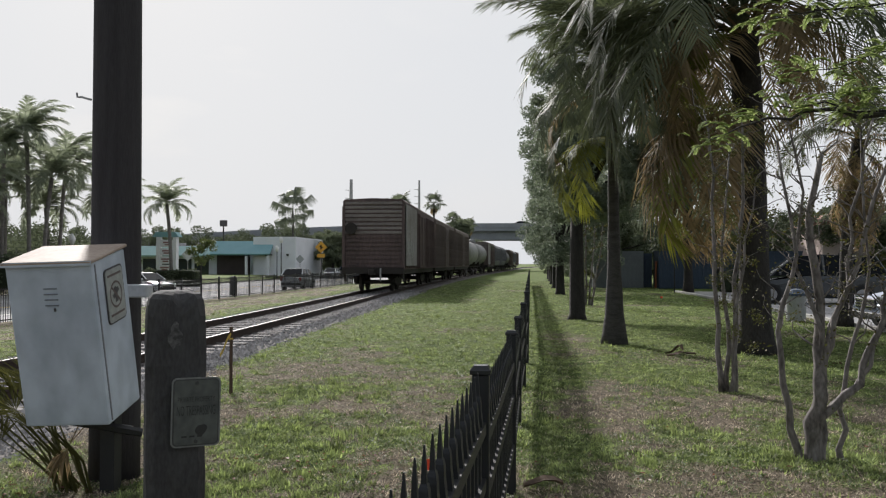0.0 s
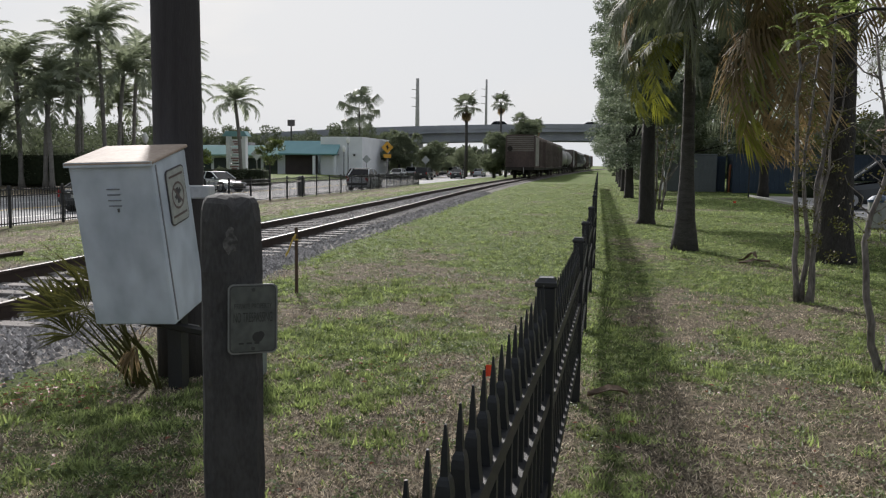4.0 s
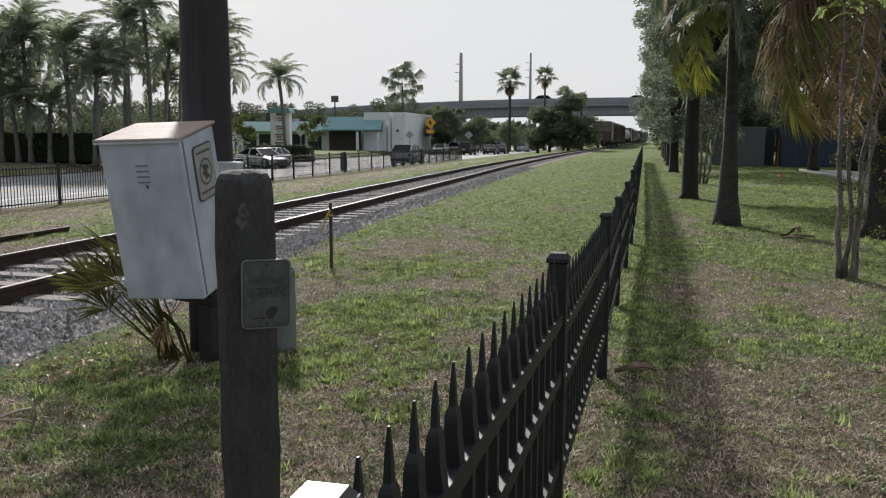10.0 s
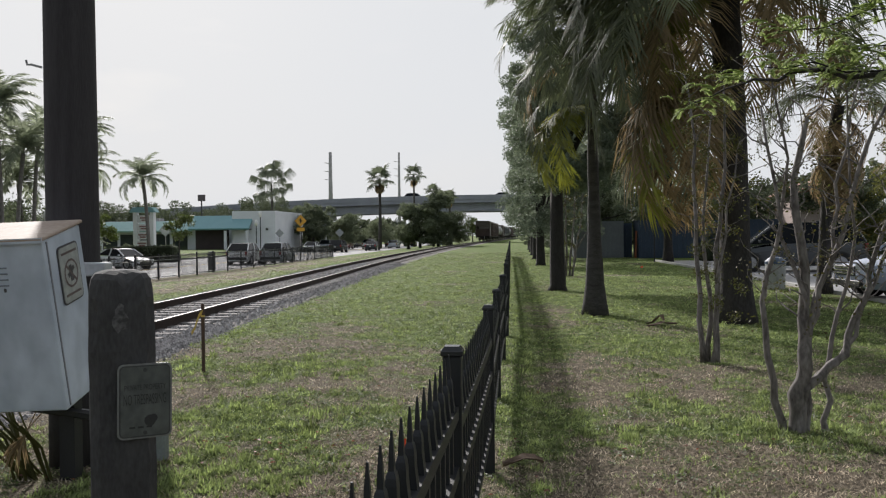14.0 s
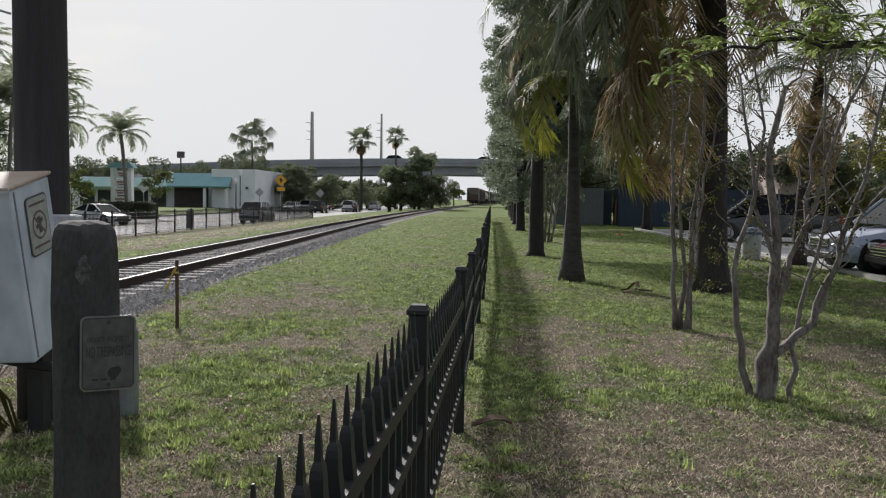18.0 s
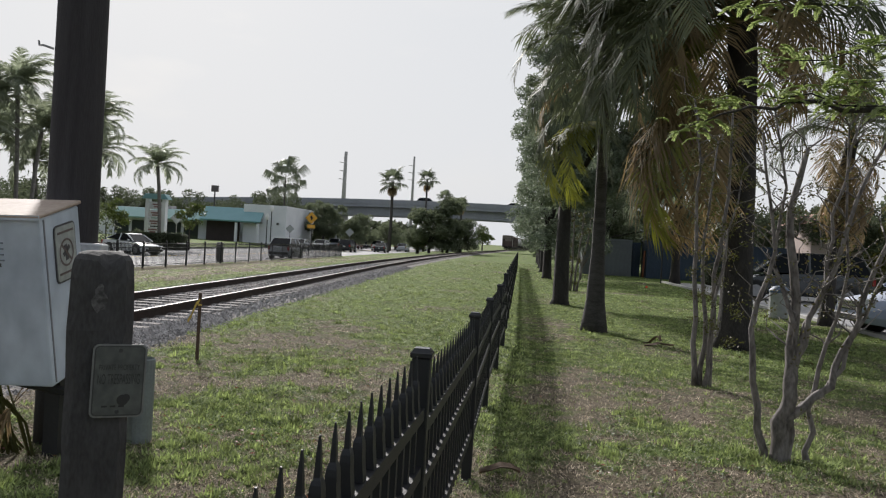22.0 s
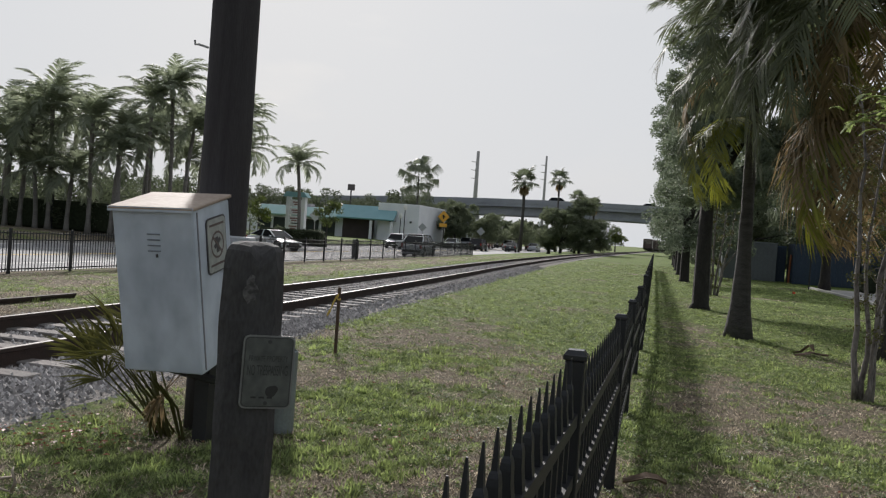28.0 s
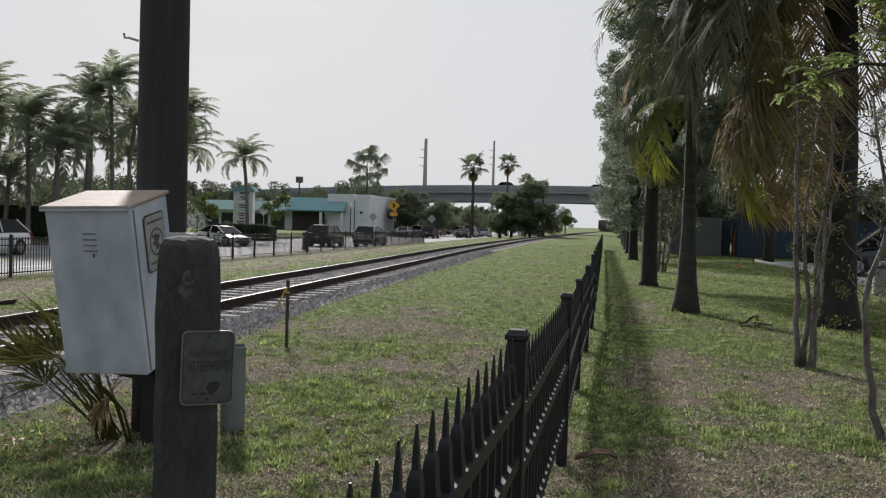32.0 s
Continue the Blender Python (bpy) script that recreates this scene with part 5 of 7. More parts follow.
# ---- overpass ----
def overpass():
    c = mat("bridge_concrete", (0.36, 0.37, 0.40), 0.85, (0.29, 0.30, 0.33), scale=0.4, fine=4, bump=0.1)
    b = thing("overpass", "long grey concrete road bridge across the road and railway", "bridge", pose(0, 0, 0))
    def zt(x):
        return 9.55 - 0.00045 * (x + 5) ** 2
    for nm, lo, hi, y0, y1, lab in (("deck", -1.25, -0.55, 173.5, 187, ""), ("girder", -3.0, -1.25, 174.6, 175.3, "concrete girder"), ("girder", -3.0, -1.25, 184.6, 185.3, "concrete girder"), ("parapet", -0.55, 0.35, 173.4, 173.75, "pale parapet wall"), ("parapet", -0.55, 0.35, 186.7, 187.05, "pale parapet wall")):
        vs, fs = [], []
        n = 60
        for k in range(n + 1):
            x = -150 + 330 * k / n
            z = zt(x)
            vs += [(x, y0, z + lo), (x, y1, z + lo), (x, y1, z + hi), (x, y0, z + hi)]
        for k in range(n):
            a = 4 * k
            fs += [(a + i, a + (i + 1) % 4, a + 4 + (i + 1) % 4, a + 4 + i) for i in range(4)]
        fs += [(3, 2, 1, 0), (4 * n, 4 * n + 1, 4 * n + 2, 4 * n + 3)]
        part(nm, raw_mesh(nm, vs, fs, c), None, b, lab)
    for px in (-39.5, -14.5, 9.0, 34.0, -64.0, -89.0):
        pr = part("pier_cap", raw_mesh("pier_cap", [], [], c), None, b)
        for yy in (176.5, 183.5):
            bm = bmesh.new()
            tube(bm, [(px, yy, -0.8), (px, yy, zt(px) - 3.2)], 0.6, 14)
            part("column", bm, c, pr, "round concrete column")
        bm = bmesh.new()
        box(bm, 1.6, 12, 1.0, pose(px, 180, zt(px) - 4.0))
        part("cap_beam", bm, c, pr)


overpass()
for x, y, h, r in ((-47.45, 220, 24.0, 0.75), (-34.45, 260, 27.6, 0.55)):
    t = thing("power_mast", "tall tapered concrete power transmission mast", "mast", pose(x, y, 0), "power masts")
    bm = bmesh.new()
    tube(bm, [(0, 0, -0.2), (0, 0, h)], [r, r * 0.55], 10)
    part("shaft", bm, concrete, t, smooth=True)
    for k in range(3):
        bm = bmesh.new()
        tube(bm, [(0, 0, h - 3 - 2.2 * k), (-1.6, 0, h - 2.8 - 2.2 * k)], [0.12, 0.06], 6)
        part("insulator_arm", bm, concrete, t)


# ---- train ----
car_paint = mat("boxcar_rust", (0.20, 0.155, 0.14), 0.85, (0.09, 0.07, 0.064), scale=0.8, fine=9, bump=0.3)
car_maroon = mat("boxcar_maroon", (0.150, 0.105, 0.098), 0.85, (0.070, 0.050, 0.048), scale=0.9, fine=9, bump=0.3, stretch=(1, 1, 0.4))
car_pale = mat("boxcar_faded", (0.27, 0.24, 0.222), 0.85, (0.14, 0.12, 0.11), scale=1.2, fine=10, bump=0.3, stretch=(0.4, 1, 3))
tag_white = mat("tag_white", (0.50, 0.49, 0.47), 0.8, (0.30, 0.29, 0.28), bump=0.05)
car_grey = mat("boxcar_grey", (0.34, 0.33, 0.32), 0.85, (0.17, 0.15, 0.135), scale=0.6, fine=8, bump=0.2)
truck_m = mat("bogie_steel", (0.03, 0.024, 0.02), 0.8, bump=0.3)


def wheelset(y, parent):
    bm = bmesh.new()
    for s in (-1, 1):
        tube(bm, [(s * 0.68, 0, 0), (s * 0.82, 0, 0)], 0.42, 20)
    tube(bm, [(-0.7, 0, 0), (0.7, 0, 0)], 0.08, 8)
    return part("wheelset", bm, truck_m, parent, at=pose(0, y, 0.42))


def bogie(y, parent):
    bm = bmesh.new()
    for s in (-1, 1):
        prism(bm, [(-1.3, 0.42), (-0.9, 0.30), (0.9, 0.30), (1.3, 0.42), (1.25, 0.58), (0.5, 0.72), (-0.5, 0.72), (-1.25, 0.58)], 0.12, pose(s * 0.95, 0, 0, 0, 0, 90))
    box(bm, 2.0, 0.4, 0.3, pose(0, 0, 0.62))
    b = part("bogie", bm, truck_m, parent, "dark steel bogie", at=pose(0, y, 0))
    for dy in (-0.85, 0.85):
        wheelset(dy, b)


def boxcar(label, side, end, length=15.6, width=2.95, height=4.45, door=True):
    """Origin at rail level under the rear end's middle, length along +y."""
    t = thing("boxcar", label, "freight wagon")
    bm = bmesh.new()
    prism(bm, [(-width / 2, 1.05), (width / 2, 1.05), (width / 2, height - 0.14), (width / 2 - 0.10, height - 0.05), (0, height), (-width / 2 + 0.10, height - 0.05), (-width / 2, height - 0.14)], length - 0.5, pose(0, 0.25, 0))
    part("body", bm, side, t)
    # ribbed end sheets
    for k in range(16):
        bm = bmesh.new()
        prism(bm, [(-width / 2 + 0.08, 0), (width / 2 - 0.08, 0), (width / 2 - 0.12, 0.13), (-width / 2 + 0.12, 0.13)], 0.035, pose(0, 0.215, 1.15 + 0.2 * k))
        part("end_rib", bm, end if k < 8 or end is car_paint else car_pale, t)
    for s in (-1, 1):
        box_part("corner_post", (0.12, 0.22, 3.0), pose(s * (width / 2 - 0.04), 0.26, 1.05), end, t)
        for k in range(20):
            y = 0.7 + k * (length - 1.4) / 19
            if door and abs(y - length / 2) < 1.7:
                continue
            box_part("side_post", (0.07, 0.10, 2.95), pose(s * (width / 2 + 0.02), y, 1.1), side, t)
        if door:
            d = box_part("sliding_door", (0.10, 3.0, 2.9), pose(s * (width / 2 + 0.06), length / 2, 1.12), end, t, "wide sliding door")
            for k in range(4):
                box_part("door_rib", (0.05, 0.10, 2.7), pose(s * 0.06, -1.2 + 0.8 * k, 0.08), end, d)
        box_part("sill", (0.10, length - 0.6, 0.25), pose(s * (width / 2 - 0.12), length / 2, 0.82), truck_m, t)
    for k in range(7):
        box_part("ladder_rung", (0.42, 0.03, 0.03), pose(-width / 2 + 0.45, 0.08, 1.2 + 0.38 * k), truck_m, t)
    box_part("underframe", (0.5, length - 1.0, 0.4), pose(0, length / 2, 0.72), truck_m, t)
    cp = bmesh.new()
    box(cp, 0.28, 0.7, 0.28, pose(0, -0.05, 0.78), bevel=0.03)
    part("coupler", cp, truck_m, t, "knuckle coupler")
    hose = bmesh.new()
    tube(hose, [(0.35, 0.15, 0.8), (0.36, 0.0, 0.5), (0.25, -0.1, 0.38)], 0.025, 6)
    part("air_hose", hose, truck_m, t)
    if end is car_maroon:
        # faded panel by the corner with a sprayed scrawl, brake wheel and ladder on the end
        for s in (-1, 1):
            pn = box_part("side_panel", (0.03, 4.4, 2.95), pose(s * (width / 2 + 0.055), 2.75, 1.22), car_grey, t, "faded grey side panel")
            rg = random.Random(3)
            for k in range(16):
                box_part("spray_bar", (0.012, 0.07, rg.uniform(0.25, 0.9)), pose(s * 0.02, -1.7 + 0.16 * k, 0.35 + rg.uniform(0, 0.4), rg.uniform(-22, 22), 0, 0), tag_white, pn)
        bm = bmesh.new()
        tube(bm, [(0, 0, 0), (0, 0.05, 0)], 0.28, 16)
        part("brake_wheel", bm, truck_m, t, at=pose(-1.05, 0.02, 3.0))
        box_part("end_sill", (width, 0.16, 0.30), pose(0, 0.14, 0.84), truck_m, t)
        box_part("white_hose", (0.07, 0.05, 0.62), pose(0.38, 0.02, 0.48), tag_white, t, "white hose hanging at the coupler")
        for s in (-1, 1):
            box_part("step", (0.05, 0.35, 0.55), pose(s * (width / 2 - 0.06), 0.5, 0.45), truck_m, t)
    bogie(2.2, t)
    bogie(length - 2.2, t)
    return t


def tank_car(label, skin, length=14.0):
    t = thing("tank_car", label, "freight wagon")
    bm = bmesh.new()
    n, R = 20, 1.5
    prof = [(0.05, 0.55), (0.9, 0.62), (1.3, 0.85), (R, 1.3), (R, length - 1.3), (1.3, length - 0.85), (0.9, length - 0.62), (0.05, length - 0.55)]
    lathe(bm, prof, n, Matrix.Translation((0, 0, 2.55)) @ Matrix.Rotation(radians(-90), 4, 'X'))
    part("tank", bm, skin, t, smooth=True)
    bm = bmesh.new()
    lathe(bm, [(0.45, 0), (0.45, 0.45), (0.38, 0.52), (0.05, 0.54)], 14, pose(0, length / 2, 4.0))
    part("dome", bm, skin, t)
    box_part("sill", (0.6, length - 0.2, 0.4), pose(0, length / 2, 0.8), truck_m, t)
    for s in (-1, 1):
        box_part("saddle", (2.4, 0.5, 0.5), pose(0, length / 2 + s * 4.2, 1.05), truck_m, t)
        bm = bmesh.new()
        tube(bm, [(s * 1.2, 1.5, 3.75), (s * 1.2, length - 1.5, 3.75)], 0.03, 6)
        part("handrail", bm, truck_m, t)
    bogie(2.2, t)
    bogie(length - 2.2, t)
    return t


def hopper(label, skin, length=16.5):
    t = thing("hopper_car", label, "freight wagon")
    bm = bmesh.new()
    prism(bm, [(-1.5, 1.8), (-1.2, 1.1), (1.2, 1.1), (1.5, 1.8), (1.55, 3.9), (1.1, 4.4), (-1.1, 4.4), (-1.55, 3.9)], length - 2.4, pose(0, 1.2, 0))
    part("body", bm, skin, t)
    for s in (-1, 1):
        for k in range(12):
            box_part("side_post", (0.07, 0.1, 2.0), pose(s * 1.56, 1.4 + k * (length - 2.8) / 11, 1.85), skin, t)
    box_part("sill", (0.6, length - 0.2, 0.4), pose(0, length / 2, 0.8), truck_m, t)
    bogie(2.0, t)
    bogie(length - 2.0, t)
    return t


tank_black = mat("tank_black", (0.03, 0.03, 0.034), 0.5, (0.02, 0.02, 0.022), scale=1, fine=8, bump=0.1)
tank_pale = mat("tank_pale", (0.28, 0.28, 0.28), 0.55, (0.16, 0.15, 0.14), scale=1, fine=8, bump=0.1)
hop_m = mat("hopper_grey", (0.20, 0.20, 0.21), 0.7, (0.12, 0.12, 0.12), scale=1, fine=8, bump=0.1)
TRAIN = []
off = 0.0
for kind in ("box", "box2", "box2", "tank", "tank", "box", "hop", "hop", "tank", "box2", "hop", "box2"):
    if kind == "box":
        o, ln = boxcar("weathered rust-brown boxcar with grey upper side panels", car_paint if off else car_maroon, car_maroon), 15.6
    elif kind == "box2":
        o, ln = boxcar("dark weathered boxcar with ribbed sides", car_paint, car_paint), 15.6
    elif kind == "tank":
        o, ln = tank_car("black cylindrical tank wagon", tank_black if off > 70 else tank_pale), 14.0
    else:
        o, ln = hopper("grey covered hopper wagon", hop_m), 16.5
    o["group"] = "wagons of the train"
    TRAIN.append((o, off, ln))
    off += ln + 0.9
TRAIN_ROWS = ((0.0, 40.0), (2.0, 64.0), (5.0, 98.0), (8.0, 127.0), (11.0, 154.0), (13.0, 172.0), (16.0, 200.0), (19.0, 230.0), (25.0, 279.0), (32.0, 330.0))


def train_y(t):
    ps = TRAIN_ROWS
    return float(np.interp(t, [p[0] for p in ps], [p[1] for p in ps]))


def on_track(y, ln):
    """A wagon's pose with both bogies over the track."""
    ya, yb = y + 2.2, y + ln - 2.2
    xa, xb = track_x(min(ya, 599)), track_x(min(yb, 599))
    ang = math.degrees(math.atan2(-(xb - xa), yb - ya))
    return pose(xa + 2.2 * math.sin(radians(ang)), y, RAIL_Z, 0, 0, ang)


def motions():
    extra_motion()
    ts = [0, 1, 2, 3.5, 5, 6.5, 8, 9.5, 11, 13, 16, 19, 22, 25, 28.5, 32]
    for o, of, ln in TRAIN:
        walk(o, [(t, on_track(train_y(t) + of, ln)) for t in ts])



# ---- vehicles ----
tyre_m = mat("tyre_rubber", (0.018, 0.018, 0.018), 0.85, bump=0.1)
rim_m = mat("wheel_rim", (0.40, 0.40, 0.42), 0.35, bump=0.02, metal=0.8)
car_glass = mat("car_glass", (0.006, 0.008, 0.010), 0.18, bump=0.0, spec=0.12)
trim_black = mat("black_trim", (0.015, 0.015, 0.016), 0.55, bump=0.05)
chrome = mat("chrome", (0.6, 0.6, 0.62), 0.12, bump=0.0, metal=1.0)
tail_red = mat("tail_light", (0.28, 0.012, 0.012), 0.2, bump=0.0)
head_lamp = mat("head_lamp", (0.55, 0.57, 0.60), 0.1, bump=0.0)
plate_m = mat("number_plate", (0.55, 0.55, 0.52), 0.5, bump=0.0)


def paint(name, c):
    return mat("car_paint_" + name, c, 0.22, tuple(v * 0.92 for v in c), scale=2, fine=8, bump=0.0, spec=0.7)


CAR_FORMS = {
    # length, width, height, belt height, then side line of the cabin as (x from front, z)
    "sedan": (4.7, 1.80, 1.45, 0.95, [(1.25, 0.95), (2.05, 1.41), (2.6, 1.45), (3.3, 1.40), (4.15, 1.02)], 0.72),
    "suv": (4.65, 1.86, 1.72, 1.08, [(1.15, 1.06), (1.75, 1.62), (2.4, 1.70), (3.7, 1.68), (4.45, 1.10)], 0.82),
    "van": (5.0, 1.95, 1.85, 1.10, [(0.85, 1.05), (1.75, 1.78), (2.6, 1.85), (4.5, 1.80), (4.9, 1.12)], 0.8),
}


def car(kind, colour, label, m, group="", name="car"):
    """A car with its front towards +y, on its wheels at z=0."""
    L, W, H, belt, roof, hood = CAR_FORMS[kind]
    t = thing(name, label, "car", m, group)
    p = paint(*colour)
    g = 0.22
    # lower body: stations from the front, each a rounded outline
    bm = bmesh.new()
    st = [(0.0, 0.70, 0.40, hood * 0.78), (0.12, 0.90, 0.26, hood * 0.93), (0.5, 0.97, g, hood + 0.02), (1.2, 1.0, g, hood + 0.16), (2.2, 1.0, g, belt), (L - 1.0, 1.0, g, belt + 0.02), (L - 0.3, 0.97, g, belt), (L - 0.06, 0.90, 0.30, belt - 0.06), (L, 0.80, 0.42, belt - 0.20)]
    rings = []
    for d, ww, lo, hi in st:
        w = W / 2 * ww
        y = L / 2 - d
        o = [(-w * 0.9, lo), (w * 0.9, lo), (w, lo + 0.15), (w * 1.0, hi - 0.22), (w * 0.93, hi - 0.04), (w * 0.6, hi), (-w * 0.6, hi), (-w * 0.93, hi - 0.04), (-w, hi - 0.22), (-w, lo + 0.15)]
        rings.append([bm.verts.new((x, y, z)) for x, z in o])
    for a, b in zip(rings, rings[1:]):
        for k in range(10):
            bm.faces.new((a[k], a[(k + 1) % 10], b[(k + 1) % 10], b[k]))
    bm.faces.new(rings[0])
    bm.faces.new(rings[-1][::-1])
    part("body", bm, p, t, smooth=False)
    # glasshouse with tumblehome, roof skin above it
    bm = bmesh.new()
    w0, w1 = W / 2 * 0.93, W / 2 * 0.74
    def wd(z):
        return w0 + (w1 - w0) * (z - belt) / (H - belt)
    lo = [(roof[0][0], belt - 0.02), (roof[-1][0], belt - 0.02)]
    outl = [(d, z) for d, z in roof]
    va = [bm.verts.new((-wd(z), L / 2 - d, z)) for d, z in outl]
    vb = [bm.verts.new((wd(z), L / 2 - d, z)) for d, z in outl]
    for k in range(len(outl) - 1):
        bm.faces.new((va[k], va[k + 1], vb[k + 1], vb[k]))
    bm.faces.new(va)
    bm.faces.new(vb[::-1])
    bm.faces.new((va[0], vb[0], vb[-1], va[-1]))
    part("glasshouse", bm, car_glass, t, "dark tinted windows")
    bm = bmesh.new()
    r = roof[1:-1]
    a = [bm.verts.new((-wd(z) - 0.01, L / 2 - d, z + 0.015)) for d, z in r]
    b = [bm.verts.new((wd(z) + 0.01, L / 2 - d, z + 0.015)) for d, z in r]
    for k in range(len(r) - 1):
        bm.faces.new((a[k], a[k + 1], b[k + 1], b[k]))
    bmesh.ops.solidify(bm, geom=bm.faces[:], thickness=0.05)
    part("roof", bm, p, t)
    for s in (-1, 1):
        for (d0, z0), (d1, z1) in ((roof[0], roof[1]), (roof[-1], roof[-2]), ((roof[2][0] + 0.15, belt), (roof[2][0] + 0.1, roof[2][1]))):
            bm = bmesh.new()
            tube(bm, [(s * (wd(z0) + 0.005), L / 2 - d0, z0), (s * (wd(z1) + 0.005), L / 2 - d1, z1)], 0.045, 5)
            part("pillar", bm, p, t)
        bm = bmesh.new()
        box(bm, 0.16, 0.10, 0.13, pose(s * (W / 2 + 0.06), L / 2 - roof[0][0] - 0.35, belt - 0.02), bevel=0.03)
        part("mirror", bm, p, t)
        for d in (0.88, L - 0.95):
            bm = bmesh.new()
            tube(bm, [(-0.11, 0, 0), (0.11, 0, 0)], 0.345, 22)
            w = part("wheel", bm, tyre_m, t, at=pose(s * (W / 2 - 0.10), L / 2 - d, 0.345))
            bm = bmesh.new()
            tube(bm, [(s * 0.09, 0, 0), (s * 0.118, 0, 0)], 0.225, 16)
            part("rim", bm, rim_m, w)
            bm = bmesh.new()
            tube(bm, [(-0.14, 0, 0), (0.14, 0, 0)], 0.40, 20)
            part("wheel_arch", bm, trim_black, t, at=pose(s * (W / 2 - 0.135), L / 2 - d, 0.36))
        bm = bmesh.new()
        box(bm, 0.36, 0.18, 0.15, pose(s * (W / 2 - 0.27), L / 2 - 0.13, hood - 0.17, 0, 0, -s * 18), bevel=0.02)
        part("headlight", bm, head_lamp, t, "clear headlight")
        bm = bmesh.new()
        box(bm, 0.20, 0.12, 0.30, pose(s * (W / 2 - 0.16), -L / 2 + 0.06, belt - 0.34), bevel=0.02)
        part("tail_light", bm, tail_red, t, "red tail light")
    bm = bmesh.new()
    box(bm, W * 0.55, 0.06, 0.22, pose(0, L / 2 - 0.01, hood - 0.30), bevel=0.02)
    gr = part("grille", bm, trim_black, t)
    for k in range(3):
        box_part("grille_bar", (W * 0.52, 0.02, 0.025), pose(0, L / 2 + 0.025, hood - 0.27 + 0.065 * k), chrome, gr)
    box_part("front_bumper", (W * 0.80, 0.10, 0.16), pose(0, L / 2 - 0.03, 0.28), trim_black, t, bevel=0.03)
    box_part("rear_bumper", (W * 0.86, 0.14, 0.20), pose(0, -L / 2 + 0.02, 0.40), trim_black if kind != "sedan" else p, t, bevel=0.04)
    box_part("number_plate", (0.30, 0.02, 0.15), pose(0, -L / 2 - 0.012, belt - 0.38), plate_m, t)
    return t


SILVER, WHITE, BLACK, DGREY, RED, BLUEG = ("silver", (0.42, 0.44, 0.47)), ("white", (0.72, 0.73, 0.74)), ("black", (0.012, 0.014, 0.016)), ("dark_grey", (0.035, 0.04, 0.043)), ("dark_red", (0.13, 0.012, 0.014)), ("pale_blue", (0.40, 0.45, 0.58))
# standing traffic
car("sedan", WHITE, "white sedan standing at the plaza entrance", pose(-27.5, 58.9, ROAD_Z + 0.01, 0, 0, 245), "standing cars")
car("suv", SILVER, "silver hatchback waiting beside the road fence", pose(-18.9, 68.5, ROAD_Z + 0.01, 0, 0, 0), "standing cars")
for k, (x, y, c, kd, rz) in enumerate(((-28.8, 121, WHITE, "sedan", 180), (-23.8, 116, BLACK, "suv", 0), (-28.9, 131, SILVER, "suv", 180), (-21.0, 128, DGREY, "sedan", 0), (-23.9, 142, WHITE, "suv", 0), (-28.6, 146, RED, "sedan", 180), (-20.8, 150, SILVER, "sedan", 0), (-28.8, 160, DGREY, "suv", 180), (-23.7, 166, BLACK, "sedan", 0), (-28.7, 176, WHITE, "sedan", 180), (-20.9, 178, DGREY, "suv", 0))):
    car(kd, c, "%s %s queuing far down the road" % (c[0].replace("_", " "), "sedan" if kd == "sedan" else "sport utility car"), pose(x, y, ROAD_Z + 0.01, 0, 0, rz), "queue of cars")
# parking lot beside the lawn
strip("parking_lot", 8.2, 34.0, 10.0, 48.0, 0.03, asphalt, "grey asphalt parking lot beside the lawn", "parking lot", 10, thick=0.1)
strip("lot_kerb", 8.02, 8.2, 10.0, 48.0, 0.09, concrete, "low pale concrete kerb of the parking lot", "kerb", 10, thick=0.2)
car("suv", BLUEG, "pale silver-blue sport utility car parked nose to the lawn", pose(9.95, 20.7, 0.035, 0, 0, 92), "parked cars")
car("sedan", RED, "dark red sedan parked at the lawn's edge", pose(10.5, 18.8, 0.035, 0, 0, 92), "parked cars")
car("suv", DGREY, "dark grey sport utility car parked with its back to the lawn", pose(9.8, 16.6, 0.035, 0, 0, -62), "parked cars")
car("van", DGREY, "dark van parked across the lot under trees", pose(11.0, 34.5, 0.035, 0, 0, 80), "parked cars")


def waste_bin():
    t = thing("waste_bin", "pale grey round litter bin with blue lid beside the lot", "bin", pose(7.15, 24.0, 0))
    bm = bmesh.new()
    lathe(bm, [(0.20, 0.0), (0.24, 0.05), (0.26, 0.68), (0.24, 0.70)], 20)
    part("body", bm, mat("bin_grey", (0.36, 0.37, 0.37), 0.7, bump=0.1), t)
    bm = bmesh.new()
    lathe(bm, [(0.27, 0.70), (0.27, 0.76), (0.16, 0.86), (0.05, 0.88)], 20)
    part("lid", bm, mat("bin_lid", (0.05, 0.09, 0.16), 0.5, bump=0.05), t)


waste_bin()
t = thing("overhead_wire", "thin black overhead wire above the parking lot", "wire", pose(0, 0, 0))
bm = bmesh.new()
tube(bm, [(8.5, 46.5, 7.0), (17.2, 40.0, 7.22), (19.8, 40.0, 7.12), (30.0, 44.0, 6.4)], 0.02, 6)
part("cable", bm, trim_black, t)


def container(x0, x1, y, h, material, label, depth=2.4):
    t = thing("container", label, "container", pose((x0 + x1) / 2, y, 0), "containers by the lot")
    w = x1 - x0
    box_part("body", (w, depth, h), pose(0, depth / 2, 0), material, t, bevel=0.02)
    n = int(w / 0.28)
    for k in range(n):
        box_part("corrugation", (0.12, 0.035, h - 0.2), pose(-w / 2 + 0.2 + k * (w - 0.4) / max(1, n - 1), -0.016, 0.1), material, t)
    box_part("roof_rim", (w + 0.04, depth + 0.04, 0.10), pose(0, depth / 2, h), material, t)


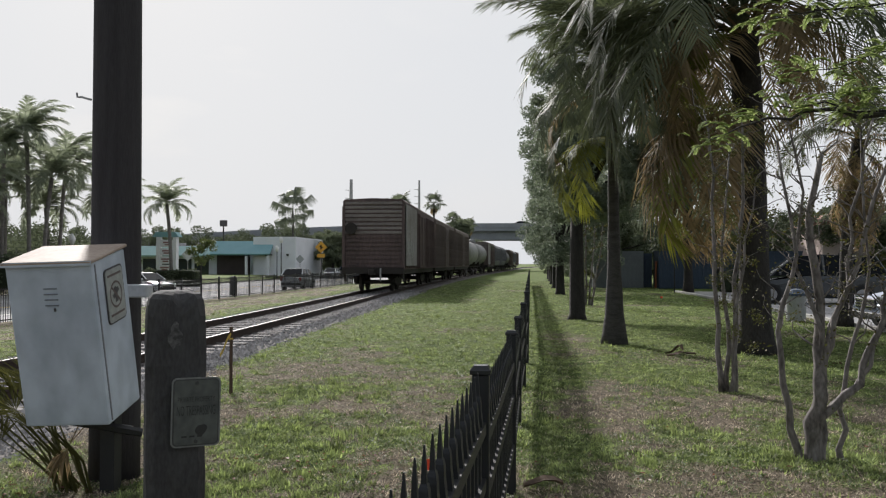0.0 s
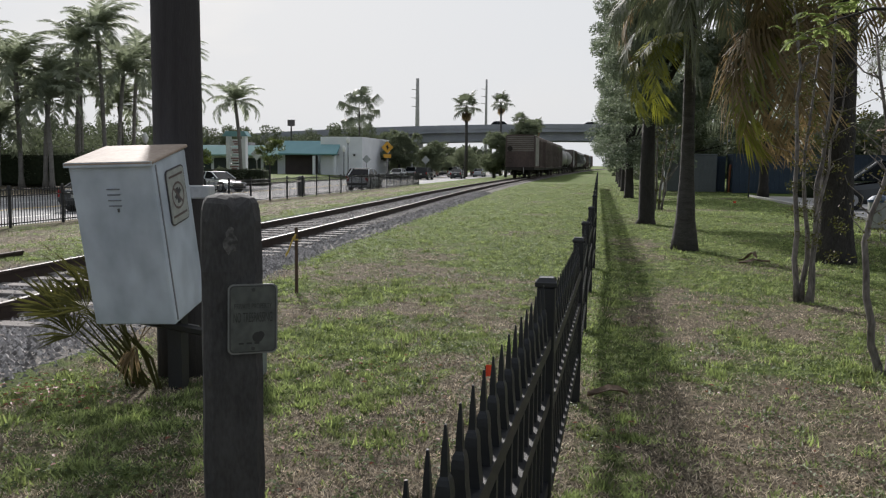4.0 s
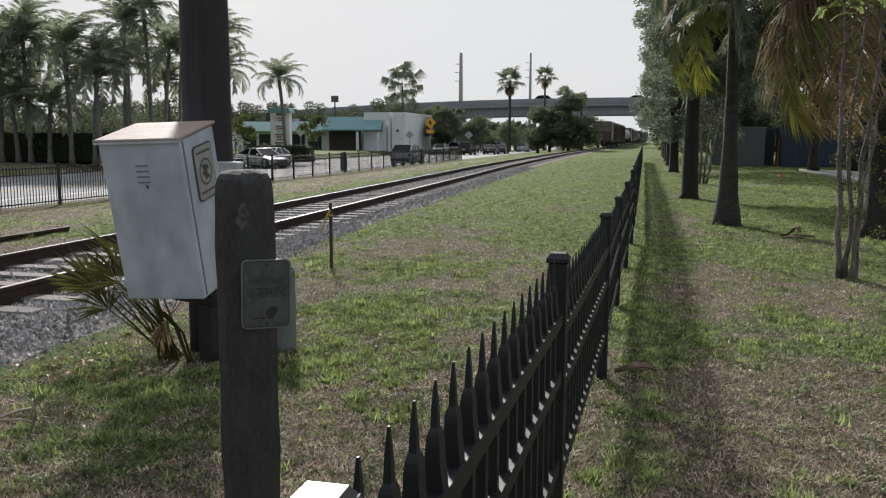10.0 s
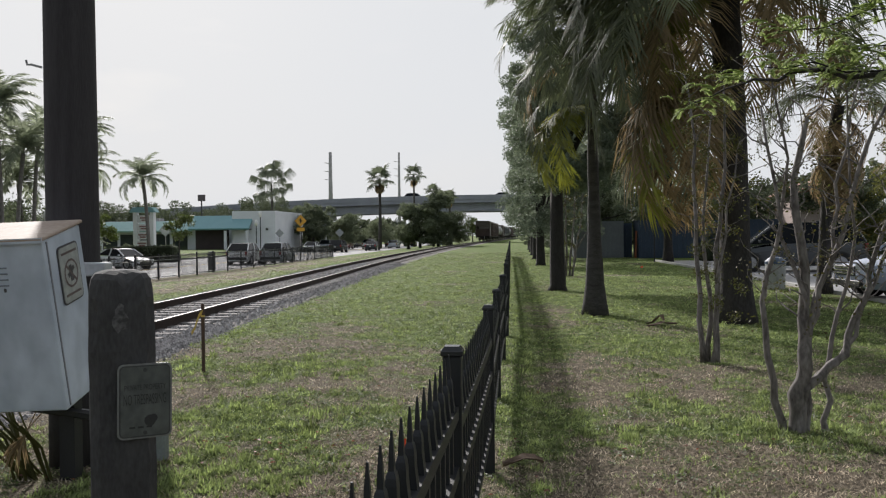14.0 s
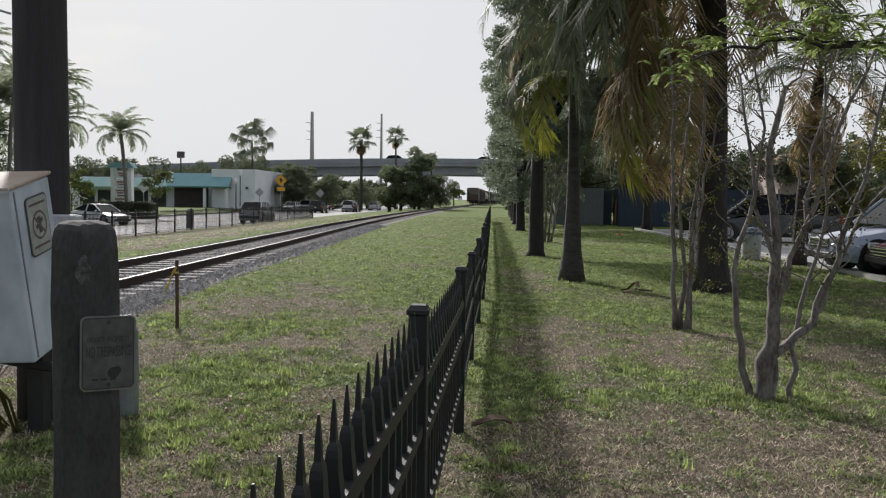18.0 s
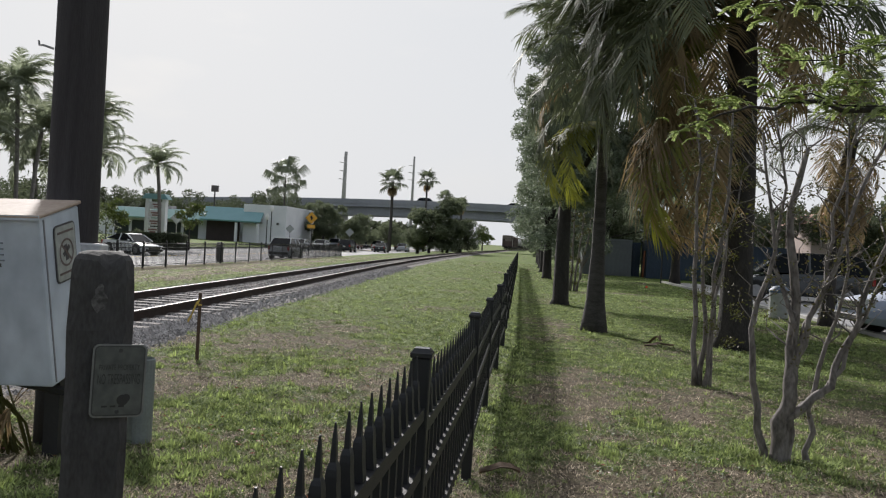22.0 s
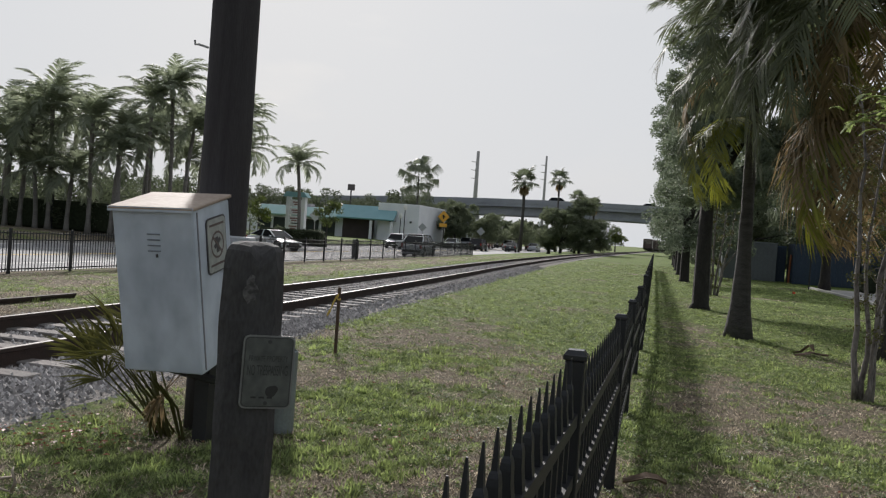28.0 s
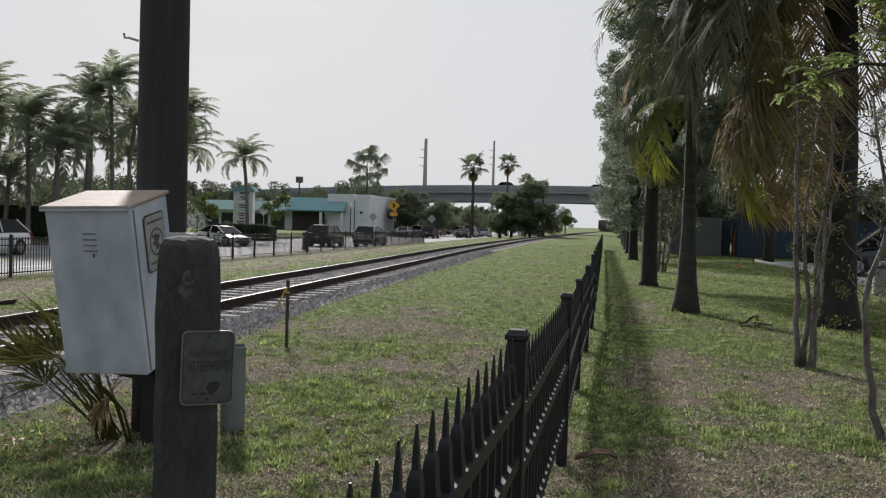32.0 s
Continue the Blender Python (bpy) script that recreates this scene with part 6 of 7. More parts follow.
steel_grey = mat("container_grey", (0.16, 0.175, 0.185), 0.7, (0.12, 0.13, 0.14), scale=0.8, fine=6, bump=0.1)
steel_blue = mat("container_navy", (0.035, 0.06, 0.10), 0.6, (0.025, 0.04, 0.07), scale=0.8, fine=6, bump=0.1)
container(4.2, 7.3, 55.0, 2.25, steel_grey, "grey corrugated steel storage container at the lot's end")
container(8.1, 11.6, 54.0, 2.25, steel_blue, "navy blue corrugated steel container under palms")
container(7.4, 7.9, 55.6, 2.1, steel_blue, "narrow navy blue steel locker between containers", 1.0)
container(12.0, 17.0, 55.0, 2.25, steel_blue, "navy blue corrugated steel container under palms")
t = thing("orange_pole", "thin orange-brown pole leaning between two containers", "pole", pose(7.98, 54.6, 0))
bm = bmesh.new()
tube(bm, [(0, 0, 0), (0.05, 0, 1.7)], 0.06, 8)
part("pole", bm, mat("orange_wood", (0.35, 0.12, 0.06), 0.7, bump=0.1), t)
t = thing("sign_post", "thin dark steel post standing on the lawn", "post", pose(7.7, 46.0, 0))
bm = bmesh.new()
tube(bm, [(0, 0, -0.1), (0, 0, 2.1)], 0.035, 8)
part("post", bm, trim_black, t)

# ---- trees behind the lot and along the lawn ----
rt = random.Random(77)
coconut_palm(8.5, 46.5, 5.5, "coconut palm with dark trunk in front of the containers", far=True, seed=140, r=0.22, base=0.34, count=22, sc=1.3, bark=dark_bark, group="palms on the lawn")
# small bare multi-stem tree further along
crape_myrtle(2.15, 32.0, "slender multi-stemmed crape myrtle with pale bark and sparse leaves", [
    (-0.15, 0, [(-0.2, 0, 1.2), (-0.35, 0, 2.6), (-0.3, 0, 4.0)], 0.05), (0.0, 0, [(0.05, 0, 1.2), (0.0, 0, 2.6), (0.15, 0, 4.0)], 0.05),
    (0.15, 0, [(0.22, 0, 1.2), (0.36, 0, 2.6), (0.5, 0, 4.0)], 0.045), (0.25, 0, [(0.4, 0, 1.0), (0.6, 0, 2.2), (0.7, 0, 3.6)], 0.04)], 2000, 9, leaf=0.07)
broadleaf_tree(6.0, 60.5, "leafy oak tree with dark trunk behind the storage containers", clump_ring(rt, 18, 4.0, 2.6, 8.5, 1.3, 1.9), 2.6, 0.26, n=20000, leaf=0.20, seed=153, group="shade trees")
for k, (x, y, w, h) in enumerate(((12, 60, 4.5, 8), (19.5, 58, 4.5, 4.6), (25, 50, 4.5, 6.2), (30, 44, 4.2, 6.5), (34, 36, 4.2, 6), (37, 28, 4.0, 6), (39, 20, 4.0, 6), (22, 64, 5, 6.2), (6, 66, 4.5, 8), (32, 58, 5, 8), (42, 40, 5, 8))):
    broadleaf_tree(x, y, "broad dark green tree at the back of the lot", clump_ring(rt, 16, w, 1.2, h * 0.85, 1.2, 1.8), 1.8, 0.25, n=24000, leaf=0.19, seed=160 + k, name="lot_tree", group="trees behind the lot", material=woods_leaf if k in (0, 1, 7, 8) else lot_leaf)


def lot_house():
    b = thing("house", "low house with pale pink rendered walls behind the lot", "house", pose(19.2, 53.5, -0.2))
    pink = mat("pink_render", (0.50, 0.40, 0.37), 0.85, (0.40, 0.32, 0.29), scale=0.8, fine=9, bump=0.1)
    box_part("wall", (3.0, 5.0, 4.1), pose(0, 2.5, 0), pink, b, bevel=0.02)
    bm = bmesh.new()
    prism(bm, [(-1.8, 4.1), (1.8, 4.1), (0.9, 4.8), (-0.9, 4.8)], 5.8, pose(0, -0.4, 0))
    part("roof", bm, mat("clay_roof", (0.30, 0.16, 0.11), 0.85, (0.18, 0.09, 0.065), scale=1.5, fine=14, bump=0.3), b, "low brown clay roof")
    for x in (0.0,):
        w = box_part("window", (1.2, 0.08, 1.1), pose(x, -0.03, 1.3), shop_glass, b, "dark window")
        box_part("sill", (1.4, 0.12, 0.08), pose(0, -0.02, -0.08), white_wall, w)


lot_house()
hedge(20, 47.2, 20.0, 1.6, 1.1, "low clipped hedge along the far side of the lot", 12, n=5000, leaf=0.15)

broadleaf_tree(-9.5, 212, "small round pale green tree beside the railway beyond the bridge", clump_ring(rt, 12, 2.6, 1.8, 5.2, 1.0, 1.5), 1.6, 0.16, n=5000, leaf=0.3, seed=191, name="roadside_tree", material=oak_leaf_light)
broadleaf_tree(-14.0, 216, "low round bush beside the railway beyond the bridge", clump_ring(rt, 10, 2.6, 0.8, 2.6, 0.9, 1.3), 0.8, 0.12, n=3500, leaf=0.3, seed=192, name="roadside_tree")
sp2 = thing("bare_sapling", "small bare forked sapling with pale bark on the lawn", "sapling", pose(3.35, 44.0, 0))
for pts in (((0, 0, -0.1), (0.05, 0, 0.7), (-0.12, 0, 1.3), (-0.10, 0, 2.2)), ((0.05, 0, 0.65), (0.35, 0, 1.15), (0.75, 0, 1.75))):
    bm = bmesh.new()
    tube(bm, pts, [0.07 - 0.05 * k / (len(pts) - 1) for k in range(len(pts))], 7)
    part("stem", bm, myrtle_bark, sp2, smooth=True)

# distant woods, one belt on each side of the railway
def far_woods(name, x0, x1, y0, y1, h0, h1, n, seed, label, leaf=0.9, dense=60):
    rnd = random.Random(seed)
    c = []
    for _ in range(n):
        x, y = rnd.uniform(x0, x1), rnd.uniform(y0, y1)
        h = rnd.uniform(h0, h1)
        for z in range(1, int(h) + 1, 2):
            c.append((x + rnd.uniform(-1, 1), y + rnd.uniform(-1, 1), z * 0.85, rnd.uniform(1.3, 2.2) * (1.1 - 0.4 * z / h)))
    vs, fs = leaf_cloud(c, len(c) * dense, leaf, rnd)
    ob = new(name, raw_mesh(name, vs, fs, woods_leaf))
    tagged(ob, label, "woods", kind="stuff")


far_woods("far_woods", -110, -40, 144, 168, 5.5, 10.6, 135, 1, "distant belt of dark green trees behind the plaza", leaf=0.44, dense=300)
far_woods("far_woods", -80, -45, 70, 84, 4, 6.5, 46, 2, "dark green trees and shrubs behind the palm grove", leaf=0.32, dense=200)
far_woods("far_woods", -62, -34.5, 62, 69, 3, 5.5, 40, 3, "dark green shrubs behind the palm grove", leaf=0.28, dense=200)
far_woods("far_woods", -90, -34, 250, 300, 5, 9, 80, 4, "distant dark green trees beyond the road bridge", leaf=1.4)
far_woods("far_woods", 3.5, 90, 100, 160, 7, 12, 110, 5, "distant dark green trees behind the lot", leaf=1.0)
far_woods("far_woods", 16, 160, 210, 280, 8, 13, 110, 6, "distant dark green trees beyond the bridge", leaf=1.4)
far_woods("far_woods", -240, -110, 90, 170, 6, 11, 90, 7, "distant dark green trees across the road", leaf=1.4)
far_woods("far_woods", -110, -56, 30, 62, 4, 8, 60, 8, "dark green trees across the road", leaf=0.8)


# ---- street furniture ----
def street_lamp(x, y, h, z=-0.5):
    t = thing("street_lamp", "black street lamp post with a white acorn globe", "street lamp", pose(x, y, z), "street lamps")
    bm = bmesh.new()
    lathe(bm, [(0.16, 0), (0.13, 0.3), (0.07, 0.6), (0.055, h - 0.5), (0.09, h - 0.42)], 12)
    part("post", bm, iron_black, t)
    bm = bmesh.new()
    lathe(bm, [(0.10, h - 0.42), (0.24, h - 0.15), (0.25, h + 0.05), (0.14, h + 0.30), (0.03, h + 0.42)], 14)
    part("globe", bm, mat("lamp_globe", (0.80, 0.80, 0.78), 0.3, bump=0.0), t, "white globe", smooth=True)


for x, y, h in ((-31.2, 104, 5.0), (-40.6, 51.0, 3.5), (-29.5, 118, 3.9), (-33.6, 110, 4.0), (-33.8, 60, 3.8), (-21.5, 160, 5.0)):
    street_lamp(x, y, h)


def diamond_sign(x, y, size, colour, h, label, pane=""):
    t = thing("warning_sign", label, "road sign", pose(x, y, -0.5), "road signs")
    bm = bmesh.new()
    tube(bm, [(0, 0, 0), (0, 0, h)], 0.04, 8)
    part("post", bm, mat("galv_post", (0.35, 0.35, 0.35), 0.6, bump=0.1, metal=0.5), t)
    bm = bmesh.new()
    box(bm, size, 0.02, size, pose(0, -0.05, 0) @ Matrix.Translation((0, 0, 0)))
    bmesh.ops.transform(bm, matrix=Matrix.Translation((0, 0, h)) @ Matrix.Rotation(radians(45), 4, 'Y') @ Matrix.Translation((0, 0, -size / 2)), verts=bm.verts[:])
    pl = part("plate", bm, colour, t)
    if pane:
        box_part("symbol", (size * 0.16, 0.01, size * 0.5), pose(0, -0.068, h - size * 0.25), trim_black, pl)
        box_part("symbol", (size * 0.4, 0.01, size * 0.12), pose(0, -0.068, h - size * 0.02, 0, 25, 0), trim_black, pl)
        box_part("lower_plate", (size * 0.9, 0.02, size * 0.42), pose(0, -0.05, h - size * 1.2), colour, t)
    return t


sign_yellow = mat("sign_yellow", (0.62, 0.33, 0.03), 0.5, (0.55, 0.28, 0.03), bump=0.02)
sign_back = mat("sign_back", (0.36, 0.38, 0.38), 0.6, bump=0.05)
diamond_sign(-26.3, 105, 1.10, sign_yellow, 4.1, "yellow diamond crossing sign over a smaller plate", "walk")
diamond_sign(-31.0, 112, 0.85, sign_back, 2.6, "grey back of a diamond road sign")
diamond_sign(-23.6, 116, 0.85, sign_back, 2.6, "grey back of a diamond road sign")
diamond_sign(-35.0, 84, 0.95, sign_back, 2.9, "grey back of a diamond road sign")
t = thing("billboard", "small dark square roof sign on a pole behind the plaza", "sign", pose(-48.6, 130, -0.5))
bm = bmesh.new()
tube(bm, [(0, 0, 0), (0, 0, 8.0)], 0.12, 8)
part("pole", bm, trim_black, t)
box_part("panel", (1.15, 0.3, 1.0), pose(0, 0, 7.9), mat("billboard_dark", (0.07, 0.06, 0.06), 0.7, bump=0.1), t)
t = thing("timber_post", "short grey timber post standing by the road fence", "post", pose(-17.9, 50.5, -0.62))
bm = bmesh.new()
lathe(bm, [(0.22, 0), (0.22, 1.25), (0.17, 1.34), (0.05, 1.36)], 14)
part("post", bm, mat("post_grey", (0.10, 0.10, 0.095), 0.9, bump=0.3), t)

# traffic standing on the bridge
for k, x in enumerate((-2.0, 3.5, -16.0, -21.0, 9.0)):
    car(("sedan", "suv")[k % 2], (DGREY, SILVER, BLACK, DGREY, BLACK)[k], "dark car up on the road bridge", pose(x, 177, 9.0 - 0.00045 * (x + 5) ** 2, 0, 0, 90), "cars on the bridge")

# ---- movers ----
MOVERS = []


def mover(kind, colour, label, x, rz, rows):
    o = car(kind, colour, label, pose(x, rows[0][1], ROAD_Z + 0.01, 0, 0, rz), "moving traffic", name="moving_car")
    MOVERS.append((o, x, rz, rows))


mover("suv", BLACK, "black sport utility car driving along the road", -21.5, 0, ((0, 13), (1.2, 32.4), (2.4, 51.5), (5.0, 92), (9, 150), (32, 420)))
mover("sedan", DGREY, "dark grey sedan driving along the road", -21.5, 0, ((0, -25), (5.2, 52), (6.0, 63), (7.0, 78.6), (10, 122), (32, 430)))
mover("sedan", WHITE, "white sedan driving towards the crossing", -28.2, 180, ((0, 190), (7.6, 95), (8.8, 79), (10, 62), (13, 18), (16, -25), (32, -250)))
mover("suv", WHITE, "white sport utility car driving along the road", -21.5, 0, ((0, -130), (12.4, 46.4), (13.5, 61), (15.6, 92), (17, 113), (32, 330)))
mover("sedan", SILVER, "silver sedan driving towards the crossing", -28.2, 180, ((0, 380), (23.6, 82), (24.5, 68), (27.5, 34.9), (27.7, 32.4), (27.9, 29.6), (32, -28)))
mover("van", SILVER, "silver van driving along the road", -21.5, 0, ((0, -330), (24.4, 24), (24.8, 30), (27.6, 72), (32, 138)))
mover("suv", BLACK, "black sport utility car driving along the road", -21.9, 0, ((0, -230), (27.9, 21.5), (28.4, 25.6), (28.8, 28.9), (29.2, 32), (30.5, 45.5), (31.5, 58.5), (32, 66)))
mover("sedan", RED, "dark red sedan driving towards the crossing", -25.0, 180, ((0, 560), (25, 105), (27.5, 48), (28.4, 36.9), (29.0, 30.9), (29.4, 27.3), (32, 3)))
mover("suv", WHITE, "white sport utility car driving towards the crossing", -28.2, 180, ((0, 420), (28.6, 84), (29.4, 73.2), (30.0, 65.3), (30.8, 53), (31.6, 40), (32, 35.5)))


def extra_motion():
    for o, x, rz, rows in MOVERS:
        walk(o, [(t, pose(x, y, ROAD_Z + 0.01, 0, 0, rz)) for t, y in rows])

# ---- overhanging poinciana ----
POINC = [frond_mesh("feather_leaf", 0.40, 0.11, 1.0, bright_leaf, n=18, seed=s, width=0.028, hang=0.25) for s in (1, 2, 3)]


def poinciana():
    t = thing("poinciana_tree", "tree with bright green feathery leaves hanging over the lawn", "tree", pose(5.6, 5.6, 0))
    rnd = random.Random(4)
    bm = bmesh.new()
    tube(bm, [(0, 0, -0.1), (0, 0, 1.2), (-0.2, 0.2, 2.6)], [0.26, 0.18, 0.14], 10)
    part("trunk", bm, palm_bark, t, smooth=True)
    ends = [((-0.2, 0.2, 2.6), (-1.6, 0.4, 2.45), (-3.0, 0.4, 2.34), (-3.6, 0.4, 2.42), (-4.1, 0.4, 2.45)), ((-0.2, 0.2, 2.6), (-1.8, 0.5, 3.1), (-3.2, 0.5, 3.05), (-4.05, 0.4, 2.95)),
            ((-0.2, 0.2, 2.6), (-1.6, 0.2, 2.7), (-2.8, 0.3, 2.62), (-3.6, 0.3, 2.5)), ((-3.4, 0.4, 2.4), (-3.9, 0.35, 2.38), (-4.2, 0.25, 2.30), (-4.45, 0.2, 2.22)), ((-0.2, 0.2, 2.6), (-1.5, 0.9, 3.0), (-3.0, 1.0, 2.9), (-3.8, 0.9, 2.75))]
    for pts in ends:
        bm = bmesh.new()
        fine = []
        for a, b in zip(pts, pts[1:]):
            for k in range(3):
                fine.append(Vector(a).lerp(Vector(b), k / 3) + Vector((rnd.uniform(-1, 1), rnd.uniform(-1, 1), rnd.uniform(-1, 1))) * 0.03)
        fine.append(Vector(pts[-1]))
        tube(bm, fine, [0.015 - 0.0125 * k / (len(fine) - 1) for k in range(len(fine))], 6)
        br = part("branch", bm, dark_bark, t, smooth=True)
        for _ in range(26 if pts[0][0] < -3 else 120):
            p = fine[rnd.randint(len(fine) - (3 if pts[0][0] < -3 else 8), len(fine) - 1)] + Vector((rnd.uniform(-0.10, 0.10), rnd.uniform(-0.15, 0.15), rnd.uniform(-0.06, 0.08)))
            m = Matrix.Translation(p) @ Matrix.Rotation(rnd.uniform(0, 6.28), 4, 'Z') @ Matrix.Rotation(rnd.uniform(-0.1, 0.6), 4, 'Y') @ Matrix.Scale(rnd.uniform(0.22, 0.40), 4)
            part("feather_leaf", POINC[rnd.randint(0, 2)], None, br, at=m)


poinciana()
# leaning palm behind the lot's edge, and shrubs in its shade
coconut_palm(7.85, 22.5, 4.6, "coconut palm with hanging fronds and shaggy brown trunk", seed=141, r=0.15, base=0.24, count=22, kinds=("big", "big", "biglow", "biglow", "bigdry"), sc=0.80,
             extra=tuple(("dry", 47 * k, 52 + 6 * (k % 3), 0.75 + 0.06 * (k % 4), -0.25 - 0.28 * (k % 5)) for k in range(16)), group="palms on the lawn", bark=dark_bark, lean=(0.35, 0))

# ---- palmetto clump by the pole ----
palmetto_m = leaf_mat("palmetto_leaf", (0.120, 0.118, 0.040), (0.045, 0.046, 0.018), 0.28, rough=0.75, spec=0.15)


def palmetto():
    rnd = random.Random(21)
    t = thing("palmetto", "spiky yellow-green palmetto clump growing at the pole's foot", "shrub", pose(-2.95, 6.42, 0.0))

    def fan(seed, spread):
        """A stalk and stiff folded blades that fan out from its end."""
        r2 = random.Random(seed)
        vs, fs = [], []
        c = Vector((0.78, 0, 0.0))
        for q, r in ((0.0, 0.011), (0.78, 0.006)):
            vs += [(q, r, 0), (q, -r, 0), (q, 0, -r * 1.3)]
        fs += [(0, 1, 4, 3), (1, 2, 5, 4), (2, 0, 3, 5)]
        n = 17
        for k in range(n):
            u = k / (n - 1) * 2 - 1
            a = radians(spread * u + r2.uniform(-3, 3))
            l = 0.44 * (1.0 - 0.28 * abs(u)) * r2.uniform(0.85, 1.1)
            d = Vector((math.cos(a), math.sin(a), r2.uniform(-0.12, 0.14)))
            s = Vector((-d.y, d.x, 0)).normalized() * 0.013
            lift = Vector((0, 0, 0.006))
            b = len(vs)
            p1, p2 = c + d * l * 0.5, c + d * l + Vector((0, 0, -0.16 * l))
            vs += [tuple(c), tuple(p1 + s + lift), tuple(p1), tuple(p1 - s + lift), tuple(p2)]
            fs += [(b, b + 1, b + 2), (b, b + 2, b + 3), (b + 1, b + 4, b + 2), (b + 2, b + 4, b + 3)]
        return raw_mesh("fan_leaf", vs, fs, palmetto_m)
    ms = [fan(1, 62), fan(2, 50), fan(3, 70)]
    for k in range(11):
        # leaves lean away from the box towards the track
        az, tilt = 176 + rnd.uniform(-40, 34), rnd.uniform(30, 62)
        m = Matrix.Translation((rnd.uniform(-0.10, 0.10), rnd.uniform(-0.1, 0.1), 0.0)) @ Matrix.Rotation(radians(az), 4, 'Z') @ Matrix.Rotation(radians(-tilt), 4, 'Y') @ Matrix.Rotation(rnd.uniform(-0.8, 0.8), 4, 'X') @ Matrix.Scale(rnd.uniform(0.78, 1.08), 4)
        part("fan_leaf", ms[k % 3], None, t, at=m)
    for k in range(9):
        # bare stalks of cut leaves under the box
        a = radians(rnd.uniform(120, 250))
        ln, x0 = rnd.uniform(0.35, 0.6), rnd.uniform(-0.05, 0.22)
        bm = bmesh.new()
        tube(bm, [(x0, -0.1, -0.03), (x0 + 0.18 * ln * math.cos(a), -0.1 + 0.15 * ln * math.sin(a), 0.5 * ln), (x0 + 0.55 * ln * math.cos(a), -0.1 + 0.4 * ln * math.sin(a), 0.86 * ln)], [0.011, 0.009, 0.006], 5)
        part("stalk", bm, palmetto_m, t)
    dead = fan(5, 30).copy()
    dead.materials[0] = frond_dry
    for az in (215, 262):
        part("dead_leaf", dead, None, t, "dry brown hanging leaf", at=pose(0.08, -0.14, 0.34, 0, 50, az) @ Matrix.Translation((-0.45, 0, 0)) @ Matrix.Scale(0.62, 4))


palmetto()

# ---- debris on the lawn ----
husk = mat("dry_husk", (0.22, 0.15, 0.10), 0.85, (0.06, 0.04, 0.028), scale=6, fine=40, bump=0.4)


def debris(x, y, rz, label, pts, w):
    t = thing("fallen_husk", label, "debris", pose(x, y, 0.0, 0, 0, rz), "fallen palm husks")
    vs, fs = [], []
    for k, (px, pz) in enumerate(pts):
        ww = w * math.sin(math.pi * (k + 0.6) / (len(pts) + 0.2))
        vs += [(px, -ww, pz + 0.02), (px, 0, pz), (px, ww, pz + 0.03), (px, 0, pz + 0.012)]
    n = 4
    for k in range(len(pts) - 1):
        for i in range(n):
            fs.append((n * k + i, n * k + (i + 1) % n, n * k + n + (i + 1) % n, n * k + n + i))
    part("husk", raw_mesh("husk", vs, fs, husk), None, t)


debris(0.24, 6.72, 8, "curled dry brown palm husk lying in the grass", [(-0.13, 0.02), (-0.06, 0.04), (0.01, 0.065), (0.08, 0.06), (0.14, 0.035)], 0.045)
debris(2.62, 15.1, 20, "dark dry palm husk lying on the lawn", [(-0.26, 0.02), (-0.1, 0.04), (0.02, 0.07), (0.1, 0.05), (0.28, 0.04)], 0.06)
debris(2.55, 15.25, -50, "dark dry palm husk lying on the lawn", [(-0.2, 0.02), (-0.05, 0.06), (0.1, 0.18), (0.16, 0.10)], 0.06)
fb = thing("fallen_branch", "pale dry curved branch lying at the ballast's edge", "debris", pose(-3.0, 4.87, 0.0) @ Matrix.Scale(0.6, 4))
for pts in (((-0.42, 0.02, 0.03), (-0.16, 0.05, 0.05), (0.06, 0.12, 0.06), (0.16, 0.18, 0.02)), ((0.14, 0.18, 0.03), (0.19, 0.16, 0.12), (0.12, 0.20, 0.20), (0.10, 0.24, 0.22)), ((-0.20, 0.05, 0.04), (-0.05, 0.22, 0.10), (0.0, 0.34, 0.09))):
    bm = bmesh.new()
    tube(bm, pts, [0.016, 0.014, 0.012, 0.006][:len(pts)], 6)
    part("twig", bm, mat("pale_wood", (0.36, 0.31, 0.25), 0.85, (0.22, 0.18, 0.14), scale=8, fine=30, bump=0.2), fb, smooth=True)
f = thing("marker_flag", "tiny orange marking flag in the grass", "flag", pose(5.0, 33.0, 0))
bm = bmesh.new()
tube(bm, [(0, 0, -0.05), (0, 0, 0.32)], 0.004, 5)
part("wire", bm, trim_black, f)
box_part("flag", (0.09, 0.004, 0.07), pose(0.045, 0, 0.25), MATS["flag_red"], f)

# spare rail left beside the track
sp = thing("spare_rail", "rusty spare rail lying in the grass beside the track", "rail", pose(0, 0, 0))
bm = bmesh.new()
prism(bm, [(-0.07, 0.0), (0.07, 0.0), (0.07, 0.015), (0.012, 0.035), (0.012, 0.10), (0.036, 0.112), (0.036, 0.145), (-0.036, 0.145), (-0.036, 0.112), (-0.012, 0.10), (-0.012, 0.035), (-0.07, 0.015)], 14.0, pose(-8.9, -0.8, -0.06, 0, 0, 0.4))
part("rail_body", bm, rust, sp)

# ---- grass, thatch and stones ----
grass_m = leaf_mat("grass_blade", (0.345, 0.405, 0.172), (0.042, 0.060, 0.026), 0.36, rough=0.65, spec=0.15, patch=4.5)
straw_m = leaf_mat("straw_blade", (0.84, 0.725, 0.56), (0.040, 0.028, 0.020), 0.20, rough=0.85, spec=0.1, patch=6.0)


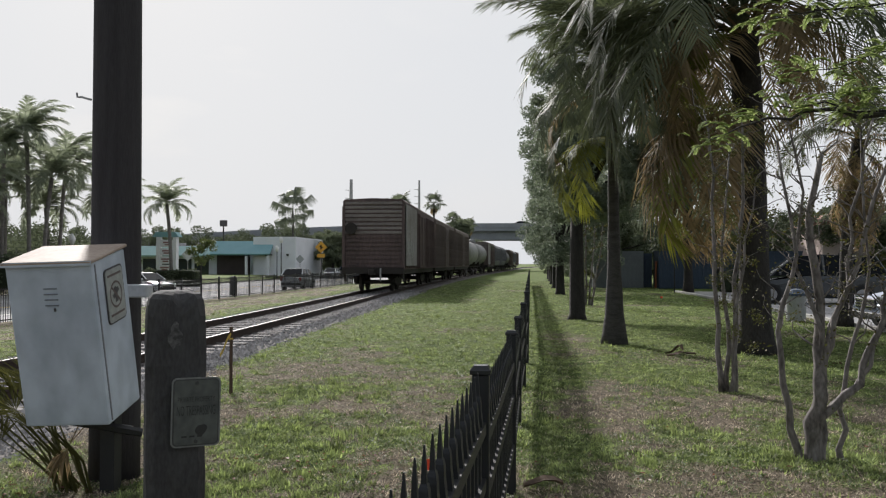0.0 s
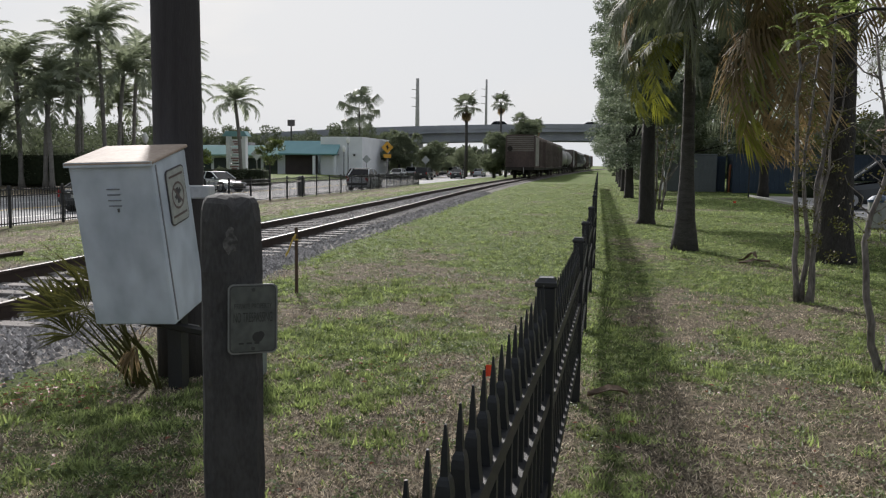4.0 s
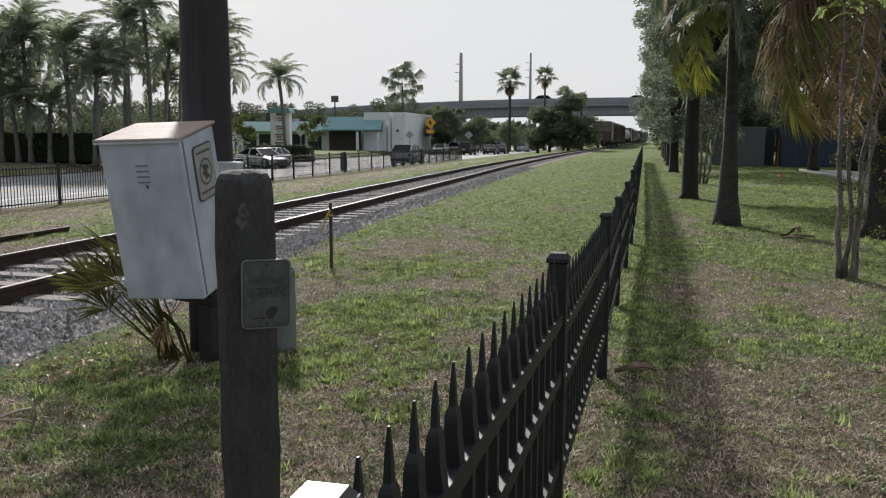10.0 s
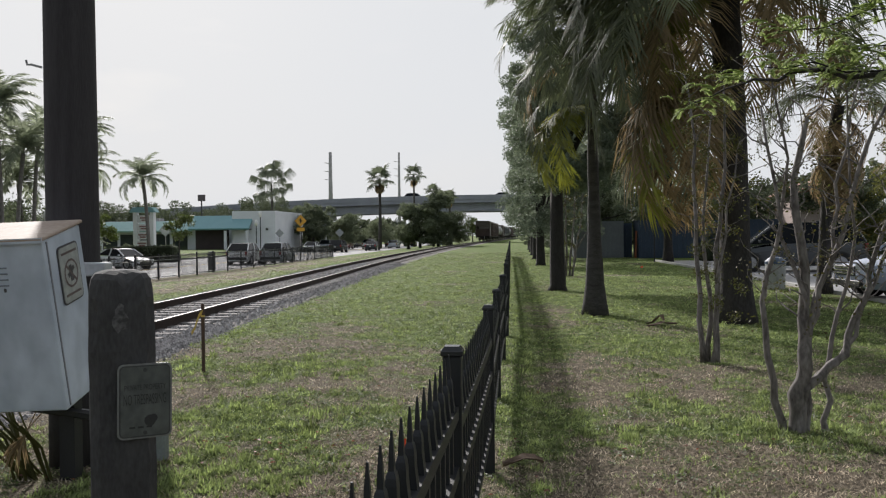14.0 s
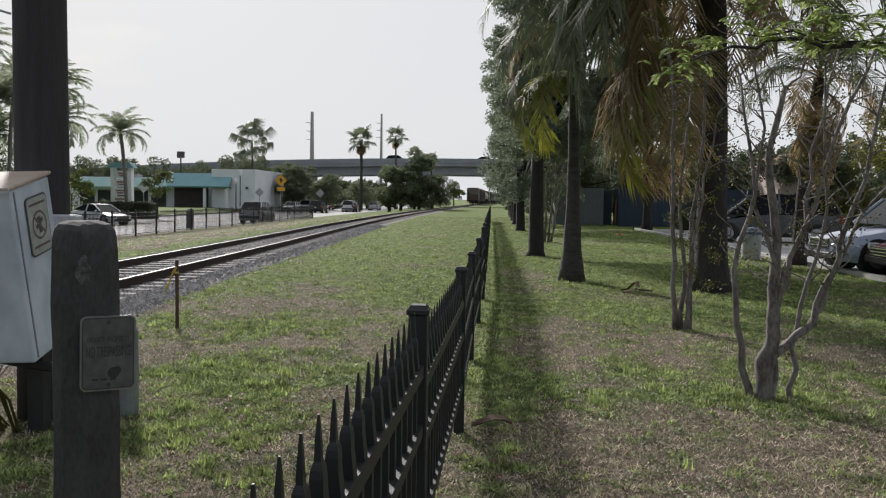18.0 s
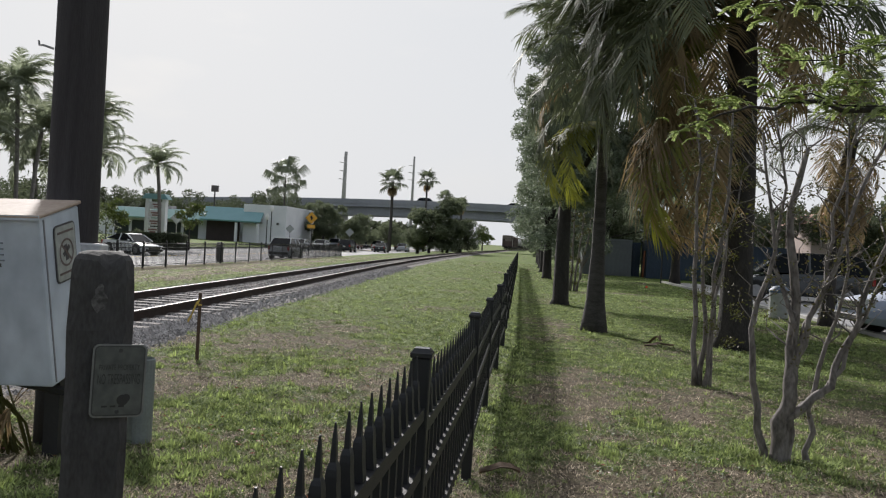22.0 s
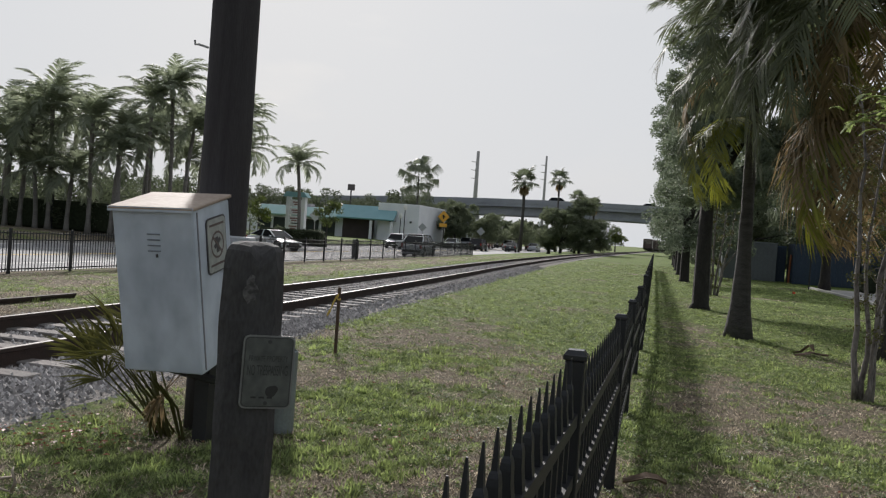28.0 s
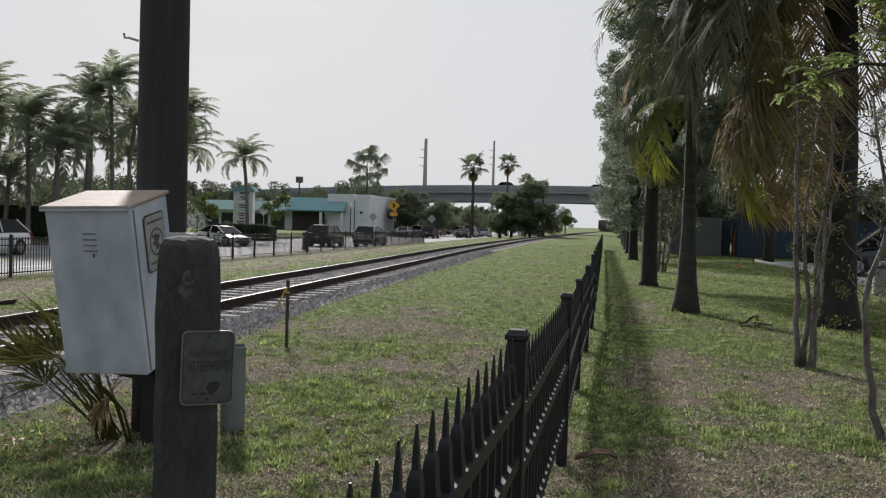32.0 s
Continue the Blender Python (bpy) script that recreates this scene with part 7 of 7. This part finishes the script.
def blades(n, seed, want_dry, material, name, label, category):
    rnd = random.Random(seed)
    vs, fs = [], []
    made = tries = 0
    while made < n and tries < n * 12:
        tries += 1
        d = 1.2 + 72.0 * rnd.random() ** 2.7
        a = radians(rnd.uniform(-72, 72))
        x, y = 0.2 + d * math.sin(a), 1.1 + d * math.cos(a)
        if x > 8.0 or x < -16.0:
            continue
        off = x - track_x(y)
        if -2.0 < off < 1.85 + ballast_spread(y) + 0.25 * noise.noise(Vector((y * 2.0, x * 0.5, 3.0))):
            continue
        dr = dryness(x, y) + 0.70 * noise.noise(Vector((x * 7.0, y * 7.0, 4.0)))
        if want_dry:
            if rnd.random() > 0.05 + 0.95 * smooth01(0.32, 0.60, dr):
                continue
        elif rnd.random() > 1.0 - 0.93 * smooth01(0.38, 0.60, dr):
            continue
        z = ground_z(x, y)
        big = 1.0 + d * 0.05
        tall = rnd.uniform(0.5, 1.0) * (1.0 + 0.9 * max(0.0, noise.noise(Vector((x * 1.7, y * 1.7, 2.0))))) * (0.55 + 1.9 * max(0.0, noise.noise(Vector((x * 8.0, y * 8.0, 6.0))))) + sum(0.25 * math.exp(-((x - gx) ** 2 + (y - gy) ** 2) / gr) for gx, gy, gr in LUSH)
        for _ in range(5 if want_dry else 9):
            a = rnd.uniform(0, 6.283)
            bx, by = x + rnd.gauss(0, 0.022) * big, y + rnd.gauss(0, 0.022) * big
            if want_dry:
                l, h, w = rnd.uniform(0.010, 0.042) * big, rnd.uniform(0.004, 0.024), 0.0036 * big
            else:
                l, h, w = rnd.uniform(0.010, 0.045) * big, 0.040 * tall * rnd.uniform(0.5, 1.25), 0.0060 * big
            cx, cy = math.cos(a), math.sin(a)
            i = len(vs)
            vs += [(bx - cy * w, by + cx * w, z - 0.005), (bx + cy * w, by - cx * w, z - 0.005), (bx + cx * l, by + cy * l, z + h)]
            fs.append((i, i + 1, i + 2))
        made += 1
    ob = new(name, raw_mesh(name, vs, fs, material))
    tagged(ob, label, category, kind="stuff")


blades(72000, 1, False, grass_m, "grass", "short green lawn grass in uneven tufts", "grass")
blades(110000, 2, True, straw_m, "dry_thatch", "dead straw-coloured grass lying on the lawn", "grass")

# low broad-leaved weeds in flat clumps among the grass
rs = random.Random(41)
wv, wf = [], []
for _ in range(5200):
    x, y = rs.uniform(-4.6, 6.5), 2.6 + 15.0 * rs.random() ** 1.5
    off = x - track_x(y)
    if off < 2.3 + ballast_spread(y) or noise.noise(Vector((x * 0.9, y * 0.9, 21.0))) < -0.12:
        continue
    size = rs.uniform(0.03, 0.11)
    for _ in range(rs.randint(9, 22)):
        a, q, l = rs.uniform(0, 6.283), size * rs.random() ** 0.6, rs.uniform(0.012, 0.026)
        px, py = x + q * math.cos(a), y + q * math.sin(a)
        z = ground_z(px, py) + rs.uniform(0.012, 0.045) * (1.0 - 0.5 * q / size)
        c, s = math.cos(a) * l, math.sin(a) * l
        i = len(wv)
        wv += [(px, py, z), (px + c * 0.5 - s * 0.42, py + s * 0.5 + c * 0.42, z + 0.004), (px + c, py + s, z - 0.003), (px + c * 0.5 + s * 0.42, py + s * 0.5 - c * 0.42, z + 0.004)]
        wf.append((i, i + 1, i + 2, i + 3))
tagged(new("lawn_weeds", raw_mesh("lawn_weeds", wv, wf, leaf_mat("weed_leaf", (0.17, 0.225, 0.075), (0.035, 0.060, 0.02), 0.3))), "low dark-green broad-leaved weeds growing in the lawn", "weeds", kind="stuff")

rs = random.Random(14)
lv, lf = [], []
for cx, cy, sp3, n3 in ((-3.35, 6.0, 0.26, 150), (-1.62, 7.15, 0.25, 40), (-2.5, 4.3, 0.9, 50), (0.9, 6.0, 1.6, 60), (-1.0, 8.0, 2.0, 70)):
    for _ in range(n3):
        x, y, a, l = rs.gauss(cx, sp3), rs.gauss(cy, sp3), rs.uniform(0, 6.28), rs.uniform(0.02, 0.055)
        z = ground_z(x, y) + rs.uniform(0.012, 0.035)
        c, s = math.cos(a) * l, math.sin(a) * l
        i = len(lv)
        lv += [(x, y, z), (x + c * 0.5 - s * 0.3, y + s * 0.5 + c * 0.3, z + 0.008), (x + c, y + s, z + 0.002), (x + c * 0.5 + s * 0.3, y + s * 0.5 - c * 0.3, z + 0.008)]
        lf.append((i, i + 1, i + 2, i + 3))
tagged(new("leaf_litter", raw_mesh("leaf_litter", lv, lf, leaf_mat("litter_leaf", (0.30, 0.095, 0.05), (0.10, 0.042, 0.028), 0.2))), "dry reddish-brown fallen leaves scattered in the grass", "leaf litter", kind="stuff")

stone_m = leaf_mat("ballast_stone", (0.54, 0.52, 0.515), (0.034, 0.031, 0.030), 0.0, rough=0.9, spec=0.2)


def ballast_stones(n):
    rnd = random.Random(8)
    vs, fs = [], []
    for q in range(n + 26000):
        y = 1.0 + 46.0 * rnd.random() ** 2.1 if q < n else rnd.uniform(3.5, 15.0)
        w = 2.08 + ballast_spread(y) + 0.2 * noise.noise(Vector((y * 1.5, 4.0, 1.0)))
        o = rnd.uniform(-2.0, w) if q < n else rnd.uniform(0.9, w + 0.12)
        if abs(abs(o) - 0.755) < 0.09:
            continue
        if 0.84 < o < 1.34 and abs((y + 4.0 + 0.27) % 0.54 - 0.27) < 0.105 and rnd.random() < 0.75:
            continue    # the sleepers' ends lie bare
        x = track_x(y) + o
        z = 0.028 - 0.075 * smooth01(1.3, 2.15 + (ballast_spread(y) if o > 0 else 0.0), abs(o)) + rnd.uniform(-0.01, 0.012)
        r = rnd.uniform(0.013, 0.034) * (1.0 + y * 0.025)
        b = len(vs)
        for dx, dy, dz in ((1, 0, 0), (0, 1, 0), (-1, 0, 0), (0, -1, 0), (0, 0, 1)):
            k = r * rnd.uniform(0.6, 1.3)
            vs.append((x + dx * k + rnd.uniform(-0.3, 0.3) * r, y + dy * k + rnd.uniform(-0.3, 0.3) * r, z + dz * k * 0.9 + rnd.uniform(-0.2, 0.2) * r))
        fs += [(b, b + 1, b + 4), (b + 1, b + 2, b + 4), (b + 2, b + 3, b + 4), (b + 3, b, b + 4)]
    ob = new("ballast_stones", raw_mesh("ballast_stones", vs, fs, stone_m))
    tagged(ob, "loose grey crushed stones of the railway ballast", "ballast", kind="stuff")


ballast_stones(60000)

# sleepers, under the rails
bm = bmesh.new()
box(bm, 2.6, 0.23, 0.16, bevel=0.012)
sleeper_me = mesh_of("sleeper", bm, mat("sleeper_wood", (0.23, 0.21, 0.20), 0.9, (0.10, 0.09, 0.083), scale=4, fine=30, bump=0.5, stretch=(0.6, 5, 5), vary=0.2))
bed = bpy.data.objects["ballast"]
yy, rs = -4.0, random.Random(3)
while yy < 146:
    part("sleeper", sleeper_me, None, bed, at=pose(track_x(yy) + rs.uniform(-0.04, 0.04), yy, -0.098, 0, 0, rs.uniform(-1.5, 1.5)))
    yy += 0.54
motions()
